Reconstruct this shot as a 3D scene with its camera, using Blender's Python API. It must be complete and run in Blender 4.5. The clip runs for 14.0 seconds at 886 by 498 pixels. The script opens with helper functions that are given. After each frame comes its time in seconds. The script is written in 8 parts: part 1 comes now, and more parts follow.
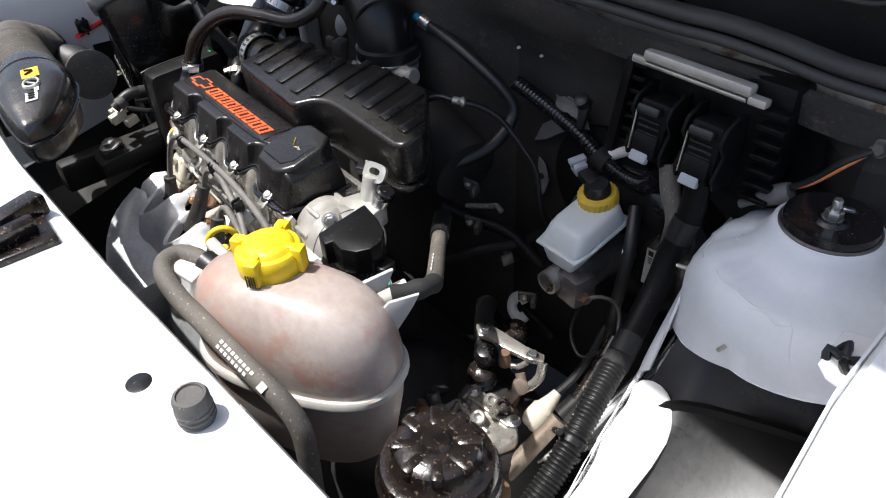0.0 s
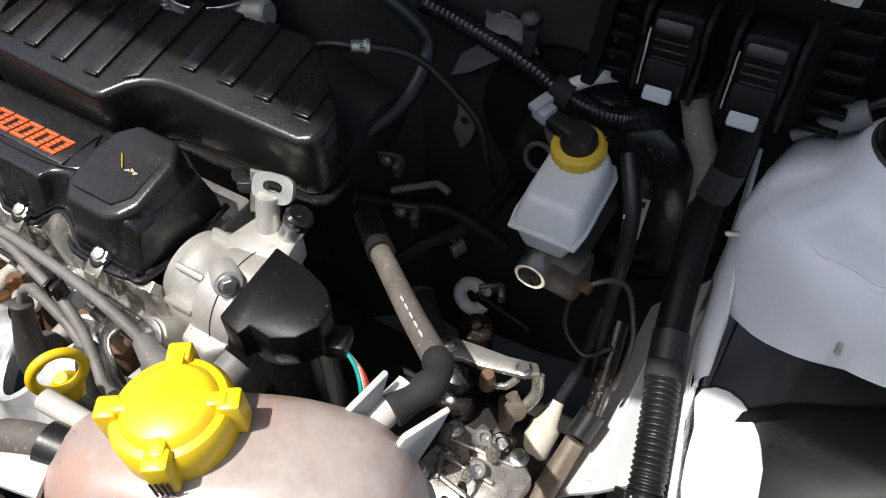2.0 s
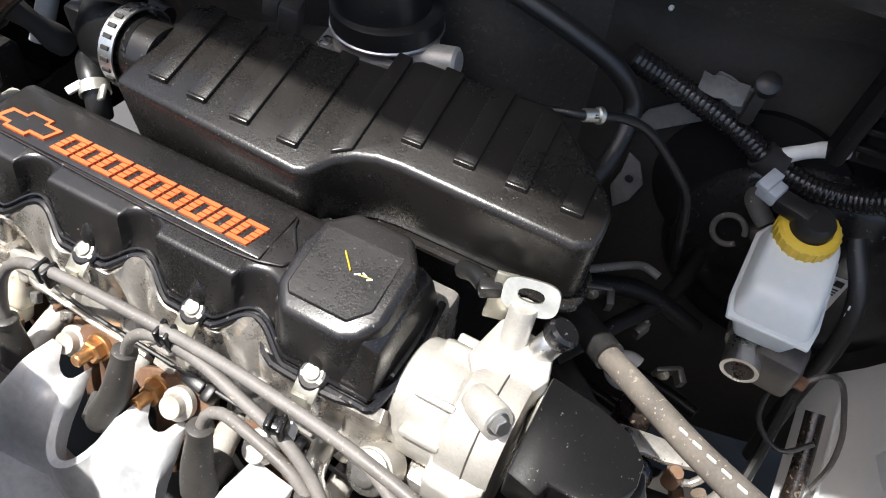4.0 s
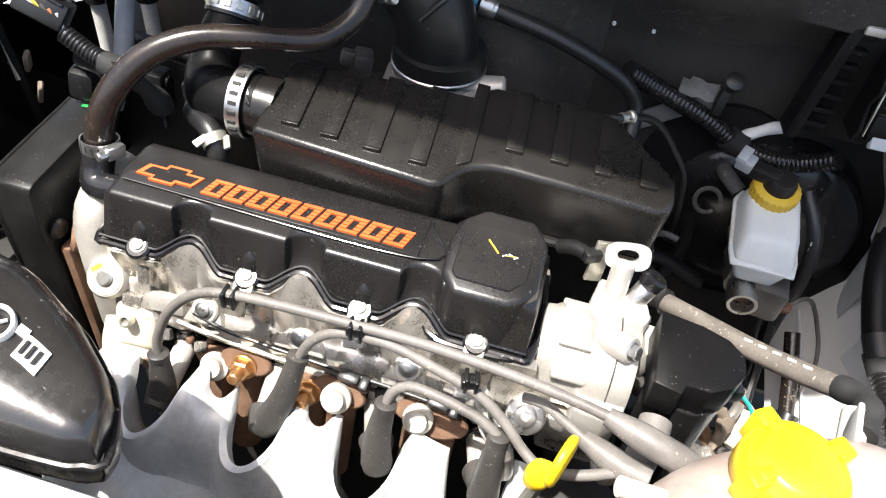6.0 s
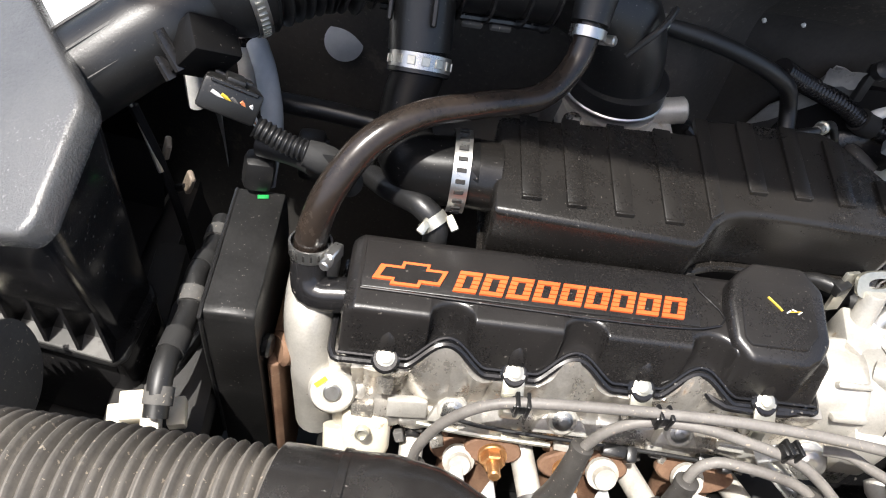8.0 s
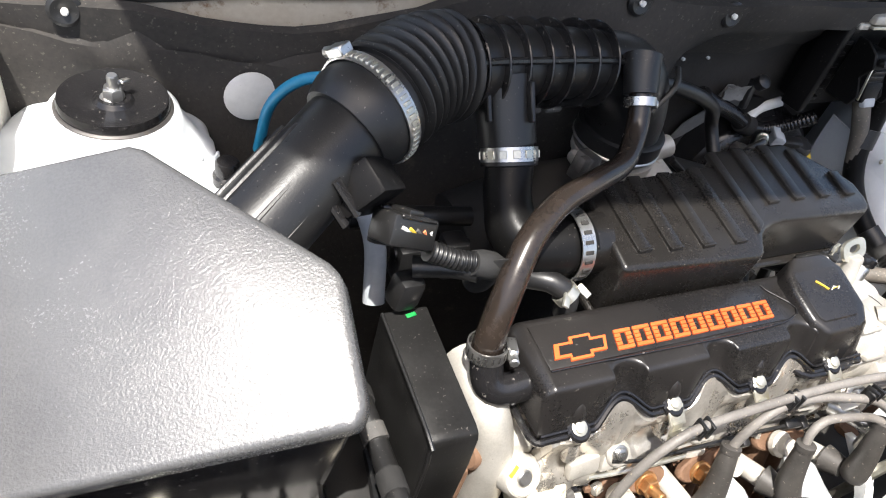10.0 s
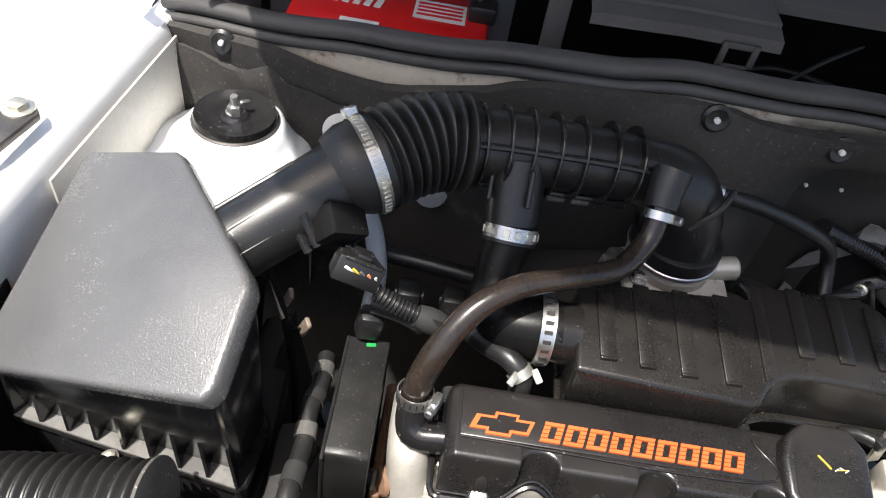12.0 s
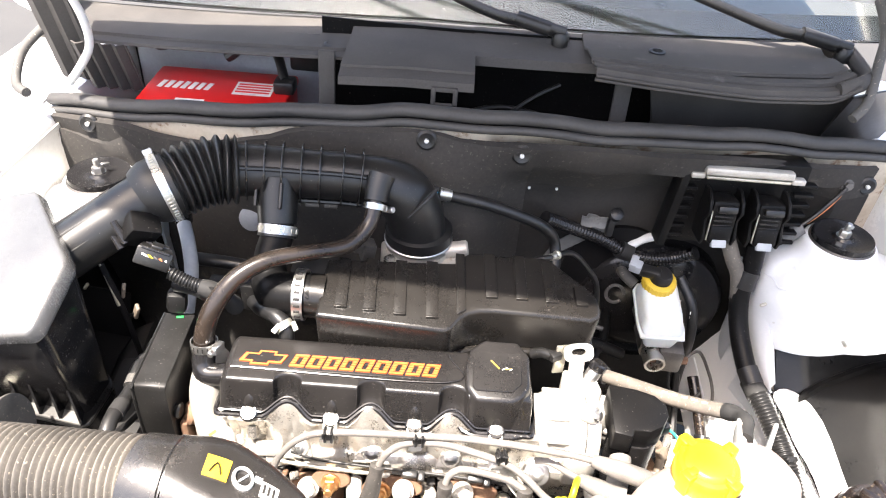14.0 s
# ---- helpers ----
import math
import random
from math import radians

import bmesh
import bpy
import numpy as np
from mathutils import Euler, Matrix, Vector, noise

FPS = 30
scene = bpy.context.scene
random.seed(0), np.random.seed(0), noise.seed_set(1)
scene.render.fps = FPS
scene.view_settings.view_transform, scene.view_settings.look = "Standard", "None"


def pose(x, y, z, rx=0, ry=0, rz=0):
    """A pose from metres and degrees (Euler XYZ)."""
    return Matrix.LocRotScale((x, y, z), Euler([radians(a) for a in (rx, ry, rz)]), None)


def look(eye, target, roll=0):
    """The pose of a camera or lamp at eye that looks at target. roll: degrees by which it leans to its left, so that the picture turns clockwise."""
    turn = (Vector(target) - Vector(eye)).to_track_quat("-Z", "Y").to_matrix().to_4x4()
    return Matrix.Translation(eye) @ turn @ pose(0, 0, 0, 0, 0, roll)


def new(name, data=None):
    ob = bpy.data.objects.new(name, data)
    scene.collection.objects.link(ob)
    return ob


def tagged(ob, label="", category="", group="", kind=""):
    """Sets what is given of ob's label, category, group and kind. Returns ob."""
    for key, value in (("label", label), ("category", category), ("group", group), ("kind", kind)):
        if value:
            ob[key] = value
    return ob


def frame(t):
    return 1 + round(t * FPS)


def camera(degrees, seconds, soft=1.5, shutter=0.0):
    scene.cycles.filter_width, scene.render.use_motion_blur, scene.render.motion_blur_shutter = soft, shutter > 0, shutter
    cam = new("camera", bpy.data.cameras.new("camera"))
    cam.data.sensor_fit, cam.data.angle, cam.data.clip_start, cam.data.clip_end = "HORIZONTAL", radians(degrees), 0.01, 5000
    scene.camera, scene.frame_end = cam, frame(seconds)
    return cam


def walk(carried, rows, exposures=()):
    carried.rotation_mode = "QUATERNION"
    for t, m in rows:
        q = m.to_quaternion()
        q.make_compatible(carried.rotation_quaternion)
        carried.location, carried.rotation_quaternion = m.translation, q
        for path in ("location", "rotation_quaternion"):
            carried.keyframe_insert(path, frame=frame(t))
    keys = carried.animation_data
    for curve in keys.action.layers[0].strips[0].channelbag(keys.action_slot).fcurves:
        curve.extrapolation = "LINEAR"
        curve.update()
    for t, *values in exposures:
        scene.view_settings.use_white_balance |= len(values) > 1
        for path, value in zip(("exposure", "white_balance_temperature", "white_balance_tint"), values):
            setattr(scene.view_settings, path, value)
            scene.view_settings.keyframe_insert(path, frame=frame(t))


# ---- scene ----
cam = camera(63.2, 14.0, 1.1)
PATH = [
    (0, (0.802, -0.254, 1.209), (-0.46, 0.68, -0.03), -3.4),
    (0.5, (0.738, -0.277, 1.192), (-0.349, 0.831, -0.07), -3.1),
    (1, (0.702, -0.276, 1.177), (-0.269, 0.888, -0.128), -2.4),
    (1.5, (0.627, -0.22, 1.148), (-0.241, 0.919, -0.247), -2.9),
    (2, (0.522, -0.156, 1.133), (-0.208, 0.962, -0.357), -2.1),
    (2.5, (0.429, -0.114, 1.121), (-0.248, 1.011, -0.387), -0.7),
    (3, (0.348, -0.123, 1.12), (-0.318, 0.999, -0.396), 2.8),
    (3.5, (0.311, -0.135, 1.126), (-0.276, 0.999, -0.413), 4.5),
    (4, (0.28, -0.163, 1.123), (-0.254, 1.019, -0.4), 5.7),
    (4.2, (0.262, -0.177, 1.121), (-0.244, 1.021, -0.398), 6.8),
    (6.3, (0.121, -0.33, 1.167), (-0.079, 1.067, -0.25), 8.7),
    (6.5, (0.098, -0.333, 1.163), (-0.109, 1.054, -0.263), 8.1),
    (7, (0.023, -0.309, 1.173), (-0.052, 1.045, -0.297), 7.8),
    (7.5, (-0.066, -0.271, 1.175), (0.0, 1.045, -0.329), 11.4),
    (7.7, (-0.092, -0.262, 1.174), (-0.017, 1.025, -0.355), 11.4),
    (9.8, (-0.38, -0.204, 1.174), (0.431, 1.013, -0.19), 16.3),
    (10, (-0.409, -0.194, 1.177), (0.398, 1.039, -0.175), 16.6),
    (10.5, (-0.456, -0.182, 1.191), (0.269, 1.089, -0.173), 18.4),
    (11, (-0.436, -0.204, 1.209), (0.059, 1.152, -0.176), 19.2),
    (11.5, (-0.328, -0.239, 1.238), (-0.098, 1.16, -0.172), 15.4),
    (12, (-0.201, -0.255, 1.269), (-0.141, 1.156, -0.147), 11.2),
    (12.5, (-0.116, -0.272, 1.272), (-0.16, 1.13, -0.154), 8.3),
    (13, (-0.082, -0.307, 1.283), (-0.138, 1.114, -0.123), 7.0),
    (13.5, (-0.005, -0.398, 1.324), (-0.002, 1.127, 0.03), 5.1),
    (14, (0.058, -0.49, 1.372), (0.072, 1.093, 0.15), 4.7),
]
# the camera's own exposure: held down by the white panel at first, opening as it looks into the dark bay
GAIN = [(0.0, 0.50, 6250, 10), (1.0, 0.40, 6300, 10), (2.0, 0.29, 6300, 10), (3.0, 0.70, 6200, 10), (4.0, 1.05, 6350, 10), (6.5, 1.33, 6500, 10), (7.0, 1.20, 6500, 10), (7.5, 1.06, 6450, 10), (10.0, 1.25, 6500, 10), (11.0, 1.04, 6500, 10), (11.5, 0.94, 6550, 10), (12.5, 1.25, 6600, 10), (13.0, 1.56, 6700, 10), (14.0, 2.30, 6900, 13)]
walk(cam, [(t, look(eye, target, roll)) for t, eye, target, roll in PATH], GAIN)


# ---- world, sun, exposure ----
SUN = Vector((-0.22, -0.26, 0.88)).normalized()
world = bpy.data.worlds.new("sky")
scene.world = world
world.use_nodes = True
wn = world.node_tree.nodes
sky = wn.new("ShaderNodeTexSky")
sky.sky_type = "NISHITA"
sky.sun_disc = False
sky.sun_elevation = math.asin(SUN.z)
sky.sun_rotation = math.atan2(SUN.x, SUN.y)
sky.dust_density = 4.0
sky.ozone_density = 0.6
wn["Background"].inputs[1].default_value = 0.13
world.node_tree.links.new(sky.outputs[0], wn["Background"].inputs[0])
sun = new("sun", bpy.data.lights.new("sun", "SUN"))
sun.data.energy = 4.6
sun.data.angle = radians(0.55)
sun.data.color = (1.0, 0.965, 0.91)
sun.matrix_world = Matrix.Translation((0, 0, 4)) @ SUN.to_track_quat("Z", "Y").to_matrix().to_4x4()


# ---- materials ----
def node(nt, kind, **inputs):
    n = nt.nodes.new(kind)
    for k, v in inputs.items():
        n.inputs[k.replace("_", " ")].default_value = v
    return n


def ramp(nt, fac, stops):
    n = nt.nodes.new("ShaderNodeValToRGB")
    while len(n.color_ramp.elements) < len(stops):
        n.color_ramp.elements.new(0.5)
    for e, (p, c) in zip(n.color_ramp.elements, stops):
        e.position = p
        e.color = (*c, 1) if len(c) == 3 else c
    nt.links.new(fac, n.inputs[0])
    return n.outputs[0]


def surface(name, a, b, rough=(0.4, 0.6), metal=0.0, grain=180.0, blotch=9.0, bump=0.15, wear=None, wear_at=0.62,
            coat=0.0, specular=0.5, wear_rough=0.8, stretch=(1, 1, 1), trans=0.0, sub=0.0, relief=0.0012, dust=None, dust_at=0.66, dust_size=420):
    """A worn surface: two colours mixed by large blotches and grain, roughness that varies, fine relief, and dirt or rust in patches."""
    m = bpy.data.materials.new(name)
    m.use_nodes = True
    nt = m.node_tree
    L = nt.links.new
    p = nt.nodes["Principled BSDF"]
    geo = nt.nodes.new("ShaderNodeTexCoord")
    mp = nt.nodes.new("ShaderNodeMapping")
    mp.inputs["Scale"].default_value = stretch
    L(geo.outputs["Object"], mp.inputs[0])
    big = node(nt, "ShaderNodeTexNoise", Scale=blotch, Detail=6.0, Roughness=0.62)
    fine = node(nt, "ShaderNodeTexNoise", Scale=grain, Detail=4.0, Roughness=0.6)
    L(mp.outputs[0], big.inputs["Vector"])
    L(mp.outputs[0], fine.inputs["Vector"])
    add = nt.nodes.new("ShaderNodeMath")
    add.operation = "MULTIPLY_ADD"
    add.inputs[1].default_value = 0.35
    L(fine.outputs[0], add.inputs[0])
    L(big.outputs[0], add.inputs[2])
    base = ramp(nt, add.outputs[0], [(0.48, a), (0.85, b)])
    r = ramp(nt, add.outputs[0], [(0.45, (rough[0],) * 3), (0.9, (rough[1],) * 3)])
    if wear:
        spot = node(nt, "ShaderNodeTexNoise", Scale=blotch * 2.7, Detail=8.0, Roughness=0.7)
        L(mp.outputs[0], spot.inputs["Vector"])
        k = ramp(nt, spot.outputs[0], [(wear_at, (0, 0, 0)), (wear_at + 0.12, (1, 1, 1))])
        mix = nt.nodes.new("ShaderNodeMix")
        mix.data_type = "RGBA"
        L(k, mix.inputs[0])
        L(base, mix.inputs[6])
        mix.inputs[7].default_value = (*wear, 1)
        base = mix.outputs[2]
        mr = nt.nodes.new("ShaderNodeMix")
        mr.data_type = "RGBA"
        L(k, mr.inputs[0])
        L(r, mr.inputs[6])
        mr.inputs[7].default_value = (wear_rough,) * 3 + (1,)
        r = mr.outputs[2]
        if metal:
            inv = ramp(nt, k, [(0.0, (metal,) * 3), (1.0, (metal * 0.25,) * 3)])
            L(inv, p.inputs["Metallic"])
    if dust:
        fleck = node(nt, "ShaderNodeTexNoise", Scale=dust_size, Detail=3.0, Roughness=0.55)
        L(mp.outputs[0], fleck.inputs["Vector"])
        fk = ramp(nt, fleck.outputs[0], [(dust_at, (0, 0, 0)), (dust_at + 0.05, (1, 1, 1))])
        dm = nt.nodes.new("ShaderNodeMix")
        dm.data_type = "RGBA"
        L(fk, dm.inputs[0])
        L(base, dm.inputs[6])
        dm.inputs[7].default_value = (*dust, 1)
        base = dm.outputs[2]
    p.inputs["Metallic"].default_value = metal
    p.inputs["Specular IOR Level"].default_value = specular
    p.inputs["Coat Weight"].default_value = coat
    p.inputs["Coat Roughness"].default_value = 0.08
    p.inputs["Transmission Weight"].default_value = trans
    p.inputs["Subsurface Weight"].default_value = sub
    p.inputs["Subsurface Radius"].default_value = (0.02, 0.014, 0.01)
    L(base, p.inputs["Base Color"])
    L(r, p.inputs["Roughness"])
    if bump:
        bn = node(nt, "ShaderNodeBump", Strength=bump, Distance=relief)
        L(add.outputs[0], bn.inputs["Height"])
        L(bn.outputs[0], p.inputs["Normal"])
    return m


WHITE = surface("white_paint", (0.74, 0.75, 0.76), (0.80, 0.80, 0.79), (0.16, 0.30), coat=0.5, bump=0.03, wear=(0.42, 0.37, 0.30), wear_at=0.73, blotch=6)
GREYW = surface("undercoat_white", (0.68, 0.71, 0.74), (0.77, 0.79, 0.80), (0.30, 0.5), bump=0.06, wear=(0.33, 0.29, 0.24), wear_at=0.69, blotch=7)
DUSTW = surface("dust_stained_white_paint", (0.58, 0.54, 0.47), (0.73, 0.70, 0.64), (0.35, 0.55), bump=0.08, wear=(0.36, 0.29, 0.21), wear_at=0.60, blotch=10)
BLACKP = surface("black_plastic", (0.008, 0.008, 0.0085), (0.016, 0.0155, 0.015), (0.25, 0.42), bump=0.25, grain=700, wear=(0.07, 0.06, 0.05), wear_at=0.70, wear_rough=0.6, dust=(0.11, 0.10, 0.09), dust_at=0.675)
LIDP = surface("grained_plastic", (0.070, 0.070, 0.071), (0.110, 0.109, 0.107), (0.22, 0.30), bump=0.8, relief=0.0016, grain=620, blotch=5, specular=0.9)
COVERP = surface("cover_plastic", (0.010, 0.0095, 0.0095), (0.021, 0.019, 0.018), (0.22, 0.36), bump=0.24, relief=0.0014, grain=650, wear=(0.10, 0.09, 0.08), wear_at=0.74, wear_rough=0.6, dust=(0.11, 0.10, 0.09), dust_at=0.675)
RESONP = surface("dusty_plastic", (0.0085, 0.0077, 0.0070), (0.018, 0.0160, 0.0142), (0.20, 0.36), bump=0.28, relief=0.0012, grain=600, wear=(0.060, 0.052, 0.045), wear_at=0.66, wear_rough=0.5, dust=(0.14, 0.125, 0.11), dust_at=0.69, specular=0.45)
GLOSSB = surface("gloss_plastic", (0.008, 0.008, 0.009), (0.018, 0.017, 0.017), (0.12, 0.28), bump=0.08, grain=300, wear=(0.05, 0.045, 0.04), wear_at=0.72, wear_rough=0.5, dust=(0.13, 0.12, 0.11), dust_at=0.67, dust_size=300)
RUBBER = surface("black_rubber", (0.009, 0.009, 0.0095), (0.019, 0.0185, 0.018), (0.30, 0.50), bump=0.2, grain=400, wear=(0.075, 0.07, 0.062), wear_at=0.68, dust=(0.11, 0.10, 0.09), dust_at=0.675)
OLDRUB = surface("dusty_rubber", (0.060, 0.058, 0.055), (0.11, 0.105, 0.098), (0.62, 0.85), bump=0.35, grain=420, blotch=22, wear=(0.20, 0.17, 0.13), wear_at=0.64, dust=(0.34, 0.29, 0.23), dust_at=0.65, dust_size=330)
HOSEB = surface("oily_hose", (0.012, 0.010, 0.009), (0.030, 0.022, 0.017), (0.14, 0.30), bump=0.1, grain=300, blotch=20, wear=(0.10, 0.07, 0.045), wear_at=0.64, wear_rough=0.4)
HEATER = surface("brown_grey_hose", (0.085, 0.075, 0.064), (0.17, 0.148, 0.124), (0.6, 0.85), bump=0.35, grain=420, blotch=26, wear=(0.33, 0.29, 0.24), wear_at=0.6, dust=(0.34, 0.29, 0.23), dust_at=0.65, dust_size=330)
BOOTR = surface("dark_boot_rubber", (0.028, 0.026, 0.024), (0.062, 0.057, 0.052), (0.42, 0.62), bump=0.15, grain=500, blotch=30, wear=(0.15, 0.13, 0.11), wear_at=0.68, dust=(0.26, 0.23, 0.19), dust_at=0.67, dust_size=330)
WIRE = surface("grey_lead", (0.115, 0.106, 0.097), (0.20, 0.187, 0.172), (0.45, 0.65), bump=0.15, grain=500, blotch=30, wear=(0.26, 0.22, 0.17), wear_at=0.66, dust=(0.34, 0.29, 0.23), dust_at=0.65, dust_size=330)
ALU = surface("cast_aluminium", (0.41, 0.39, 0.35), (0.60, 0.575, 0.525), (0.34, 0.55), metal=0.45, bump=0.4, grain=600, blotch=24, wear=(0.34, 0.26, 0.18), wear_at=0.62, dust=(0.16, 0.11, 0.07), dust_at=0.72, dust_size=260)
HEADAL = surface("stained_aluminium", (0.36, 0.33, 0.285), (0.64, 0.61, 0.56), (0.20, 0.40), metal=0.72, bump=0.3, grain=500, blotch=30, wear=(0.24, 0.165, 0.10), wear_at=0.58, dust=(0.12, 0.08, 0.05), dust_at=0.72, dust_size=260)
STEEL = surface("bright_steel", (0.52, 0.51, 0.48), (0.68, 0.67, 0.65), (0.22, 0.42), metal=0.95, bump=0.1, grain=500, blotch=40, wear=(0.30, 0.22, 0.14), wear_at=0.7)
ZINC = surface("zinc_plate", (0.50, 0.48, 0.40), (0.68, 0.66, 0.58), (0.3, 0.5), metal=0.85, bump=0.15, grain=400, blotch=40, wear=(0.28, 0.19, 0.10), wear_at=0.64)
SHIELD = surface("heat_shield_metal", (0.46, 0.475, 0.49), (0.78, 0.78, 0.77), (0.34, 0.52), metal=0.35, bump=0.2, grain=200, blotch=16, wear=(0.36, 0.30, 0.23), wear_at=0.70)
RUST = surface("rusted_iron", (0.11, 0.055, 0.032), (0.22, 0.130, 0.080), (0.6, 0.9), metal=0.2, bump=0.6, grain=420, blotch=40, wear=(0.34, 0.26, 0.18), wear_at=0.64)
COPPER = surface("brassy_sensor", (0.42, 0.20, 0.08), (0.62, 0.36, 0.16), (0.28, 0.5), metal=0.8, bump=0.2, grain=400, blotch=40, wear=(0.16, 0.07, 0.03), wear_at=0.66)
CERAMIC = surface("beige_sleeve", (0.44, 0.41, 0.36), (0.66, 0.63, 0.57), (0.36, 0.58), metal=0.3, bump=0.2, grain=400, blotch=40, wear=(0.30, 0.22, 0.14), wear_at=0.66)
FELT = surface("bulkhead_felt", (0.023, 0.022, 0.021), (0.060, 0.054, 0.048), (0.75, 0.95), bump=1.0, grain=210, blotch=6, specular=0.3, wear=(0.125, 0.105, 0.085), wear_at=0.60, dust=(0.085, 0.077, 0.068), dust_at=0.64, dust_size=260)
SEALR = surface("seal_rubber", (0.030, 0.029, 0.029), (0.062, 0.059, 0.056), (0.5, 0.72), bump=0.3, grain=260, blotch=12, wear=(0.14, 0.13, 0.115), wear_at=0.69)
COWLP = surface("faded_cowl_plastic", (0.048, 0.045, 0.043), (0.085, 0.080, 0.075), (0.62, 0.85), specular=0.25, bump=0.25, grain=420, blotch=6, wear=(0.15, 0.14, 0.13), wear_at=0.64)
YELLOW = surface("yellow_plastic", (0.74, 0.50, 0.008), (0.84, 0.60, 0.018), (0.26, 0.42), bump=0.06, grain=300, blotch=14, sub=0.05)
YELLOW2 = surface("aged_yellow_plastic", (0.60, 0.40, 0.03), (0.70, 0.50, 0.06), (0.4, 0.6), bump=0.1, grain=300, blotch=18, wear=(0.40, 0.25, 0.03), wear_at=0.66)
TANKP = surface("tank_plastic", (0.32, 0.250, 0.220), (0.48, 0.420, 0.380), (0.26, 0.40), bump=0.05, grain=120, blotch=7, sub=0.25, wear=(0.40, 0.255, 0.205), wear_at=0.50, wear_rough=0.30)
TANKLO = surface("tank_plastic_clear", (0.50, 0.47, 0.42), (0.60, 0.57, 0.52), (0.3, 0.45), bump=0.05, grain=120, blotch=9, sub=0.3)
RESERV = surface("reservoir_plastic", (0.58, 0.63, 0.64), (0.68, 0.71, 0.70), (0.3, 0.45), bump=0.04, grain=140, blotch=10, sub=0.3)
REDP = surface("red_battery", (0.55, 0.008, 0.010), (0.66, 0.016, 0.016), (0.3, 0.5), bump=0.06, grain=300, blotch=10)
BLUE = surface("blue_hose", (0.01, 0.17, 0.33), (0.02, 0.25, 0.44), (0.35, 0.5), bump=0.05)
PAPER = surface("paper_label", (0.62, 0.61, 0.58), (0.74, 0.73, 0.70), (0.55, 0.75), bump=0.05, wear=(0.35, 0.33, 0.30), wear_at=0.66, blotch=60)
LABELY = surface("yellow_label", (0.74, 0.40, 0.01), (0.82, 0.50, 0.03), (0.4, 0.6), bump=0.03)
EMBLEM = surface("orange_emblem", (0.62, 0.085, 0.018), (0.74, 0.135, 0.03), (0.45, 0.6), bump=0.05, grain=900)
GREY = surface("grey_plastic", (0.30, 0.32, 0.34), (0.42, 0.44, 0.46), (0.4, 0.6), bump=0.06)
GREASE = surface("greasy_black", (0.006, 0.005, 0.005), (0.022, 0.016, 0.013), (0.08, 0.35), bump=0.5, grain=260, blotch=40, wear=(0.05, 0.032, 0.02), wear_at=0.6, wear_rough=0.35, dust=(0.12, 0.09, 0.06), dust_at=0.62, dust_size=240)
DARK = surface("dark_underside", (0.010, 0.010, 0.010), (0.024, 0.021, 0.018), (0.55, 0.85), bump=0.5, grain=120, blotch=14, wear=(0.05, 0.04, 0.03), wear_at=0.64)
ASPHALT = surface("asphalt", (0.040, 0.040, 0.041), (0.065, 0.064, 0.062), (0.8, 0.95), bump=0.8, grain=160, blotch=1.2)
TAPE = surface("cloth_tape", (0.012, 0.012, 0.012), (0.026, 0.025, 0.024), (0.7, 0.9), bump=0.5, grain=600, blotch=24)
CREAM = surface("cream_plastic", (0.58, 0.52, 0.40), (0.70, 0.65, 0.54), (0.4, 0.6), bump=0.1, wear=(0.30, 0.20, 0.12), wear_at=0.6, blotch=50)
CORD = surface("red_wire", (0.45, 0.02, 0.015), (0.55, 0.04, 0.03), (0.4, 0.5), bump=0)
TEAL = surface("teal_wire", (0.02, 0.30, 0.28), (0.04, 0.40, 0.36), (0.4, 0.5), bump=0)
ORANGEW = surface("orange_wire", (0.65, 0.20, 0.08), (0.72, 0.28, 0.12), (0.4, 0.5), bump=0)
GREENM = surface("green_mark", (0.008, 0.20, 0.045), (0.015, 0.28, 0.065), (0.4, 0.5), bump=0)

LINERP = surface("dusty_liner_plastic", (0.006, 0.006, 0.006), (0.013, 0.0125, 0.012), (0.24, 0.40), bump=0.12, grain=160, blotch=9, specular=0.42, wear=(0.034, 0.031, 0.027), wear_at=0.60, wear_rough=0.45)
# black flange plastic made paler: sun glare put into the base colour
FLANGEP = surface("glare_pale_plastic", (0.10, 0.098, 0.094), (0.17, 0.165, 0.155), (0.4, 0.6), bump=0.2, blotch=30, wear=(0.05, 0.045, 0.04), wear_at=0.60)
RODM = surface("dull_brown_steel", (0.15, 0.115, 0.085), (0.30, 0.245, 0.19), (0.4, 0.65), metal=0.4, bump=0.3, grain=400, blotch=30, wear=(0.10, 0.065, 0.045), wear_at=0.58)
# pale surface greyed down: the dimness by the bulkhead is in the colour
DIMP = surface("dimmed_paint", (0.10, 0.10, 0.097), (0.19, 0.185, 0.175), (0.5, 0.7), bump=0.15, blotch=30, wear=(0.06, 0.05, 0.04), wear_at=0.58)
TIMINGP = surface("oily_cover_plastic", (0.008, 0.0078, 0.0075), (0.018, 0.0175, 0.017), (0.30, 0.52), bump=0.2, specular=0.22, grain=420, blotch=14, wear=(0.06, 0.055, 0.05), wear_at=0.62, wear_rough=0.5, dust=(0.11, 0.10, 0.09), dust_at=0.675)
# even near-black, mostly standing for deep shade in the bay
VOID = surface("near_black", (0.004, 0.004, 0.004), (0.009, 0.008, 0.008), (0.6, 0.85), bump=0.2, specular=0.15)
# darker copy of the felt: the bonnet's shade put into its colour
FELT2 = surface("shaded_felt", (0.015, 0.0145, 0.014), (0.042, 0.038, 0.034), (0.7, 0.9), bump=1.0, grain=210, blotch=6, specular=0.25, wear=(0.055, 0.047, 0.04), wear_at=0.62)
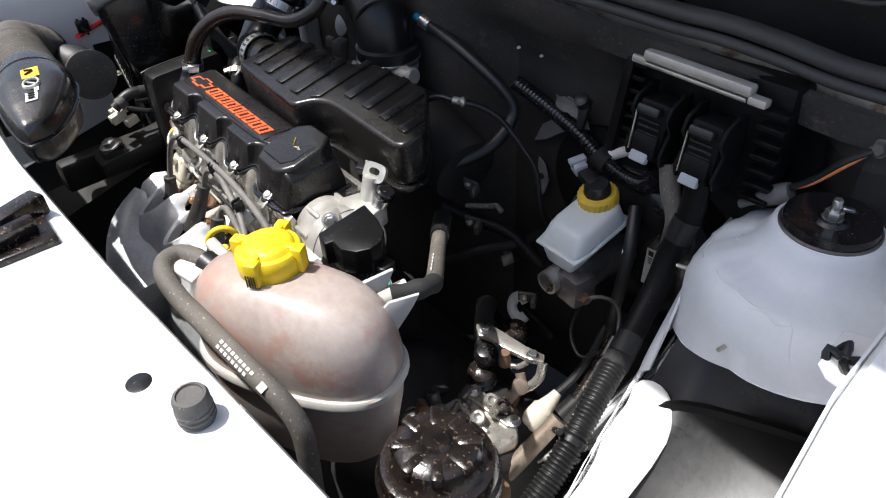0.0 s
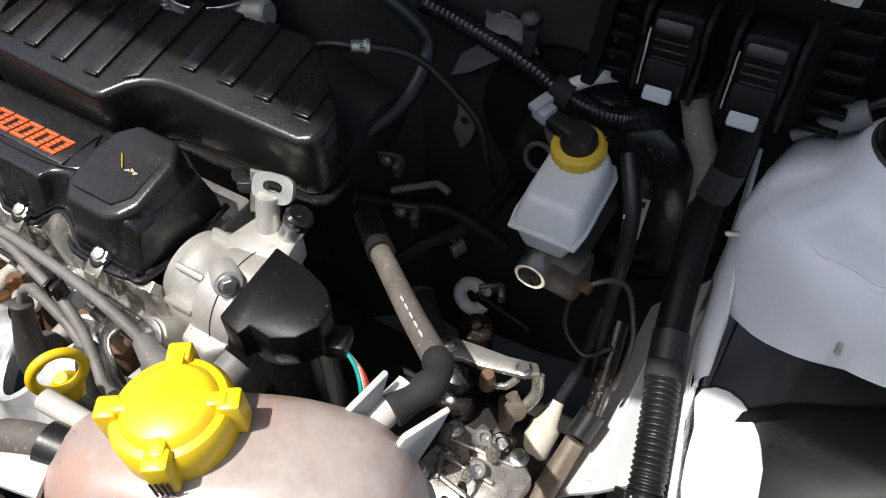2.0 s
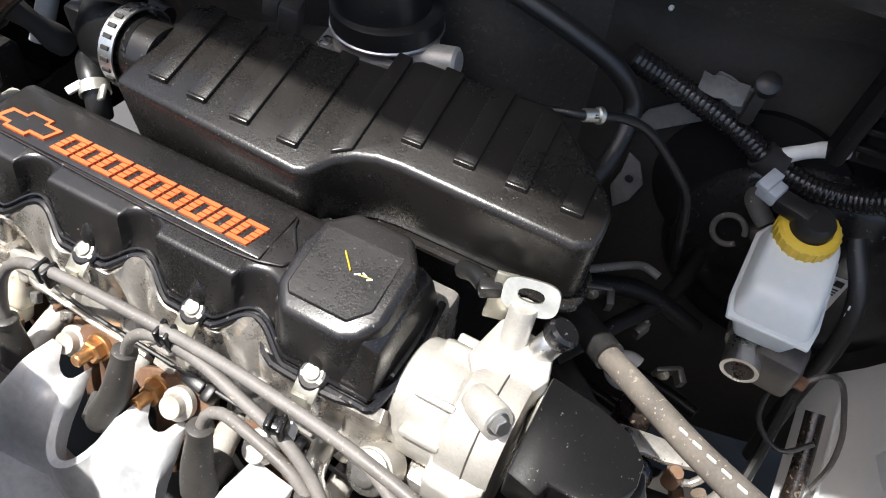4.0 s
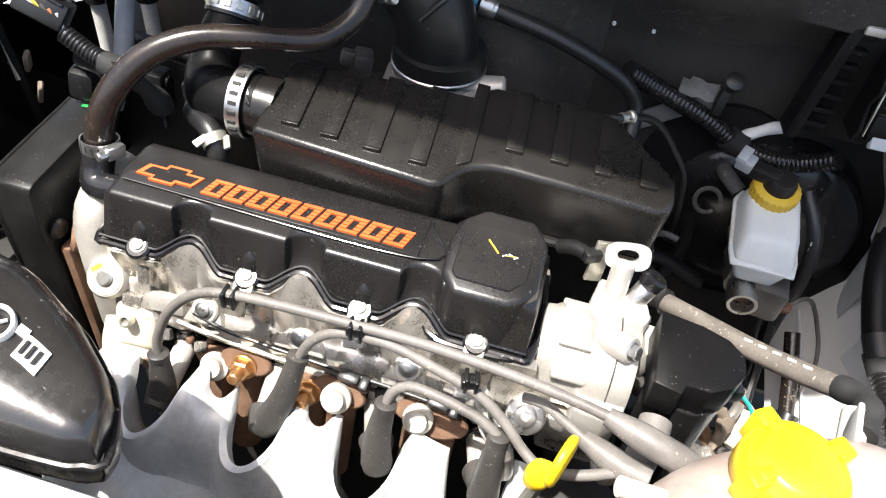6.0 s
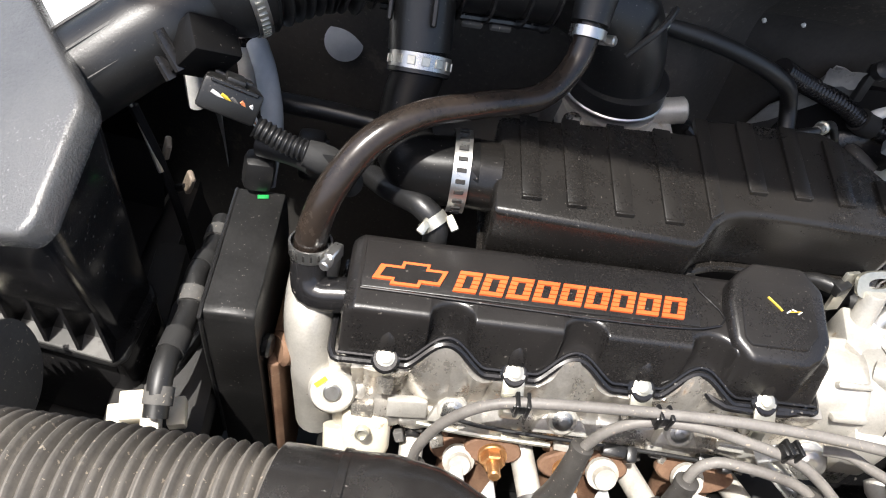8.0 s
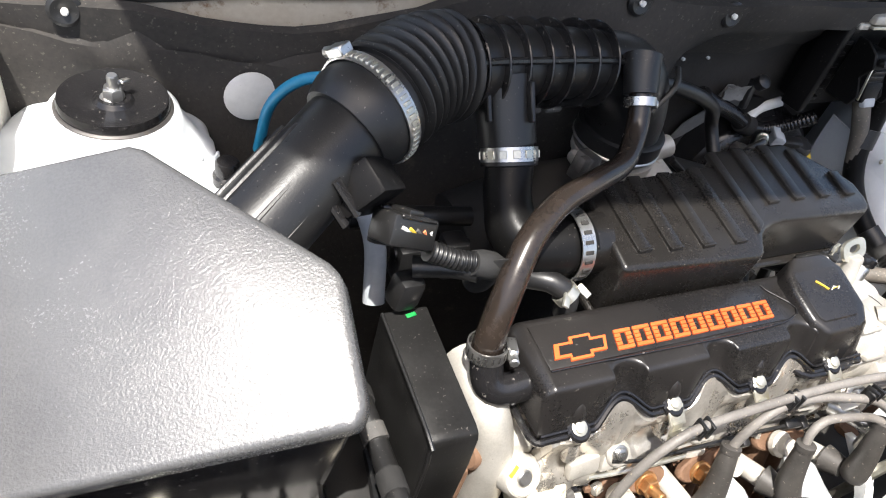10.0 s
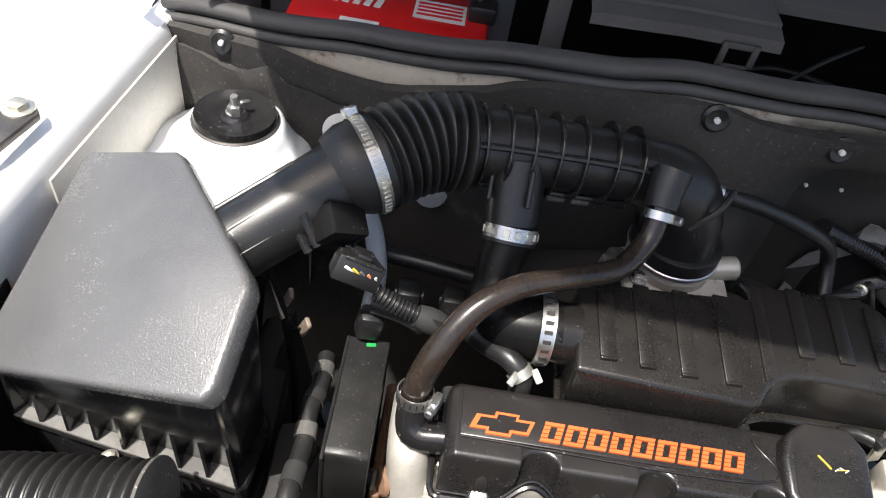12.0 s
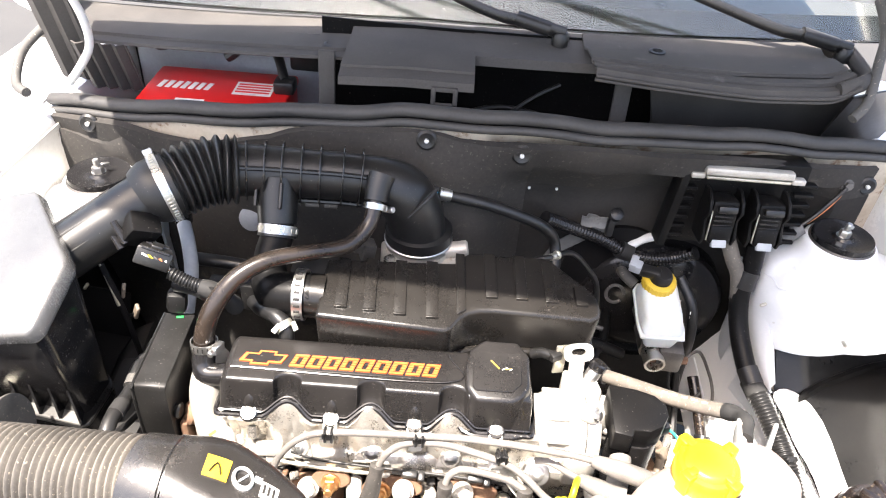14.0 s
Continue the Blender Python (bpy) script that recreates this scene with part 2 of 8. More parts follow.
LINING = surface("bonnet_underside", (0.08, 0.08, 0.08), (0.12, 0.12, 0.115), (0.6, 0.8), bump=0.3, grain=120, blotch=6)
DUSTH = surface("brown_dusty_hose", (0.075, 0.068, 0.060), (0.15, 0.135, 0.115), (0.6, 0.85), bump=0.3, grain=420, blotch=18, wear=(0.22, 0.195, 0.16), wear_at=0.60, dust=(0.34, 0.29, 0.23), dust_at=0.65, dust_size=330)
HINGE = surface("dull_steel", (0.085, 0.080, 0.076), (0.16, 0.15, 0.14), (0.35, 0.55), metal=0.6, bump=0.25, grain=300, blotch=18, wear=(0.10, 0.075, 0.055), wear_at=0.60)
MATTEB = surface("matte_black_plastic", (0.005, 0.005, 0.005), (0.009, 0.0085, 0.0085), (0.28, 0.45), bump=0.15, grain=700, specular=0.12, dust=(0.11, 0.10, 0.09), dust_at=0.68)
FINP = surface("frosted_plastic", (0.36, 0.36, 0.34), (0.46, 0.46, 0.44), (0.3, 0.5), bump=0.05, grain=200, sub=0.4)
PRIMER = surface("stained_cream_paint", (0.46, 0.385, 0.29), (0.62, 0.555, 0.45), (0.4, 0.6), bump=0.2, blotch=14, wear=(0.22, 0.12, 0.065), wear_at=0.53)
SCOOPP = surface("dusty_gloss_plastic", (0.013, 0.012, 0.0115), (0.028, 0.0258, 0.024), (0.15, 0.32), bump=0.22, specular=0.95, grain=260, blotch=14, wear=(0.085, 0.075, 0.068), wear_at=0.64, wear_rough=0.45, dust=(0.16, 0.15, 0.14), dust_at=0.70, dust_size=300)
GLASS = bpy.data.materials.new("windscreen_glass")
GLASS.use_nodes = True
_g = GLASS.node_tree.nodes["Principled BSDF"]
_g.inputs["Base Color"].default_value = (0.86, 0.93, 0.92, 1)
_g.inputs["Transmission Weight"].default_value = 1.0
_g.inputs["Roughness"].default_value = 0.02
_g.inputs["IOR"].default_value = 1.5


# ---- mesh helpers ----
def part(name, bm, material, parent=None, label="", flat=False, angle=38):
    """Links a bmesh as one mesh object, in world places, under a thing or a part."""
    bmesh.ops.recalc_face_normals(bm, faces=bm.faces)
    for f in bm.faces:
        f.smooth = not flat
    if not flat:
        lim = radians(angle)
        for e in bm.edges:
            if len(e.link_faces) == 2 and e.calc_face_angle(0) > lim:
                e.smooth = False
    me = bpy.data.meshes.new(name)
    bm.to_mesh(me)
    bm.free()
    me.materials.append(material)
    ob = new(name, me)
    if parent:
        ob.parent = parent
        ob.matrix_parent_inverse = base_of(parent).inverted()
    if label:
        tagged(ob, label)
    return ob


def base_of(ob):
    m = ob.matrix_basis.copy()
    if ob.parent:
        m = base_of(ob.parent) @ ob.matrix_parent_inverse @ m
    return m


def thing(name, at, label, category, group="", kind=""):
    ob = new(name)
    ob.empty_display_size = 0.02
    ob.location = at
    return tagged(ob, label, category, group, kind)


def moved(ob, shift, k=1.0):
    """Shifts a thing with all its parts and scales it about its base."""
    ob.matrix_basis = Matrix.Translation(shift) @ ob.matrix_basis @ Matrix.Scale(k, 4)
    return ob


def solo(name, bm, material, label, category, group="", kind="", **kw):
    return tagged(part(name, bm, material, **kw), label, category, group, kind)


def joined(*bms):
    out = bmesh.new()
    for b in bms:
        me = bpy.data.meshes.new("tmp")
        b.to_mesh(me)
        b.free()
        out.from_mesh(me)
        bpy.data.meshes.remove(me)
    return out


def bevelled(bm, w, seg=2, angle=28):
    if w > 0:
        es = [e for e in bm.edges if len(e.link_faces) == 2 and e.calc_face_angle(0) > radians(angle)]
        bmesh.ops.bevel(bm, geom=es, offset=w, segments=seg, affect="EDGES", profile=0.5, clamp_overlap=True)
    return bm


def rbox(size, m, bevel=0.003, seg=2):
    """A box with rounded edges, its middle at the pose m."""
    bm = bmesh.new()
    bmesh.ops.create_cube(bm, size=1)
    bmesh.ops.scale(bm, vec=size, verts=bm.verts)
    bevelled(bm, bevel, seg)
    bmesh.ops.transform(bm, matrix=m if isinstance(m, Matrix) else Matrix.Translation(m), verts=bm.verts)
    return bm


def prism(outline, low, high, bevel=0.0, seg=2, m=None):
    """A solid over an outline (x, y). low and high: heights, or functions of (x, y) that give (x, y, z)."""
    bm = bmesh.new()
    def at(f, x, y):
        return Vector(f(x, y)) if callable(f) else Vector((x, y, f))
    a = [bm.verts.new(at(low, x, y)) for x, y in outline]
    b = [bm.verts.new(at(high, x, y)) for x, y in outline]
    bm.faces.new(a[::-1])
    bm.faces.new(b)
    n = len(outline)
    for i in range(n):
        bm.faces.new((a[i], a[(i + 1) % n], b[(i + 1) % n], b[i]))
    bmesh.ops.recalc_face_normals(bm, faces=bm.faces)
    bevelled(bm, bevel, seg)
    if m:
        bmesh.ops.transform(bm, matrix=m, verts=bm.verts)
    return bm


def smooth_path(points, step):
    """Even points on a smooth curve through the given ones."""
    P = [Vector(p) for p in points]
    if len(P) == 2:
        n = max(1, int((P[1] - P[0]).length / step))
        return [P[0].lerp(P[1], i / n) for i in range(n + 1)]
    P = [P[0] * 2 - P[1]] + P + [P[-1] * 2 - P[-2]]
    out = []
    for i in range(1, len(P) - 2):
        a, b, c, d = P[i - 1:i + 3]
        n = max(2, int((c - b).length / step))
        for k in range(n):
            t = k / n
            out.append(0.5 * (2 * b + (c - a) * t + (2 * a - 5 * b + 4 * c - d) * t * t + (3 * b - a - 3 * c + d) * t ** 3))
    out.append(P[-2])
    return out


def tube(points, r, seg=12, step=0.006, ridge=0.0, pitch=0.006, hollow=False, squash=1.0, up=None, ends=True):
    """A hose along a smooth path. r: a radius or a function of the share of the length. ridge: height of rings set pitch apart."""
    st = min(step, pitch / 9) if ridge else step
    pts = smooth_path(points, st)
    bm = bmesh.new()
    t0 = (pts[1] - pts[0]).normalized()
    n = (Vector(up) if up else (Vector((0, 0, 1)) if abs(t0.z) < 0.8 else Vector((1, 0, 0))))
    n = (n - t0 * n.dot(t0)).normalized()
    rings, dist, total = [], 0.0, sum((b - a).length for a, b in zip(pts, pts[1:]))
    for i, p in enumerate(pts):
        t = (pts[min(i + 1, len(pts) - 1)] - pts[max(i - 1, 0)]).normalized()
        n = (n - t * n.dot(t)).normalized()
        b = t.cross(n)
        if i:
            dist += (p - pts[i - 1]).length
        rr = r(dist / total) if callable(r) else r
        if ridge:
            rr += ridge * (0.5 + 0.5 * math.cos(2 * math.pi * dist / pitch)) ** 0.7
        rings.append([bm.verts.new(p + n * (math.cos(a) * rr) + b * (math.sin(a) * rr * squash)) for a in (2 * math.pi * k / seg for k in range(seg))])
    for u, v in zip(rings, rings[1:]):
        for k in range(seg):
            bm.faces.new((u[k], u[(k + 1) % seg], v[(k + 1) % seg], v[k]))
    if ends:
        bm.faces.new(rings[0][::-1])
        if hollow:
            e = rings[-1]
            t = (pts[-1] - pts[-2]).normalized()
            inner = [bm.verts.new(pts[-1] + (v.co - pts[-1]) * 0.78) for v in e]
            deep = [bm.verts.new(pts[-1] - t * 0.02 + (v.co - pts[-1]) * 0.74) for v in e]
            for k in range(seg):
                j = (k + 1) % seg
                bm.faces.new((e[k], e[j], inner[j], inner[k]))
                bm.faces.new((inner[k], inner[j], deep[j], deep[k]))
            bm.faces.new(deep)
        else:
            bm.faces.new(rings[-1])
    return bm


def lathe(profile, m, seg=24, cap=True):
    """A turned shape: (radius, height) pairs about the z axis of the pose m."""
    bm = bmesh.new()
    rings = []
    for r, z in profile:
        rings.append([bm.verts.new((r * math.cos(2 * math.pi * k / seg), r * math.sin(2 * math.pi * k / seg), z)) for k in range(seg)])
    for u, v in zip(rings, rings[1:]):
        for k in range(seg):
            bm.faces.new((u[k], u[(k + 1) % seg], v[(k + 1) % seg], v[k]))
    if cap:
        bm.faces.new(rings[0][::-1])
        bm.faces.new(rings[-1])
    bmesh.ops.remove_doubles(bm, verts=bm.verts, dist=1e-6)
    bmesh.ops.transform(bm, matrix=m if isinstance(m, Matrix) else Matrix.Translation(m), verts=bm.verts)
    return bm


def toward(at, direction, roll=0):
    """A pose at a place whose z axis points along a direction."""
    return Matrix.Translation(at) @ Vector(direction).to_track_quat("Z", "Y").to_matrix().to_4x4() @ pose(0, 0, 0, 0, 0, roll)


def sheet(grid, thick):
    """A bent sheet with thickness from rows of points (all rows equally long)."""
    bm = bmesh.new()
    R, C = len(grid), len(grid[0])
    top = [[bm.verts.new(p) for p in row] for row in grid]
    for i in range(R - 1):
        for j in range(C - 1):
            bm.faces.new((top[i][j], top[i][j + 1], top[i + 1][j + 1], top[i + 1][j]))
    bm.normal_update()
    low = [[bm.verts.new(top[i][j].co - top[i][j].normal * thick) for j in range(C)] for i in range(R)]
    for i in range(R - 1):
        for j in range(C - 1):
            bm.faces.new((low[i][j], low[i + 1][j], low[i + 1][j + 1], low[i][j + 1]))
    rim = [(i, 0) for i in range(R)] + [(R - 1, j) for j in range(1, C)] + [(i, C - 1) for i in range(R - 2, -1, -1)] + [(0, j) for j in range(C - 2, 0, -1)]
    for (a, b), (c, d) in zip(rim, rim[1:] + rim[:1]):
        bm.faces.new((top[a][b], top[c][d], low[c][d], low[a][b]))
    return bm


def hex_bolt(at, direction, r=0.006, h=0.006, washer=1.5, socket=False):
    m = toward(at, direction)
    head = lathe([(r * 0.97, h * 0.3), (r, h * 0.38), (r, h * 0.9), (r * 0.85, h)], m, seg=20 if socket else 6)
    disc = lathe([(r * washer, 0), (r * washer, h * 0.26), (r * washer * 0.93, h * 0.32)], m, seg=18)
    if socket:
        return joined(disc, head, lathe([(r * 0.5, h * 0.98), (r * 0.5, h * 1.04), (r * 0.3, h * 1.04)], m, seg=6))
    return joined(disc, head)


def band(at, direction, r, width=0.01, thick=0.0012, screw=True, screw_turn=0.0):
    """A hose clamp: a thin band and its screw housing."""
    m = toward(at, direction, screw_turn)
    b = lathe([(r, -width / 2), (r + thick, -width / 2), (r + thick, width / 2), (r, width / 2)], m, seg=32, cap=False)
    if not screw:
        return b
    s = rbox((0.016, 0.007, width * 1.05), m @ pose(0, r + 0.004, 0), 0.001, 1)
    t = lathe([(0.0038, 0), (0.0038, 0.006), (0.0028, 0.007)], m @ pose(0.008, r + 0.004, 0, 0, 90, 0), seg=8)
    return joined(b, s, t)


def slots(at, direction, r, width, count, material, parent, gap=0.30, start=0.0, span=360):
    """The worm slots on a clamp's band, each a piece of its own on one shared mesh."""
    m = toward(at, direction)
    piece = None
    for k in range(count):
        place = m @ pose(0, 0, 0, 0, 0, start + span * k / count) @ pose(r + 0.0012, 0, 0)
        if piece is None:
            piece = part("worm_slot", rbox((0.0014, 2 * r * math.sin(radians(span / count) * gap), width * 0.55), Matrix(), 0.0003, 1), material, parent)
            ob = piece
        else:
            ob = new("worm_slot", piece.data)
            ob.parent = parent
            ob.matrix_parent_inverse = base_of(parent).inverted()
        ob.matrix_basis = place


# ---- the large structure ----
MID = 0.1015            # the car's middle line


def wall_y(x):          # the bulkhead bows forward in the middle
    return 0.300 + 0.285 * (x - 0.1) ** 2


def seal_z(x):          # and sinks toward both wings
    return float(np.interp(x, (-0.52, -0.476, -0.265, -0.12, 0.0, 0.2, 0.42, 0.618, 0.72), (0.876, 0.884, 0.912, 0.938, 0.952, 0.953, 0.941, 0.917, 0.902)))


bm = bmesh.new()
bmesh.ops.create_grid(bm, x_segments=24, y_segments=24, size=60)
solo("ground", bm, ASPHALT, "worn grey asphalt under the parked car", "ground", kind="structure")

car = thing("car_body", (MID, 0.2, 0.0), "white painted front body shell of a small car", "car body", kind="structure")

# front cross panel
def slam_edge(x):
    return -0.212 + 0.06 * max(0.0, x - 0.05) + 0.03 * max(0.0, x - 0.3)


xs = [-0.60 + 0.035 * i for i in range(41)]
rows = []
for prof in ((-0.30, -0.06), (-0.285, -0.02), (-0.26, -0.004), (-0.20, 0.0), (-0.10, 0.0), (-0.03, 0.0005), (-0.010, 0.0), (-0.003, -0.003), (0.0, -0.009), (0.0, -0.05)):
    rows.append([(x, slam_edge(x) + prof[0], 0.861 + prof[1] - 0.02 * max(0, abs(x - MID) - 0.45)) for x in xs])
part("slam_panel", sheet(rows, 0.0015), WHITE, car)
part("bonnet_stop_hole", lathe([(0.0085, 0), (0.0085, 0.0008), (0.007, 0.0012)], (0.425, -0.226, 0.861), 20), GLOSSB, car, "round black rubber plug in the white panel")
lat = joined(rbox((0.075, 0.05, 0.012), (0.195, -0.245, 0.862), 0.003), rbox((0.02, 0.05, 0.02), pose(0.182, -0.24, 0.872, 0, 0, 24), 0.003),
             rbox((0.012, 0.04, 0.022), pose(0.212, -0.25, 0.872, 0, 14, 10), 0.003), tube([(0.17, -0.262, 0.872), (0.19, -0.262, 0.884), (0.222, -0.262, 0.872)], 0.004, 8))
part("bonnet_catch", lat, GREASE, car, "greasy black bonnet catch in the front panel")
part("panel_label", rbox((0.04, 0.03, 0.0008), pose(-0.02, -0.252, 0.8616, 0, 0, 8), 0.0002, 1), LABELY, car, "yellow warning label")

# side rails and wings on both sides
for s in (-1, 1):
    ys = [-0.46 + 0.05 * i for i in range(24)]
    def side(y):
        return MID + s * (0.616 - 0.085 * (y - 0.1) - (0.10 * min(0.0, y - 0.1) if s > 0 else 0.0))
    def rail_z(y):
        return 0.866 + 0.03 * (y - 0.1)
    rows = []
    for dx, dz in ((-0.004, -0.16), (-0.002, -0.03), (0.0, -0.006), (0.004, 0.0), (0.078 if s > 0 else 0.026, 0.0), (0.083 if s > 0 else 0.030, -0.003), (0.086 if s > 0 else 0.033, -0.016 if s > 0 else -0.034), (0.092 if s > 0 else 0.066, -0.018 if s > 0 else -0.036), (0.098 if s > 0 else 0.078, -0.016), (0.102 if s > 0 else 0.082, 0.004), (0.108 if s > 0 else 0.088, 0.010), (0.125, 0.012), (0.16, 0.004), (0.20, -0.03), (0.225, -0.12), (0.235, -0.40)):
        rows.append([(side(y) + s * dx, y, rail_z(y) + dz) for y in ys])
    if s > 0:
        rows = rows[::-1]
    part("wing", sheet(rows, 0.001), WHITE, car)
    # inner wing wall, below the rail down to the chassis leg
    ysi = [(-0.34 if s > 0 else 0.16) + 0.04 * i for i in range(20 if s > 0 else 8)]
    rows = []
    for z, dx in ((0.87, 0.0040), (0.80, 0.012), (0.74, 0.020), (0.66, 0.028)) if s > 0 else ((0.87, 0.0), (0.80, -0.002), (0.745, -0.003)):
        rows.append([(side(y) + s * (dx - 0.0055), y, z if z < 0.86 else rail_z(y) - (0.007 if s > 0 else 0.012)) for y in ysi])
    if s > 0:
        rows = rows[::-1]
    part("inner_wing", sheet(rows, 0.002), GREYW if s > 0 else DUSTW, car, "dusty painted inner wing panel")
    # suspension tower: a dome whose front edge rises toward the wing
    cx, cy = MID + s * 0.5035, 0.316
    up = 0.006 if s > 0 else 0.016
    TOWER = ((0.026, 0.808), (0.040, 0.812), (0.0475, 0.808), (0.0505, 0.798), (0.060, 0.784), (0.068, 0.780), (0.076, 0.776), (0.084, 0.773), (0.090, 0.770), (0.096, 0.764), (0.101, 0.756), (0.105, 0.746), (0.108, 0.735), (0.110, 0.70), (0.111, 0.66), (0.112, 0.56))
    def tower_pt(a, r, z=None):
        """A point of the dented dome, by its angle and its distance from the middle."""
        ca, sa = math.cos(a) * s, math.sin(a)
        z = float(np.interp(r, [q[0] for q in TOWER], [q[1] for q in TOWER])) if z is None else z
        low = (0.708 + 0.040 * ca if sa < -0.2 else 0.40) if s > 0 else max(0.40, 0.772 - 0.5 * max(0.0, sa + 0.2))
        zz = max(z, low) if r > (0.1 if s > 0 else 0.088) else z
        k2 = min(1.0, max(0.0, (r - 0.06) / 0.05))
        grow = 1.0 + k2 * (0.30 * max(0.0, ca) * max(0.0, 0.4 - sa) + 0.03 * max(0.0, -sa) - (0.25 * max(0.0, -ca) ** 2 + 0.12 * max(0.0, -sa) if s < 0 else 0.0) - 0.14 * max(0.0, -ca) * max(0.0, sa + 0.6))
        dent = min(1.0, max(0.0, (r - 0.052) / 0.02)) * (0.0045 * noise.noise((ca * 2.6 + 3.1, sa * 2.6, z * 22)) + 0.0022 * noise.noise((ca * 6.0, sa * 6.0 + 1.7, z * 45)))
        return (cx + math.cos(a) * (r * grow + dent), cy + sa * (r * grow + dent), zz + dent * (1 - k2) * 0.6 + 0.5 * dent + up)
    bm = bmesh.new()
    rings = [[bm.verts.new(tower_pt(2 * math.pi * k / 72, r, z)) for k in range(72)] for r, z in TOWER]
    for u, v in zip(rings, rings[1:]):
        for k in range(72):
            bm.faces.new((u[k], u[(k + 1) % 72], v[(k + 1) % 72], v[k]))
    bm.faces.new(rings[0])
    tower = part("suspension_tower", bm, GREYW, car, "pale grey-white painted suspension tower", angle=60)
    for a, z, off in ((-95, 0.735, 0.113), (-150, 0.74, 0.109)):
        d = Vector((math.cos(radians(a)) * s, math.sin(radians(a)), 0.1))
        part("stud", lathe([(0.0022, 0), (0.0022, 0.010), (0.0015, 0.011)], toward((cx + d.x * off, cy + d.y * off, z), d), 8), ZINC, tower, "small rusty threaded stud")
    for r0, r1, a0, a1, w in ((0.0905, 0.0885, 236, 282, 0.0011), (0.0925, 0.0910, 262, 290, 0.0008), (0.0700, 0.0690, 196, 214, 0.0008), (0.0985, 0.0965, 186, 222, 0.0013), (0.0850, 0.1060, 287, 292, 0.0007)):
        ring = []
        for k in range(14):
            a = radians(a0 + (a1 - a0) * k / 13)
            a = a if s > 0 else math.pi - a
            p = tower_pt(a, r0 + (r1 - r0) * k / 13 + 0.0012 * math.sin(k * 0.9))
            ring.append((p[0], p[1], p[2] - 0.0002))
        part("pressed_crease", tube(ring, lambda t: w * (0.35 + math.sin(math.pi * t)), 6, 0.006), GREYW, tower)
    # rubber cap and strut nut
    cap = thing("strut_mount", (cx, cy, 0.815 + up), "black dished rubber strut mount with a bright nut", "strut mount", "strut mounts")
    part("rubber_disc", lathe([(0.0, 0.0), (0.012, 0.002), (0.015, -0.001), (0.029, -0.002), (0.0375, 0.002), (0.0395, 0.0025), (0.0405, -0.002), (0.0405, -0.008), (0.034, -0.010)], (cx, cy, 0.8175 + up), 40), GLOSSB, cap)
    part("rim_washer", lathe([(0.0395, -0.010), (0.0428, -0.0095), (0.0430, -0.0060), (0.0415, -0.0045), (0.0400, -0.005)], (cx, cy, 0.8175 + up), 40, cap=False), HINGE, cap, "thin dull metal rim")
    m = toward((cx, cy, 0.817 + up), (0.02, -0.05, 1))
    part("nut", joined(lathe([(0.010, 0), (0.010, 0.002)], m, 20), lathe([(0.0075, 0.002), (0.0078, 0.003), (0.0078, 0.010), (0.0068, 0.0115)], m, 6)), STEEL, cap, "bright hexagon nut")
    part("threaded_rod", lathe([(0.0042, 0.010), (0.0042, 0.021), (0.0034, 0.0225)], m, 12), STEEL, cap)
    part("clip", rbox((0.012, 0.005, 0.003), m @ pose(0.010, 0.002, 0.013, 0, 20, 30), 0.0008, 1), STEEL, cap)

# chassis leg with a white flange, and the black wheel-arch liner beside it
ysl = [-0.17 + 0.03 * i for i in range(14)]
def leg(y, k):
    """Across the dirty leg below the filter box: k 0 at the engine side, 1 at the liner."""
    xi, xo = 0.441 - 0.0906 * y, 0.500 - 0.209 * y
    zi, zo = 0.60 + 0.33 * (y - 0.034), 0.612 + 0.22 * (y - 0.08)
    return (MID - (xi + (xo - xi) * k), y, zi + (zo - zi) * k)
def row(k, dx, dz):
    return [tuple(Vector(leg(y, k)) + Vector((-dx, 0, dz))) for y in ysl]
rows = [row(0, -0.035, -0.22), row(0, 0.0, -0.012), row(0, 0.0, 0.010), row(0.12, 0, 0.0), row(0.5, 0, 0.002), row(1, 0, 0.0), row(1, 0.003, -0.012), row(1, 0.004, -0.10)]
# dirt and the shade under the box share this dark colour
part("chassis_leg", sheet(rows, 0.003), DARK, car, "dirty chassis leg below the filter box, darkened for shade")
rows = [[(MID - (0.455 + o + 0.020 * i), y, z + 0.0032 * i) for i in range(9)] for y, z, o in ((0.230, 0.70, 0.0), (0.205, 0.640, 0.0), (0.168, 0.643, 0.002), (0.12, 0.620, 0.010), (-0.02, 0.570, 0.03), (-0.24, 0.50, 0.06))]
# liner coloured near-black to hold the shade under the filter box
part("arch_liner", sheet(rows[::-1], 0.003), VOID, car, "wheel-arch liner below the filter box, blackened for shade")
# sheet added in near-black where the white wing sinks into shade
part("lower_wing", sheet([[(MID - (0.612 - 0.085 * (y - 0.1) - dx), y, z) for y in [0.0 + 0.05 * i for i in range(10)]] for z, dx in ((0.7445, 0.0), (0.65, 0.02), (0.50, 0.07))], 0.003), VOID, car, "lower part of the inner wing, painted black for shade")
def leg_z(x, y):
    return (x, y, 0.615 + 0.30 * (y - 0.08))
def under(x, y):
    return (x + 0.004, y, 0.611 + 0.30 * (y - 0.08))
ye = [0.178 - 0.0208 * k for k in range(14)]
edge = [(0.527 + 0.27 * (0.178 - y) + 0.0022 * math.sin((0.178 - y) * 85), y) for y in ye]
part("chassis_leg", prism([(0.529, 0.187), (0.538, 0.193), (0.548, 0.194), (0.558, 0.191), (0.567, 0.184), (0.577, 0.173), (0.586, 0.153), (0.591, 0.126), (0.594, 0.090), (0.600, 0.040), (0.614, -0.10)] + edge[::-1], under, leg_z, 0.0012, 1), WHITE, car, "white painted chassis leg flange, wavy at its weld")
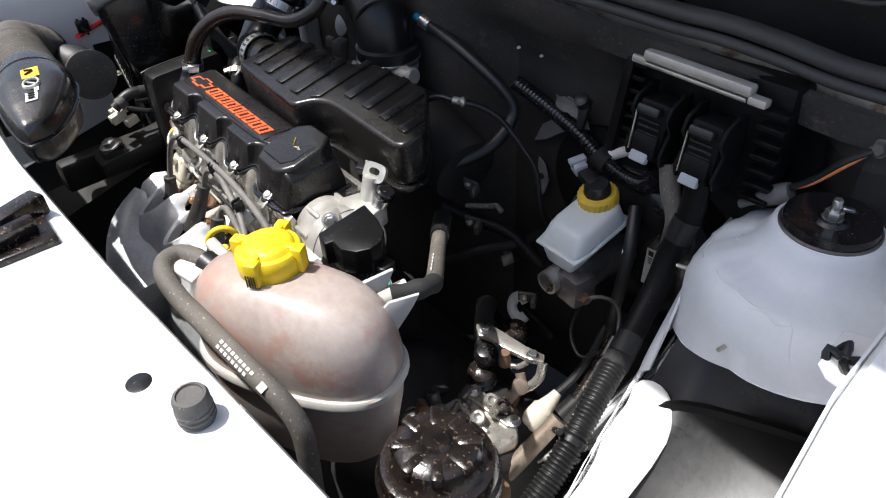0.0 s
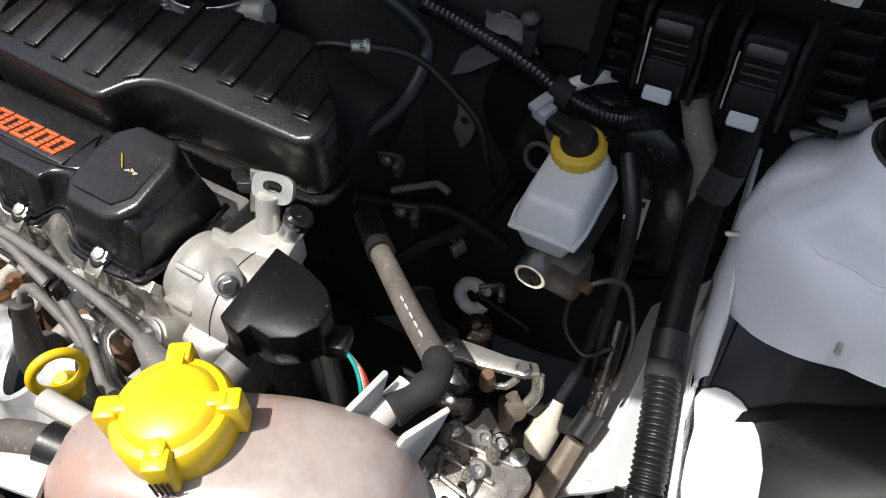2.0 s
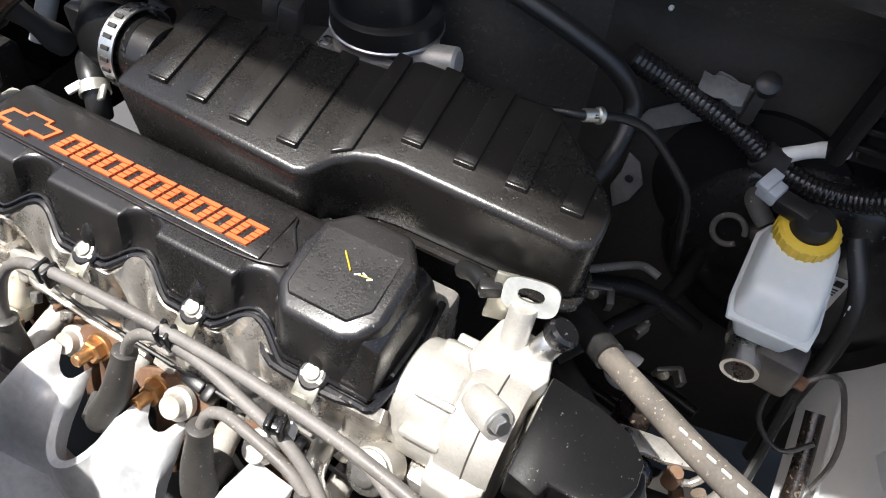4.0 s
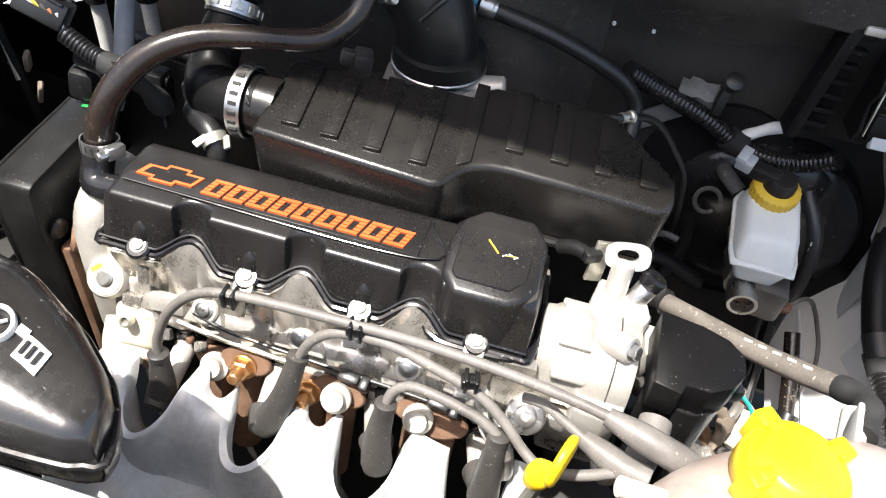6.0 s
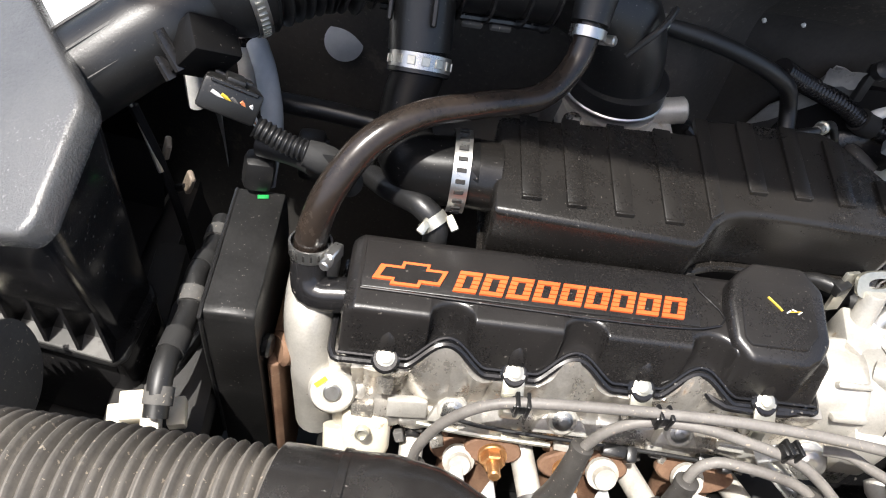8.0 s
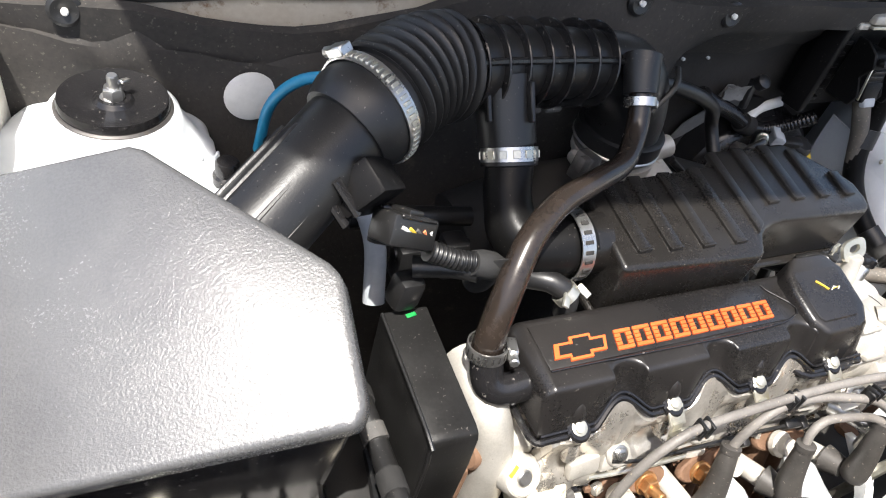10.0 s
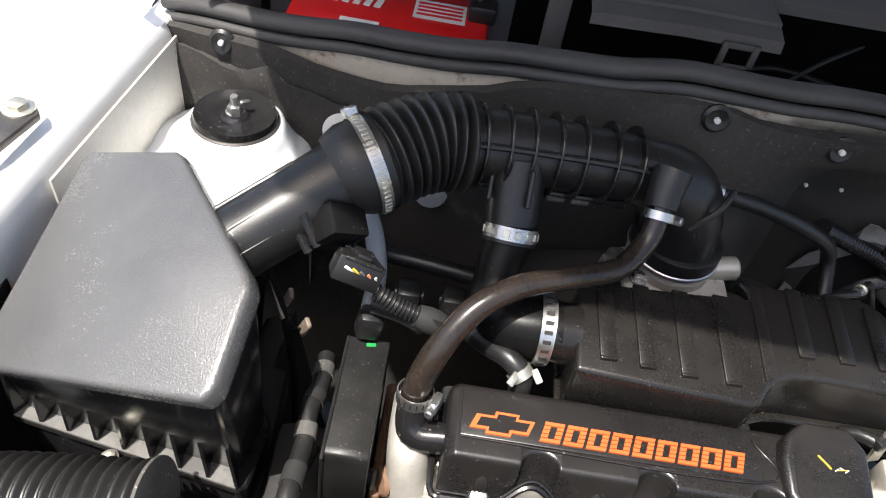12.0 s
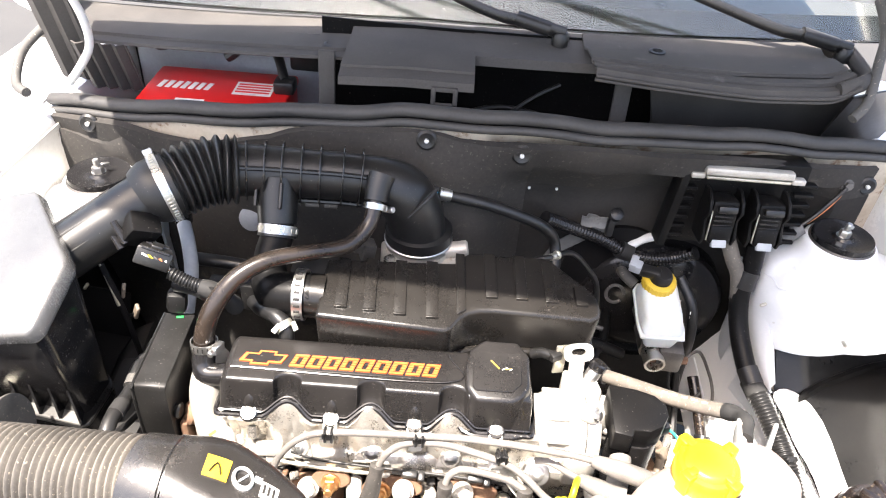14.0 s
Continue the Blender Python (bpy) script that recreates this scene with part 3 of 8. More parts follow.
lip = [(0.511, 0.250), (0.516, 0.207), (0.526, 0.167), (0.538, 0.118), (0.545, 0.089), (0.556, 0.054), (0.580, -0.03), (0.600, -0.092)]
part("leg_lip", prism([(0.520, 0.250), (0.524, 0.210)] + [(x - 0.0035, y) for x, y in edge] + lip[::-1], lambda x, y: (x, y, 0.602 + 0.30 * (y - 0.08)), lambda x, y: (x, y, 0.611 + 0.30 * (y - 0.08)), 0.001, 1), WHITE, car, "narrow white weld lip")
part("leg_side", sheet([[(float(np.interp(0.248 - 0.026 * k, [q[1] for q in lip[::-1]], [q[0] for q in lip[::-1]])) + 0.001 - dx, 0.248 - 0.026 * k, 0.604 + 0.30 * (0.168 - 0.026 * k) - dz) for k in range(14)] for dx, dz in ((0.0, 0.0), (0.004, 0.05), (0.03, 0.22))], 0.003), GREYW, car, "dusty painted side of the chassis leg")
lx = [0.535 + 0.0105 * i for i in range(22)]
def ridge_y(x):
    return float(np.interp(x, (0.53, 0.572, 0.595, 0.617, 0.653, 0.682, 0.73), (0.155, 0.186, 0.203, 0.215, 0.233, 0.246, 0.262)))
rows = []
for d, z in ((0.095, 0.74), (0.070, 0.715), (0.045, 0.685), (0.026, 0.662), (0.012, 0.650), (0.005, 0.6470), (0.0018, 0.6500), (-0.0012, 0.6500), (-0.004, 0.6435), (-0.020, 0.6375), (-0.045, 0.6285), (-0.08, 0.6145), (-0.13, 0.594), (-0.20, 0.565), (-0.30, 0.52), (-0.42, 0.47)):
    rows.append([(x, ridge_y(x) + d, z - (0.9 * max(0.0, 0.575 - x) if d > 0.004 else 0.0) + (1.2 * max(0.0, x - 0.60) ** 2 if d < -0.004 else 0.0) - (0.030 * max(0.0, (0.572 - x) / 0.04) if d < 0.01 else 0.0) + (0.0025 * noise.noise((x * 16, (ridge_y(x) + d) * 14, 3.0)) if abs(d) > 0.01 else 0.0)) for x in lx])
part("arch_liner", sheet(rows, 0.003), LINERP, car, "smooth black plastic wheel-arch liner, grey with dust")
tabp = part("wing_tab", prism([(0.0, 0.006), (0.012, 0.0), (0.030, 0.012), (0.034, -0.030), (0.016, -0.070), (-0.020, -0.085), (-0.006, -0.040)], 0, 0.0025, 0.001, 1, m=pose(0.712, 0.142, 0.680, 18, -40, -10)), WHITE, car, "sunlit white metal tab with a slot")
part("tab_slot", rbox((0.005, 0.014, 0.001), pose(0.712, 0.142, 0.680, 18, -40, -10) @ pose(0.012, -0.042, 0.0030, 0, 0, -25), 0.0003, 1), DARK, tabp)
part("inner_leg_panel", sheet([[(0.455 + 0.0110 * i, 0.12 + 0.028 * j, 0.490 + 0.0175 * i + 0.004 * j + 0.002 * math.sin(i * 1.7)) for i in range(8)] for j in range(9)], 0.003), WHITE, car, "grey painted panel beside the brake pipes")
SKIRT_LOW = ((0.508, 0.350, 0.672), (0.510, 0.300, 0.666), (0.512, 0.250, 0.6605), (0.516, 0.220, 0.654), (0.521, 0.200, 0.650), (0.527, 0.186, 0.647))
SKIRT_TOP = ((0.500, 0.350, 0.752), (0.506, 0.300, 0.746), (0.516, 0.262, 0.728), (0.523, 0.236, 0.704), (0.527, 0.222, 0.690), (0.531, 0.196, 0.655))
part("tower_skirt", sheet([[tuple(Vector(p).lerp(Vector(q), j / 6) + Vector((-0.003 * math.sin(math.pi * j / 6), 0, 0))) for p, q in zip(SKIRT_TOP, SKIRT_LOW)] for j in range(7)], 0.003), GREYW, car, "pale painted skirt below the suspension tower")
part("panel_seam", tube([(0.478, 0.13, 0.531), (0.478, 0.22, 0.544), (0.478, 0.33, 0.559)], 0.0018, 6), GREYW, car)
# bracket with a spring clip on the wing
brk = thing("wing_bracket", (0.702, 0.143, 0.846), "white painted tab with a black spring clip", "bracket")
part("tab", prism([(0.688, 0.168), (0.706, 0.175), (0.724, 0.168), (0.724, 0.116), (0.702, 0.119), (0.692, 0.127)], 0.8445, 0.8475, 0.001), WHITE, brk)
part("spring_clip", joined(*[tube([(0.702 + math.cos(a) * 0.003, 0.141 + math.sin(a) * 0.003, 0.849), (0.702 + math.cos(a) * 0.011, 0.141 + math.sin(a) * 0.011, 0.853), (0.702 + math.cos(a + 0.4) * 0.011, 0.141 + math.sin(a + 0.4) * 0.011, 0.846)], 0.003, 8) for a in (0.3, 1.9, 3.4, 5.0)]), BLACKP, brk)

def ease(k):
    k = max(0.0, min(1.0, k))
    return k * k * (3 - 2 * k)


def recess(x, z):       # the bulkhead leans back below the seal on the brake servo's side
    return 0.060 * ease((x - 0.085) / 0.09) * ease((0.600 - x) / 0.06) * ease((0.940 - z) / 0.105)


# bulkhead: painted steel, felt mat, sealing strip
xs = [-0.52 + 0.052 * i for i in range(25)]
rows = [[(x, wall_y(x) + recess(x, z) + 0.013, (seal_z(x) - 0.006) if z > 1 else z) for x in xs] for z in (0.30, 0.60, 0.80, 0.825, 0.85, 0.87, 2)]
part("bulkhead", sheet([[tuple(p) for p in r] for r in rows][::-1], 0.004), PRIMER, car, "cream painted steel bulkhead, stained brown")
rows = [[(x, wall_y(x) + 0.024 + dy, seal_z(x) + dz) for x in xs] for dy, dz in ((-0.012, -0.010), (-0.008, -0.004), (0.02, -0.002), (0.035, -0.02), (0.04, -0.16), (0.18, -0.17), (0.215, -0.16), (0.225, 0.02))]
# tray coloured dark to stand for the shade inside the channel
part("plenum_tray", sheet(rows, 0.002), DARK, car, "drain channel below the windscreen, painted dark for its shade")
part("plenum_panel", sheet([[(x, 0.535 + 0.2 * (x - MID) ** 2 - 0.005, z) for x in [-0.44 + 0.03 * i for i in range(11)]] for z in (0.952, 0.92, 0.88, 0.80)], 0.002), GREY, car, "dusty grey panel behind the battery")

mat = thing("bulkhead_mat", (MID, 0.30, 0.3), "matted dark grey felt covering on the bulkhead", "insulation", kind="structure")
rows = []
for z in (0.32, 0.45, 0.56, 0.66, 0.74, 0.80, 0.825, 0.84, 0.855, 0.89, 0.92, 2, 3):
    row = []
    for i in range(49):
        x = -0.499 + 0.0239 * i
        w = 0.004 * noise.noise((x * 9, z * 9, 0)) + 0.003 * noise.noise((x * 23, z * 23, 4))
        top = seal_z(x) - 0.0205 + 0.007 * ease((x + 0.17) / 0.04) * ease((0.07 - x) / 0.03) + 0.007 * ease((-0.34 - x) / 0.04) - 0.007 * max(0.0, noise.noise((x * 6, 3.3, 0))) - (0.012 * math.exp(-((x + 0.27) / 0.07) ** 2))
        zz = min(z, top - 0.002 * (len(rows))) if z < 1.5 else top + (0.0 if z == 2 else -0.0005)
        if 0.80 < z < 0.90:
            zz += (0.011 * noise.noise((x * 13, 2.0, 8)) + 0.005 * noise.noise((x * 41, 5.0, 8))) * ease((top - z) / 0.05)
        row.append((x, wall_y(x) + recess(x, z) + w - 0.006 + (0.006 if z == 3 else 0.0), zz - (0.002 if z < 1.5 else 0)))
    rows.append(row)
part("felt", sheet([r[:29] for r in rows[::-1]], 0.006), FELT, mat)
part("upper_felt", sheet([r[28:] for r in rows[:8:-1]] + [r[28:] for r in rows[8:9]], 0.006), FELT, mat)
# same felt as beside it, darkened where the bonnet shades the bulkhead
part("side_felt", sheet([r[28:] for r in rows[8::-1]], 0.006), FELT2, mat, "felt section behind the brake servo, coloured darker for shade")
for x, z in ((-0.428, 0.878), (0.034, 0.936), (0.153, 0.924), (0.640, 0.872)):
    b = part("push_pin", lathe([(0.013, 0.0), (0.013, 0.003), (0.010, 0.0055), (0.005, 0.0045), (0.004, 0.004)], toward((x, wall_y(x) + recess(x, z) - 0.009, z), (0, -1, 0.15)), 24), RUBBER, mat, "round black push pin with a white centre")
    part("pin_centre", lathe([(0.0028, 0.0), (0.0028, 0.006), (0.0018, 0.007)], toward((x, wall_y(x) + recess(x, z) - 0.0105, z), (0, -1, 0.15)), 12), PAPER, b)
for x in (0.176, 0.214):
    part("peg", lathe([(0.002, 0), (0.002, 0.008), (0.0012, 0.009)], toward((x, wall_y(x) + recess(x, 0.844) - 0.008, 0.844), (0, -1, 0)), 8), PAPER, mat, "tiny white peg")
part("sealant_patch", tube([(x, wall_y(x) + recess(x, z) - 0.008, z) for x, z in ((0.212, 0.878), (0.232, 0.868), (0.254, 0.852), (0.285, 0.848), (0.34, 0.864))], lambda t: 0.006 - 0.0045 * t, 8, squash=0.35), OLDRUB, mat, "smeared grey-brown sealant")
part("white_cover", lathe([(0.0225, 0), (0.0225, 0.0015), (0.019, 0.003), (0.0, 0.0035)], toward((-0.296, wall_y(-0.296) - 0.0155, 0.8235), (0, -1, 0.05)), 28), PAPER, mat, "round off-white blanking disc")
part("foil_disc", lathe([(0.018, 0), (0.018, 0.003), (0.012, 0.005), (0.003, 0.007)], toward((-0.201, wall_y(-0.20) - 0.012, 0.780), (0, -1, 0.35)), 24), GREY, mat, "round grey fixing washer")

# opening of the brake servo, rimmed by bare paint
RM = Matrix.Translation((0.325, wall_y(0.325) + 0.042, 0.702)) @ pose(0, 0, 0, 90, 0, 0)
# both panels coloured dull grey for the shade they sit in
part("bare_panel", prism([(0.211, 0.727), (0.224, 0.756), (0.250, 0.776), (0.261, 0.801), (0.264, 0.810), (0.273, 0.809), (0.285, 0.804), (0.300, 0.806), (0.296, 0.791), (0.302, 0.778), (0.290, 0.778), (0.269, 0.765), (0.232, 0.737)], 0, 0.0025, 0.0008, 1, m=pose(0, 0.346, 0, 90, 0, 0)), DIMP, car, "pale panel behind the torn felt, greyed for shade")
part("bare_panel", prism([(0.222, 0.639), (0.234, 0.654), (0.241, 0.678), (0.232, 0.700), (0.220, 0.707), (0.219, 0.683), (0.213, 0.663)], 0, 0.0025, 0.0008, 1, m=pose(0, 0.346, 0, 90, 0, 0)), DIMP, car, "pale panel behind the torn felt, greyed for shade")
part("panel_hole", lathe([(0.0045, 0), (0.0045, 0.0012), (0.003, 0.002)], toward((0.270, 0.343, 0.790), (0, -1, 0)), 14), DARK, car)
part("panel_hole", lathe([(0.004, 0), (0.004, 0.0012), (0.003, 0.002)], toward((0.228, 0.343, 0.680), (0, -1, 0)), 14), DARK, car)
sv = thing("brake_servo", (0.345, 0.30, 0.735), "dark round brake servo on the bulkhead", "brake servo")
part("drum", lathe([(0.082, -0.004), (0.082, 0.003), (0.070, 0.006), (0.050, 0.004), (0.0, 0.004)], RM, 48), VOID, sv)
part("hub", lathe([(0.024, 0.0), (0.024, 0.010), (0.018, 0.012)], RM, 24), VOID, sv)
seal = thing("bonnet_seal", (MID, 0.32, 0.93), "long ribbed black rubber bonnet seal, dusty, lifting in places", "rubber seal")
def seal_pt(x, dz=0.0, dy=0.0):
    lift = 0.004 * math.sin(x * 17) + 0.003 * math.sin(x * 41 + 1)
    return (x, wall_y(x) + 0.018 + dy, seal_z(x) + dz + lift * 0.5)
xs = [-0.50 + 0.05 * i for i in range(25)]
part("bulb", tube([seal_pt(x, 0.006) for x in xs], 0.0085, 12, 0.012, squash=1.25), SEALR, seal)
part("lower_lip", tube([seal_pt(x, -0.007, -0.009) for x in xs], 0.0055, 10, 0.012, squash=1.0), SEALR, seal)
part("channel_lip", tube([seal_pt(x, 0.004, 0.012) for x in xs], 0.0055, 10, 0.012), SEALR, seal)

# deep dark floor of the engine bay
bay = thing("underbody", (MID, 0.0, 0.2), "dark underside of the engine bay", "underbody", kind="structure")
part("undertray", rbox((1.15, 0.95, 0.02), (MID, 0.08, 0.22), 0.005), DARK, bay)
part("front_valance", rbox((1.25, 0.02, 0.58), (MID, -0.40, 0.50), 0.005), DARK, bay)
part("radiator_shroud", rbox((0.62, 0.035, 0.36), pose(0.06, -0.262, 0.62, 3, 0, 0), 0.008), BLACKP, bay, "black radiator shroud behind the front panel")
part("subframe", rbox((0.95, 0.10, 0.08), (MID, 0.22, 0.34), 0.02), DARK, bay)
for x in (0.02, 0.20):
    part("radiator_hose", tube([(x, -0.23, 0.70), (x + 0.02, -0.18, 0.62), (x + 0.01, -0.15, 0.48)], 0.018, 14), RUBBER, bay)

# raised bonnet, which shades the back of the bay
bon = thing("bonnet", (MID, 0.49, 1.07), "white bonnet standing open on its rear hinges", "car bonnet")
HOOD_A = radians(47.3)
def hood(u, v):
    """u: across, -1 to 1; v: from the hinge to the front edge."""
    w = 0.60 + 0.04 * v - 0.05 * max(0.0, v - 0.8) * 5 * 0.3
    y = 0.49 - 0.955 * v * math.cos(HOOD_A) + 0.03 * u * u * v
    return (MID + u * w, y, 1.075 + 0.955 * v * math.sin(HOOD_A) + 0.02 * (1 - u * u))
part("skin", sheet([[hood(-1 + 0.125 * i, 0.1 * j) for i in range(17)] for j in range(11)], 0.004), WHITE, bon)
part("lining", sheet([[tuple(Vector(hood(-0.86 + 0.1075 * i, 0.06 + 0.08 * j)) + Vector((0, 0.012, -0.016))) for i in range(17)] for j in range(11)], 0.006), LINING, bon, "grey sound-deadening lining")
for u in (-0.93, 0.93):
    part("stiffener", tube([tuple(Vector(hood(u, v)) + Vector((0, 0.012, -0.016))) for v in (0.05, 0.5, 0.95)], 0.016, 8, 0.05), WHITE, bon)


# ---- engine ----
BOLTS = [-0.128, -0.041, 0.047, 0.134]
ARCHES = [-0.088, 0.0, 0.0865]


def arch(x, wide=0.027):        # the rim rises in a smooth arch over each port
    return max((0.5 + 0.5 * math.cos(math.pi * min(1.0, abs(x - c) / wide))) ** 0.75 for c in ARCHES)


def notch(x, wide=0.0145):      # and the face above it is hollowed to a half round
    return max(math.sqrt(max(0.0, 1 - (abs(x - c) / wide) ** 2)) for c in ARCHES)


engine = thing("engine", (0.0, 0.04, 0.35), "four-cylinder car engine with a stained aluminium head and black cam cover", "engine")

# cam cover, lofted along the engine, with arched recesses over the ports
bm = bmesh.new()
rings = []
N = 300
for i in range(N + 1):
    x = -0.160 + 0.330 * i / N
    e = min(1.0, math.sqrt(max(0.0, (x + 0.160) / 0.008)), math.sqrt(max(0.0, (0.170 - x) / 0.010)))
    a, n = arch(x), notch(x)
    yf, zr = -0.0005 + 0.0125 * a, 0.7545 + 0.0125 * a
    yt = 0.0105 + 0.0125 * n
    zt = 0.7945 - 0.010 * (1 - e)
    ring = [(yf, zr)] + [(yf + (yt - yf) * (k ** 0.55 if n > 0 else k), zr + (zt - 0.0045 - zr) * k) for k in (0.12, 0.3, 0.5, 0.7, 0.88, 1.0)]
    ring += [(yt + 0.0008, zt - 0.0022), (yt + 0.0024, zt - 0.0006), (yt + 0.005, zt), (0.040, zt + 0.002), (0.068, zt + 0.002), (0.073, zt), (0.076, zt - 0.004), (0.082, 0.765), (0.083, 0.752)]
    rings.append([bm.verts.new((x, 0.04 + (y - 0.04) * (0.93 + 0.07 * e), z)) for y, z in ring])
for u, v in zip(rings, rings[1:]):
    for k in range(len(u) - 1):
        bm.faces.new((u[k], u[k + 1], v[k + 1], v[k]))
bm.faces.new(rings[0])
bm.faces.new(rings[-1][::-1])
cover = part("cam_cover", bm, COVERP, engine, "satin black cam cover, lightly dusty", angle=50)
rim = [(x, -0.0030 + 0.0125 * arch(x), 0.7540 + 0.0125 * arch(x)) for x in [-0.160 + 0.330 * i / 130 for i in range(131)]]
part("cover_rim", tube([(-0.163, 0.08, 0.7535), (-0.165, 0.04, 0.7535), (-0.165, 0.004, 0.7535)] + rim + [(0.174, 0.004, 0.7535), (0.176, 0.045, 0.7535), (0.172, 0.084, 0.7535)], 0.0027, 8, 0.003), GLOSSB, cover, "shiny rolled edge")
part("upper_bead", tube([(x, y + 0.0022, z + 0.0052) for x, y, z in rim], 0.0013, 6, 0.003), GLOSSB, cover)
part("gasket", tube([(x, y + 0.001, z - 0.0036) for x, y, z in rim], 0.0014, 6, 0.003), STEEL, cover, "thin bright gasket edge")
part("badge_plate", prism([(-0.150, 0.0275), (0.0785, 0.0275), (0.0785, 0.066), (-0.150, 0.066)], 0.790, lambda x, y: (x, y, 0.7966 + 0.0 * y + (0.0015 if y > 0.03 else 0)), 0.0012), COVERP, cover, "black inset plate")
part("plate_edge", tube([(-0.150, 0.0262, 0.7968), (0.0795, 0.0262, 0.7968), (0.0795, 0.064, 0.7975)], 0.0008, 6), GLOSSB, cover)
def slant(x0, x1, y0, y1, k=0.28):
    return [(x0, y0), (x1, y0), (x1 + (y1 - y0) * k, y1), (x0 + (y1 - y0) * k, y1)]
ZB = lambda x, y: (x, y, 0.7972 + 0.0015 * (y - 0.017) / 0.05 + 0.0007)
emb = part("emblem", prism([(-0.1435, 0.034), (-0.1305, 0.034), (-0.1315, 0.0305), (-0.1120, 0.0305), (-0.1110, 0.034), (-0.0985, 0.034), (-0.0935, 0.046), (-0.1065, 0.046), (-0.1055, 0.050), (-0.1240, 0.050), (-0.1250, 0.046), (-0.1385, 0.046)], 0.7955, ZB), EMBLEM, cover, "orange-red emblem shape")
part("emblem_inlay", prism([(-0.1385, 0.0362), (-0.1285, 0.0362), (-0.1292, 0.0327), (-0.1138, 0.0327), (-0.1128, 0.0362), (-0.1003, 0.0362), (-0.0972, 0.0438), (-0.1088, 0.0438), (-0.1078, 0.0478), (-0.1222, 0.0478), (-0.1232, 0.0438), (-0.1352, 0.0438)], 0.7955, lambda x, y: (x, y, ZB(x, y)[2] + 0.0003)), COVERP, emb)
for k in range(9):
    # each slanted block is printed as five thin stripes round a dark middle
    x0 = -0.0900 + k * 0.01765
    stripes = []
    for q in range(5):
        ya = 0.0312 + 0.00355 * q
        yb, lean = ya + 0.00285, 0.28 * (ya - 0.0312)
        for u0, u1 in (((0.0, 0.0152),) if q in (0, 4) else ((0.0, 0.0050), (0.0102, 0.0152))):
            stripes.append(prism(slant(x0 + lean + u0, x0 + lean + u1, ya, yb), 0.7955, ZB))
    part("letter_bar", joined(*stripes), EMBLEM, cover, "orange-red slanted block of printed stripes")
# raised block at the end, with chamfered corners
bx = [(0.106, 0.000), (0.150, 0.000), (0.162, 0.006), (0.1715, 0.021), (0.1715, 0.063), (0.157, 0.082), (0.114, 0.082), (0.097, 0.068), (0.0915, 0.046), (0.0935, 0.016)]
def inset(poly, k):
    cx = sum(p[0] for p in poly) / len(poly)
    cy = sum(p[1] for p in poly) / len(poly)
    return {p: (cx + (p[0] - cx) * k, cy + (p[1] - cy) * k) for p in poly}
ins = inset(bx, 0.86)
blk = part("end_block", prism(bx, 0.752, lambda x, y: (*ins[(x, y)], 0.797 + 0.22 * y), 0.0045, 4), COVERP, cover, "raised satin black end cap")
part("block_panel", prism([(0.109, 0.015), (0.147, 0.015), (0.157, 0.026), (0.157, 0.060), (0.148, 0.069), (0.114, 0.069), (0.105, 0.058), (0.105, 0.020)], 0.795, lambda x, y: (x, y, 0.7978 + 0.22 * y), 0.0008, 1), COVERP, blk)
part("paint_scratch", joined(*[tube([(0.136 + 0.004 * k, 0.040 + 0.003 * (k % 2), 0.8069 + 0.0007 * (k % 2)), (0.139 + 0.004 * k, 0.042, 0.8073)], 0.0005, 6) for k in range(3)]), PAPER, blk, "pale scratches beside the mark")
part("paint_mark", joined(tube([(0.124, 0.050, 0.8094), (0.130, 0.044, 0.8082), (0.133, 0.041, 0.8073)], 0.0011, 6, squash=0.5), tube([(0.138, 0.041, 0.8070), (0.146, 0.042, 0.8074)], 0.0004, 6)), YELLOW2, blk, "small yellow paint mark")
part("block_rim", tube([(0.0945, 0.004, 0.7545), (0.107, -0.005, 0.7525), (0.152, -0.005, 0.7525), (0.165, 0.001, 0.7525), (0.176, 0.017, 0.7525)], 0.003, 8), GLOSSB, blk)
# cover bolts with tabs and pointed lugs
for i, x in enumerate(BOLTS):
    part("cover_bolt", hex_bolt((x, -0.0015, 0.7600), (0, -0.5, 1), 0.0047, 0.0036, 1.35, socket=True), ZINC, cover, "pale zinc socket-head bolt")
    part("lug", lathe([(0.0078, -0.010), (0.0080, 0.002), (0.0072, 0.008), (0.0045, 0.014), (0.001, 0.0175)], (x, 0.0075, 0.760), 16), COVERP, cover)
    part("lug_collar", lathe([(0.0098, 0), (0.0098, 0.0035), (0.008, 0.005)], toward((x, -0.0005, 0.7555), (0, -0.5, 1)), 20), GLOSSB, cover)
    if i:
        part("bolt_tab", joined(rbox((0.0155, 0.016, 0.0028), pose(x, -0.0085, 0.7545, 38, 0, 0), 0.0012), rbox((0.0105, 0.0028, 0.020), pose(x - 0.001, -0.0165, 0.743, -14, 0, 4), 0.001)), ZINC, cover)

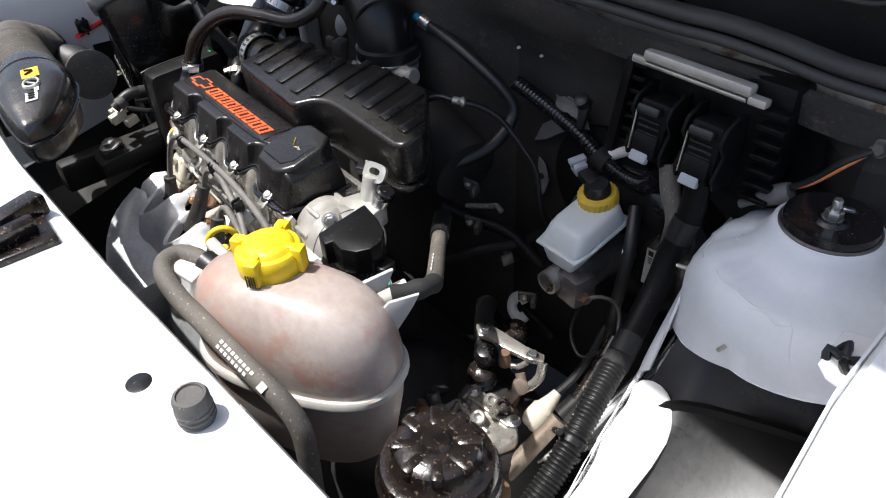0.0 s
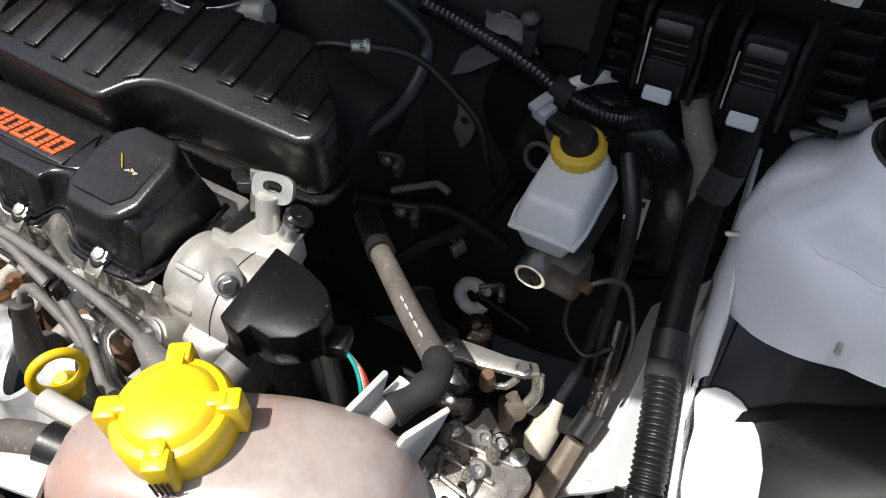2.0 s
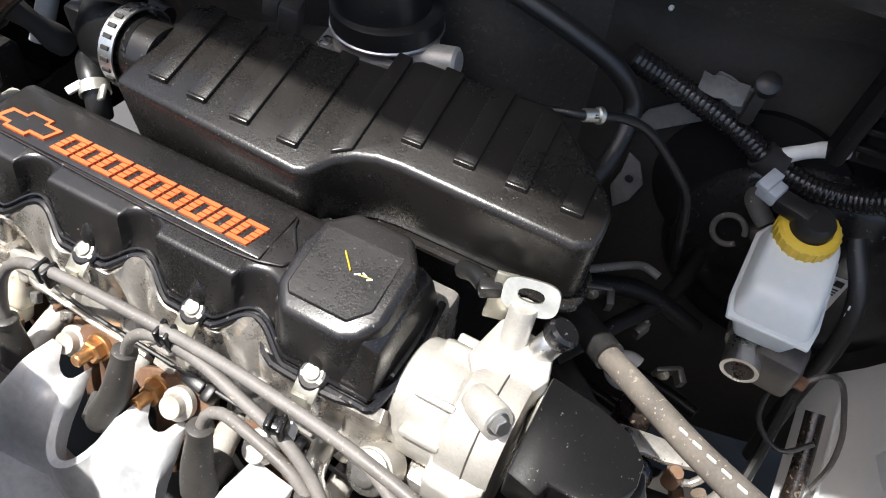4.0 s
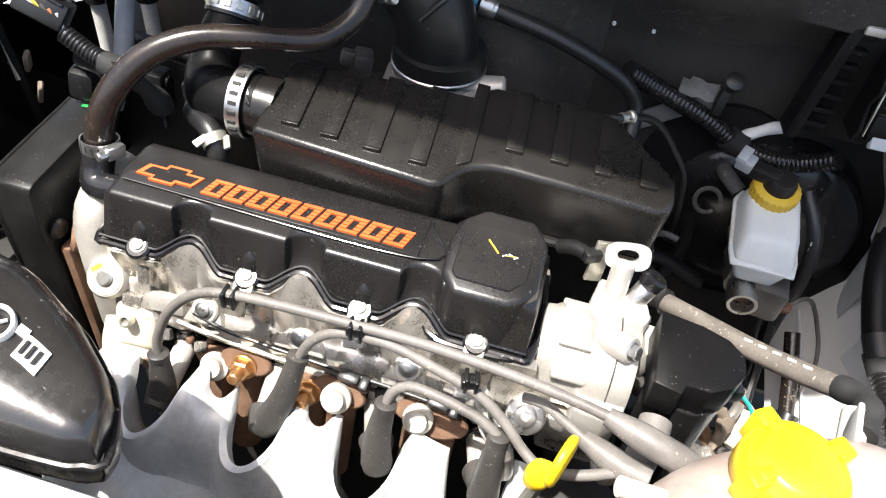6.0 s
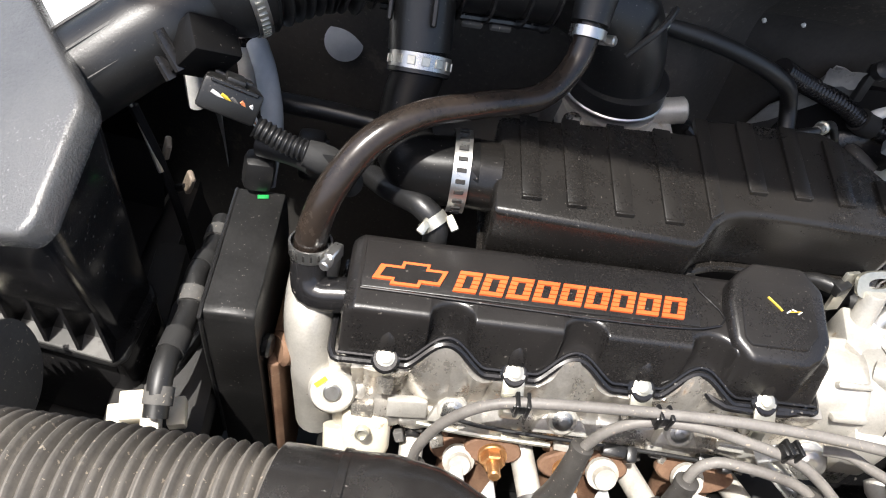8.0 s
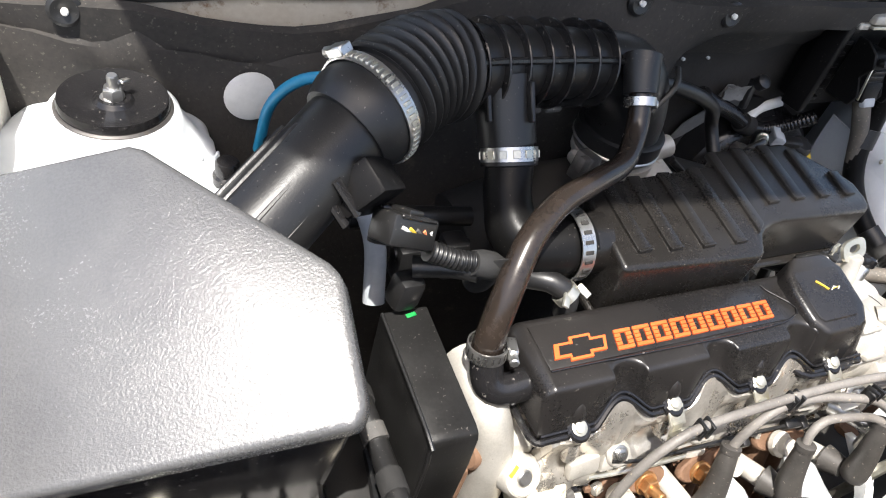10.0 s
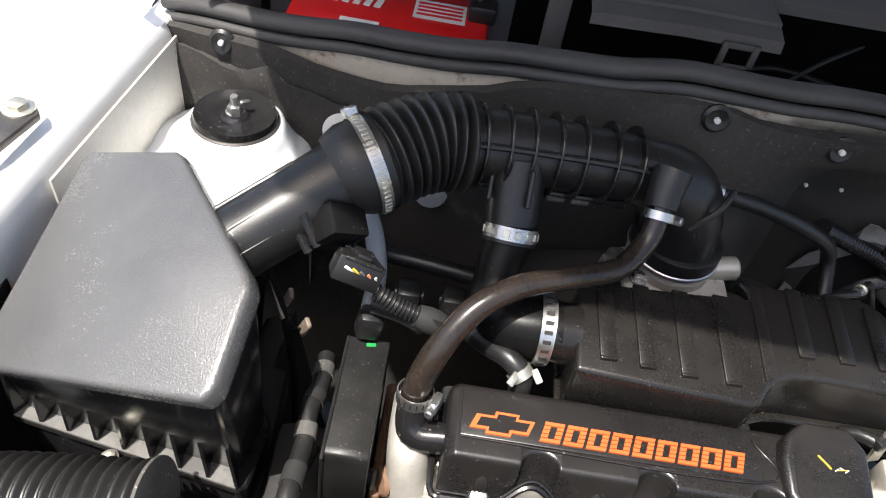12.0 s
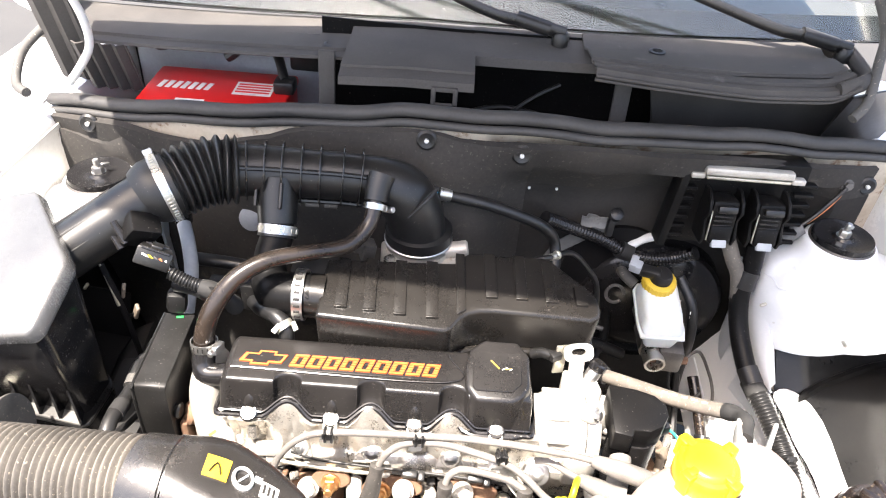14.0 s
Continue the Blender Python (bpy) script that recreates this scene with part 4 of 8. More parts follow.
# cylinder head: a fluted wall under the cover, a broken ledge, and the dark port face below it
WALL = [(0.7515, 0.0015, 1.0), (0.746, 0.0018, 0.95), (0.741, 0.003, 0.8), (0.735, 0.005, 0.55), (0.729, 0.0065, 0.3), (0.722, 0.0075, 0.12), (0.714, 0.008, 0.0), (0.706, 0.007, 0.0), (0.700, 0.003, 0.0), (0.696, -0.004, 0.0), (0.690, -0.0060, 0.0), (0.686, -0.004, 0.0), (0.680, 0.008, 0.0)]
rows = []
for j, (z, y, k) in enumerate(WALL):
    row = []
    for i in range(231):
        x = -0.150 + 0.329 * i / 230
        a = arch(x)
        bulge = max(0.0, math.cos(min(1.0, abs(min((x - c for c in ARCHES), key=abs)) / 0.021) * math.pi / 2)) * math.sin(min(1.0, j / 8) * math.pi)
        flute = 0.0060 * max(0.0, math.sin((x + 0.120) * 2 * math.pi / 0.0292)) ** 2 * (1 - 0.7 * a) * (0.25 + 0.75 * math.sin(min(1.0, j / 8) * math.pi))
        rough = 0.0016 * noise.noise((x * 70, z * 70, 2)) + (0.005 * noise.noise((x * 55, 1.7, 0)) if 7 < j < 12 else 0.0)
        row.append((x, y + 0.0125 * a * k + flute + rough - 0.0085 * bulge, z + 0.0125 * a * k + (0.004 * noise.noise((x * 48, 5.1, 0)) if j > 7 else 0.0)))
    rows.append(row)
part("cylinder_head", sheet(rows, 0.008), HEADAL, engine, "cast aluminium cylinder head, stained brown", angle=60)
part("head_core", rbox((0.340, 0.080, 0.13), (0.0065, 0.066, 0.680), 0.006), HEADAL, engine)
part("port_face", rbox((0.335, 0.02, 0.16), (0.0065, 0.018, 0.610), 0.006), DARK, engine, "dark face with the ports")
part("block", rbox((0.36, 0.16, 0.24), (0.0, 0.09, 0.45), 0.02), DARK, engine, "dark engine block")
for i, x in enumerate(BOLTS):
    part("head_boss", rbox((0.0125, 0.010, 0.030), pose(x + 0.002, -0.0025, 0.736, -12, 0, 0), 0.004), HEADAL, engine)
for i, (x, z, w) in enumerate(((-0.0765, 0.712, 0.034), (0.003, 0.713, 0.042), (0.089, 0.714, 0.034))):
    FM = toward((x, -0.0075, z), (0, -0.74, 0.67))
    b = part("ledge_boss", joined(lathe([(0.0112, -0.012), (0.0112, 0.002), (0.0098, 0.0034)], FM, 28), prism([(-w / 2, -0.012), (w / 2, -0.012), (w / 2 - 0.004, -0.003), (0.008, 0.007), (-0.008, 0.007), (-w / 2 + 0.004, -0.003)], -0.010, 0.0004, 0.0015, 2, m=FM)), ALU, engine, "bright cast boss with a bolt")
    part("boss_bolt", hex_bolt((x, -0.0098, z + 0.0024), (0, -0.74, 0.67), 0.0050, 0.004, 1.5, socket=True), STEEL, b)
    part("socket_dirt", rbox((0.005, 0.0018, 0.0006), FM @ pose(0.0005, -0.0008, 0.0070, 0, 0, 35 * i - 20), 0.0002, 1), DARK, b)
part("bright_pad", rbox((0.029, 0.008, 0.016), pose(-0.1085, -0.0085, 0.7085, -20, 0, 3), 0.0022), ALU, engine, "bare bright casting pad")
rnd = random.Random(7)
for x, y, z, w, h, mt in ((-0.058, -0.0115, 0.692, 0.024, 0.008, ALU), (-0.030, -0.011, 0.690, 0.014, 0.007, HEADAL), (0.0144, -0.0125, 0.684, 0.020, 0.010, ALU), (0.034, -0.0125, 0.690, 0.016, 0.007, OLDRUB), (0.048, -0.0135, 0.689, 0.012, 0.008, OLDRUB), (0.062, -0.0125, 0.689, 0.012, 0.007, HINGE), (0.076, -0.0120, 0.697, 0.012, 0.006, ALU), (0.1287, -0.0125, 0.7095, 0.020, 0.006, ALU), (0.146, -0.012, 0.703, 0.018, 0.008, HEADAL), (-0.140, -0.010, 0.700, 0.016, 0.012, HEADAL)):
    part("ledge_pad", rbox((w, 0.006, h), pose(x, y, z, -30 + rnd.uniform(-8, 8), rnd.uniform(-4, 4), rnd.uniform(-6, 6)), 0.0012), mt, engine)
for k in range(34):
    x = -0.150 + 0.0096 * k + rnd.uniform(-0.004, 0.004)
    part("casting_nub", rbox((rnd.uniform(0.004, 0.011), 0.006, rnd.uniform(0.004, 0.010)), pose(x, -0.006 - rnd.uniform(0, 0.010), rnd.uniform(0.664, 0.688), -40 + rnd.uniform(-20, 20), rnd.uniform(-20, 20), rnd.uniform(-20, 20)), 0.001, 1), rnd.choice((DARK, HEADAL, DARK, RUST, OLDRUB)), engine)
part("thin_loom", tube([(-0.084, -0.013, 0.712), (-0.060, -0.015, 0.705), (-0.030, -0.016, 0.702), (0.016, -0.016, 0.698), (0.07, -0.017, 0.696), (0.12, -0.019, 0.694), (0.18, -0.022, 0.69)], 0.0017, 8), RUBBER, engine, "thin black cable along the head")
for x in (0.046, 0.118):
    part("loom_clip", joined(rbox((0.018, 0.009, 0.010), pose(x, -0.018, 0.694, 20, 0, -6), 0.002), rbox((0.008, 0.012, 0.012), pose(x + 0.013, -0.019, 0.692, 20, 0, -6), 0.002)), BLACKP, engine, "small black cable clip")
part("oil_rail", tube([(-0.100, -0.013, 0.694), (-0.06, -0.015, 0.690), (0.0, -0.016, 0.687)], 0.0022, 8), ZINC, engine, "thin pipe along the head")
# end flange by the timing cover
EM = toward((-0.1625, -0.003, 0.7115), (0.05, -0.74, 0.67))
ear = part("head_ear", joined(lathe([(0.0170, -0.014), (0.0170, 0.003), (0.0150, 0.006)], EM, 28), rbox((0.030, 0.045, 0.075), (-0.160, 0.030, 0.700), 0.010, 3), rbox((0.024, 0.020, 0.05), pose(-0.150, 0.002, 0.690, -12, 0, 0), 0.007, 3)), ALU, engine, "bare aluminium lug with a ring")
part("ear_ring", lathe([(0.0140, 0.005), (0.0135, 0.0068), (0.0085, 0.0068), (0.0075, 0.002)], EM, 26), CREAM, ear, "yellowed ring")
part("ring_stain", rbox((0.010, 0.004, 0.0012), EM @ pose(-0.008, 0.007, 0.0066, 0, 0, 40), 0.0005, 1), YELLOW2, ear)
part("ear_bolt", lathe([(0.0062, 0.002), (0.0062, 0.0085), (0.0050, 0.0095), (0.0, 0.0096)], EM, 18), STEEL, ear, "bright socket bolt")
part("rear_plate", joined(tube([(-0.186, 0.078, 0.756), (-0.186, 0.046, 0.756), (-0.184, 0.026, 0.744), (-0.179, 0.016, 0.712), (-0.176, 0.012, 0.64)], 0.0170, 18, 0.006)), ALU, engine, "rounded bare aluminium end of the head")
part("rust_stain_boss", lathe([(0.013, 0), (0.013, 0.010), (0.010, 0.013)], toward((-0.194, 0.022, 0.722), (-0.8, -0.5, 0.3)), 18), RUST, engine)
neck = part("thermostat_neck", joined(rbox((0.036, 0.024, 0.040), pose(-0.136, -0.012, 0.677, -24, 0, 4), 0.007, 3), tube([(-0.156, -0.010, 0.672), (-0.154, -0.024, 0.658), (-0.151, -0.032, 0.640)], 0.012, 18, 0.004), rbox((0.030, 0.018, 0.018), pose(-0.137, -0.024, 0.655, -20, 4, 0), 0.005)), CREAM, engine, "stained cream coolant neck")
part("neck_bolt", lathe([(0.0052, 0), (0.0052, 0.006), (0.0036, 0.0065), (0.0032, 0.004)], toward((-0.138, -0.022, 0.690), (0, -0.8, 0.6)), 16), ZINC, neck)
part("neck_stain", rbox((0.008, 0.006, 0.010), pose(-0.124, -0.031, 0.652, -20, 4, 0), 0.002), RUST, neck)
part("neck_stain", rbox((0.006, 0.006, 0.006), pose(-0.150, -0.034, 0.655, -20, 4, 0), 0.002), RUST, neck)

# block at the distributor end: stepped casting with bosses
blockp = thing("thermostat_housing", (0.21, 0.04, 0.66), "bright cast aluminium housing bolted to the end of the head", "engine housing")
HM = toward((0.176, 0.037, 0.7255), (1, 0, 0)) @ Matrix.Diagonal((0.92, 0.92, 1, 1))
part("casting", lathe([(0.0350, 0.0), (0.0375, 0.002), (0.0385, 0.009), (0.0400, 0.011), (0.0412, 0.013), (0.0415, 0.020), (0.0415, 0.034), (0.0435, 0.037), (0.0460, 0.0385), (0.0465, 0.042), (0.0465, 0.068), (0.0450, 0.072), (0.030, 0.073)], HM, 48), ALU, blockp, "smooth round casting with a stepped collar")
for a in (-62, -28, 24, 66):
    ra = radians(a)
    part("casting_rib", rbox((0.026, 0.005, 0.010), Matrix.Translation((0.203, 0.037 + 0.0392 * math.sin(ra), 0.7255 + 0.0392 * math.cos(ra))) @ pose(0, 0, 0, -a, 0, 0), 0.0018, 2), ALU, blockp)
part("top_pad", prism([(0.205, 0.052), (0.214, 0.040), (0.246, 0.042), (0.254, 0.060), (0.248, 0.084), (0.212, 0.086)], 0.740, lambda x, y: (x, y, 0.7675 - 0.06 * (x - 0.21)), 0.003, 2), ALU, blockp)
part("front_pad", prism([(0.212, -0.014), (0.236, -0.016), (0.248, -0.008), (0.248, 0.012), (0.212, 0.012)], 0.690, lambda x, y: (x, y, 0.738 + 0.5 * y), 0.003, 2), ALU, blockp)
part("split_line", lathe([(0.0430, 0.0), (0.0436, 0.0006), (0.0430, 0.0012)], toward((0.232, 0.037, 0.7255), (1, 0, 0)), 48, cap=False), HINGE, blockp, "dark joint round the casting")
part("lower_block", prism([(0.196, -0.006), (0.243, -0.008), (0.249, 0.004), (0.249, 0.060), (0.196, 0.060)], 0.655, 0.700, 0.004, 2), HEADAL, blockp)
part("side_step", rbox((0.010, 0.030, 0.030), pose(0.256, 0.050, 0.738, 0, 8, 4), 0.002), ALU, blockp)
part("boss", joined(lathe([(0.0102, 0), (0.0102, 0.022), (0.0092, 0.0245), (0.0, 0.0246)], toward((0.222, 0.030, 0.762), (0.66, -0.42, 0.35)), 22)), ALU, blockp)
part("boss_bolt", hex_bolt((0.2395, 0.0185, 0.771), (0.66, -0.42, 0.35), 0.0055, 0.007, 1.3), STEEL, blockp, "bright hexagon bolt")
part("lower_bolt", hex_bolt((0.182, -0.020, 0.716), (-0.1, -0.7, 0.75), 0.008, 0.007, 1.7, socket=True), STEEL, blockp, "bright washer-faced bolt")
part("lower_lug", lathe([(0.015, -0.02), (0.015, 0), (0.013, 0.002)], toward((0.182, -0.0185, 0.714), (-0.1, -0.7, 0.75)), 22), ALU, blockp)
part("drain_knob", lathe([(0.009, 0), (0.011, 0.008), (0.009, 0.02), (0.005, 0.024)], toward((0.244, -0.020, 0.70), (0.2, -1, -0.2)), 16), ALU, blockp)
part("pipe_elbow", tube([(0.150, -0.020, 0.715), (0.158, -0.042, 0.722), (0.172, -0.052, 0.712), (0.176, -0.055, 0.69)], 0.0075, 12), STEEL, blockp, "bent steel pipe")

lift = thing("lifting_eye", (0.222, 0.075, 0.762), "galvanised steel lifting eye on a post", "engine bracket")
part("post", lathe([(0.0100, -0.004), (0.0085, 0.0), (0.0085, 0.026), (0.0078, 0.028)], toward((0.224, 0.074, 0.764), (0, 0.30, 1)), 20), ALU, lift)
bm = bmesh.new()
PM = pose(0.2250, 0.0890, 0.7925, 52, -4, 8)
loops = []
for z in (0.0, 0.0034):
    for rx, ry, px in ((0.0170, 0.0105, 0.62), (0.0080, 0.0040, 0.85)):
        loops.append([bm.verts.new(PM @ Vector((math.copysign(abs(math.cos(a)) ** px, math.cos(a)) * rx, math.copysign(abs(math.sin(a)) ** px, math.sin(a)) * ry + (0.001 if rx < 0.015 else 0.0), z + 10.0 * max(0.0, math.cos(a) * rx - 0.012) ** 2))) for a in [2 * math.pi * k / 32 for k in range(32)]])
for u, v in ((0, 1), (2, 3), (0, 2), (1, 3)):
    for k in range(32):
        bm.faces.new((loops[u][k], loops[u][(k + 1) % 32], loops[v][(k + 1) % 32], loops[v][k]))
part("plate", bm, ZINC, lift, "bent plate with a slotted hole")
part("stem", rbox((0.014, 0.0034, 0.036), pose(0.2065, 0.090, 0.779, -12, 8, 20), 0.001), ZINC, lift)
part("side_union", lathe([(0.0085, 0), (0.0085, 0.016), (0.0072, 0.018)], toward((0.240, 0.076, 0.760), (0.35, 0.25, 0.8)), 18), STEEL, lift, "silver union beside the post")
part("union_ring", lathe([(0.0095, 0.0), (0.0105, 0.002), (0.0105, 0.008), (0.0085, 0.010)], toward((0.247, 0.081, 0.776), (0.35, 0.25, 0.8)), 20), GLOSSB, lift)
part("sensor_plug", joined(tube([(0.196, 0.088, 0.785), (0.186, 0.095, 0.782), (0.176, 0.100, 0.774)], 0.006, 10), rbox((0.014, 0.010, 0.010), pose(0.200, 0.087, 0.786, 0, 0, 30), 0.002)), BLACKP, lift, "small black plug with wires")

# distributor cap
dist = thing("ignition_module", (0.288, 0.022, 0.68), "flat-topped black ignition module beside the head", "ignition module")
do = [(0.256, -0.006), (0.275, -0.010), (0.278, -0.002), (0.294, -0.003), (0.309, 0.005), (0.317, 0.018), (0.316, 0.032), (0.305, 0.042), (0.286, 0.048), (0.256, 0.052)]
part("housing", prism(do, 0.748, lambda x, y: (x, y, 0.7800 + (y - 0.02) * 0.16), 0.0018, 2), MATTEB, dist)
part("skirt", lathe([(0.024, -0.14), (0.026, -0.05), (0.0265, 0.0)], (0.287, 0.021, 0.750), 32), GLOSSB, dist, "shiny black round body")
part("lead_boot", joined(tube([(0.268, -0.012, 0.742), (0.266, -0.026, 0.738), (0.262, -0.040, 0.728)], 0.0115, 14), tube([(0.262, -0.040, 0.728), (0.258, -0.052, 0.716)], 0.009, 12)), WIRE, dist, "grey-brown rubber boot")
for k, mtl in enumerate((TEAL, PAPER, ORANGEW, CORD)):
    part("thin_wire", tube([(0.312 + 0.003 * k, 0.030, 0.752 - 0.003 * k), (0.334 + 0.002 * k, 0.024, 0.742 - 0.002 * k), (0.346, 0.012 + 0.002 * k, 0.722), (0.350, 0.0, 0.69)], 0.0016, 6), mtl, dist, "thin coloured wire")
part("wire_plug", rbox((0.018, 0.02, 0.014), pose(0.316, 0.030, 0.748, 0, 0, 20), 0.003), BLACKP, dist)

# ignition leads, plug boots and sleeves
LEADS = [
    [(-0.099, -0.045, 0.687), (-0.100, -0.040, 0.706), (-0.0865, -0.035, 0.7395), (-0.064, -0.032, 0.7635), (-0.039, -0.030, 0.771), (0.002, -0.029, 0.7735), (0.053, -0.028, 0.7740), (0.106, -0.030, 0.7770), (0.1645, -0.034, 0.7765), (0.210, -0.040, 0.776), (0.232, -0.044, 0.775)],
    [(0.0117, -0.035, 0.7228), (0.0206, -0.032, 0.745), (0.0358, -0.030, 0.760), (0.054, -0.029, 0.7645), (0.080, -0.032, 0.7685), (0.109, -0.037, 0.766), (0.1445, -0.043, 0.758), (0.166, -0.050, 0.7464), (0.184, -0.060, 0.734), (0.200, -0.068, 0.732), (0.222, -0.068, 0.738), (0.246, -0.060, 0.742)],
    [(0.0843, -0.050, 0.7201), (0.0865, -0.045, 0.733), (0.098, -0.042, 0.7425), (0.122, -0.045, 0.7440), (0.151, -0.050, 0.740), (0.166, -0.055, 0.732), (0.175, -0.058, 0.716)],
    [(0.176, -0.026, 0.745), (0.190, -0.030, 0.750), (0.204, -0.035, 0.7454), (0.2244, -0.045, 0.7427)],
]
BOOTS = [[(-0.099, -0.045, 0.690), (-0.098, -0.050, 0.663), (-0.100, -0.054, 0.642)], [(0.0117, -0.035, 0.725), (0.0045, -0.050, 0.689), (-0.008, -0.060, 0.660)], [(0.0843, -0.050, 0.722), (0.0827, -0.060, 0.689), (0.0865, -0.068, 0.666)], [(0.166, -0.055, 0.732), (0.166, -0.064, 0.702), (0.167, -0.070, 0.668)]]
END_BOOTS = {0: [(0.228, -0.043, 0.775), (0.250, -0.050, 0.774), (0.272, -0.056, 0.772), (0.284, -0.054, 0.764)], 3: [(0.220, -0.043, 0.743), (0.247, -0.055, 0.742), (0.266, -0.061, 0.744)]}
for k in range(4):
    lead = thing("ignition_lead", LEADS[k][0], "dusty grey ignition lead with a thick rubber plug boot", "ignition lead", "ignition leads")
    part("cable", tube(LEADS[k], 0.0038, 10, 0.006), WIRE, lead)
    bt = part("boot", tube(BOOTS[k], lambda t: 0.0072 + 0.0052 * t - 0.002 * max(0.0, t - 0.9) * 10, 18, 0.003), BOOTR, lead)
    part("boot_collar", lathe([(0.0068, -0.003), (0.0082, -0.002), (0.0082, 0.003), (0.0066, 0.004)], toward(BOOTS[k][0], Vector(BOOTS[k][0]) - Vector(BOOTS[k][1])), 16), BOOTR, bt)
    if k in END_BOOTS:
        part("end_boot", tube(END_BOOTS[k], lambda t: 0.0062 + 0.0035 * min(1.0, t * 2.5), 14), WIRE, lead)
for k, (x, y, z) in enumerate(((-0.100, -0.004, 0.660), (-0.0175, -0.004, 0.663), (0.0640, -0.004, 0.653), (0.152, -0.004, 0.643))):
    slv = thing("plug_sleeve", (x, y, z), "beige metal spark plug sleeve in the head", "spark plug sleeve", "spark plug sleeves")
    c = Vector((x, y, z))
    d = (Vector(BOOTS[k][2]) - c + Vector((0.0, 0.0, 0.004))).normalized()
    part("seat_ring", lathe([(0.0095, 0), (0.0152, 0.001), (0.0155, 0.005), (0.0130, 0.007), (0.0095, 0.006)], toward(c - d * 0.006, d), 24), GLOSSB, slv, "black rubber ring round the plug tube")
    part("tube_body", tube([c - d * 0.012, c + d * 0.052], 0.0092, 20, 0.01), CERAMIC, slv)
    part("collar", lathe([(0.0092, -0.002), (0.0128, -0.002), (0.0130, 0.003), (0.0115, 0.0055), (0.0092, 0.006)], toward(c, d), 24, cap=False), GLOSSB, slv, "shiny black rubber collar")
    part("lower_grip", tube([c + d * 0.046, c + d * 0.062], lambda t: 0.0138 - 0.004 * t, 18), BOOTR, slv)
for x, y, z, turn in ((-0.039, -0.030, 0.768, 0), (0.053, -0.0285, 0.770, 8), (0.138, -0.040, 0.765, 14)):
    cl = thing("lead_clip", (x, y, z), "small black clip holding the ignition leads", "cable clip", "lead clips")
    part("body", joined(rbox((0.013, 0.009, 0.010), pose(x, y, z, 0, 0, turn), 0.002), rbox((0.003, 0.0115, 0.015), pose(x - 0.003, y, z, 0, 0, turn), 0.001), rbox((0.003, 0.0115, 0.015), pose(x + 0.004, y, z, 0, 0, turn), 0.001)), BLACKP, cl)
    part("clip_foot", rbox((0.014, 0.010, 0.016), pose(x - 0.003, y + 0.006, z - 0.018, 15, 0, turn), 0.002), PAPER if x > 0 else ZINC, cl, "pale bracket foot")

# exhaust manifold and heat shield
man = thing("exhaust_manifold", (0.0, -0.04, 0.60), "rusty exhaust manifold with flanges and copper nuts", "exhaust manifold")
for k, (x, y, z, kind) in enumerate(((-0.0650, -0.020, 0.662, 0), (-0.0405, -0.022, 0.674, 1), (0.0160, -0.026, 0.672, 1), (0.0400, -0.025, 0.676, 0), (0.1050, -0.022, 0.676, 0), (0.1230, -0.026, 0.672, 2))):
    d = Vector((0.02, -0.72, -0.10)).normalized()
    c = Vector((x, y, z))
    part("flange", prism([(0.022 * math.cos(a) * (1.0 if abs(math.cos(a)) > 0.5 else 0.8), 0.011 * math.sin(a)) for a in [2 * math.pi * q / 18 for q in range(18)]], -0.004, 0.004, 0.0015, 1, m=toward(c - d * 0.004, (0, -0.75, 0.66), 8 * (k % 3) - 8)), RUST, man)
    if kind == 1:
        n = part("stud_nut", hex_bolt(c, (0.02, -0.85, 0.35), 0.0088, 0.011, 1.25), COPPER, man, "coppery nut")
        part("stud", lathe([(0.0048, 0), (0.0048, 0.012), (0.0038, 0.013)], toward(c + Vector((0, -0.009, 0.004)), (0.02, -0.85, 0.35)), 12), COPPER, n)
    elif kind == 0:
        part("stud_cap", lathe([(0.0092, -0.004), (0.0092, 0.004), (0.0120, 0.005), (0.0120, 0.010), (0.0085, 0.012), (0.0080, 0.018), (0.0, 0.0185)], toward(c, (0.02, -0.7, 0.62)), 20), CERAMIC, man, "pale steel cap on a stud")
    part("runner", tube([c + Vector((0, 0.012, -0.008)), c + Vector((0, 0.004, -0.035)), c + Vector((0, -0.012, -0.09))], 0.013, 14), RUST, man)
rows = []
prof = [(-0.036, 0.672), (-0.052, 0.676), (-0.070, 0.668), (-0.090, 0.640), (-0.108, 0.600), (-0.120, 0.565), (-0.126, 0.52), (-0.126, 0.46)]
for j, (y, z) in enumerate(prof):
    row = []
    for i in range(97):
        x = -0.150 + 0.345 * i / 96
        cut = 0.0
        for c, wd, dp in ((-0.098, 0.024, 0.056), (-0.012, 0.024, 0.056), (0.076, 0.026, 0.058), (0.160, 0.024, 0.056), (-0.052, 0.011, 0.014), (0.030, 0.011, 0.014)):
            d = abs(x - c) / wd
            if d < 1:
                cut = max(cut, dp * math.sqrt(1 - d * d))
        yy = y - cut * max(0.0, 1 - j / 4.0)
        zz = z - cut * 0.55 * max(0.0, 1 - j / 4.0)
        row.append((x, yy - 0.004 * math.sin(x * 60) * (j > 2), zz + 0.006 * math.sin(x * 72 + 1.0) * (j < 5)))
    rows.append(row)
shield = thing("heat_shield", (0.0, -0.1, 0.46), "pressed aluminium heat shield over the exhaust, scalloped round the plugs", "heat shield")
part("pressing", sheet(rows, 0.0012), SHIELD, shield, angle=60)
part("side_drum", tube([(-0.155, -0.06, 0.64), (-0.140, -0.095, 0.61), (-0.10, -0.115, 0.585), (-0.02, -0.125, 0.565)], lambda t: 0.030 + 0.018 * math.sin(t * 2.4), 24, 0.01), SHIELD, shield, "smooth rounded shield section")

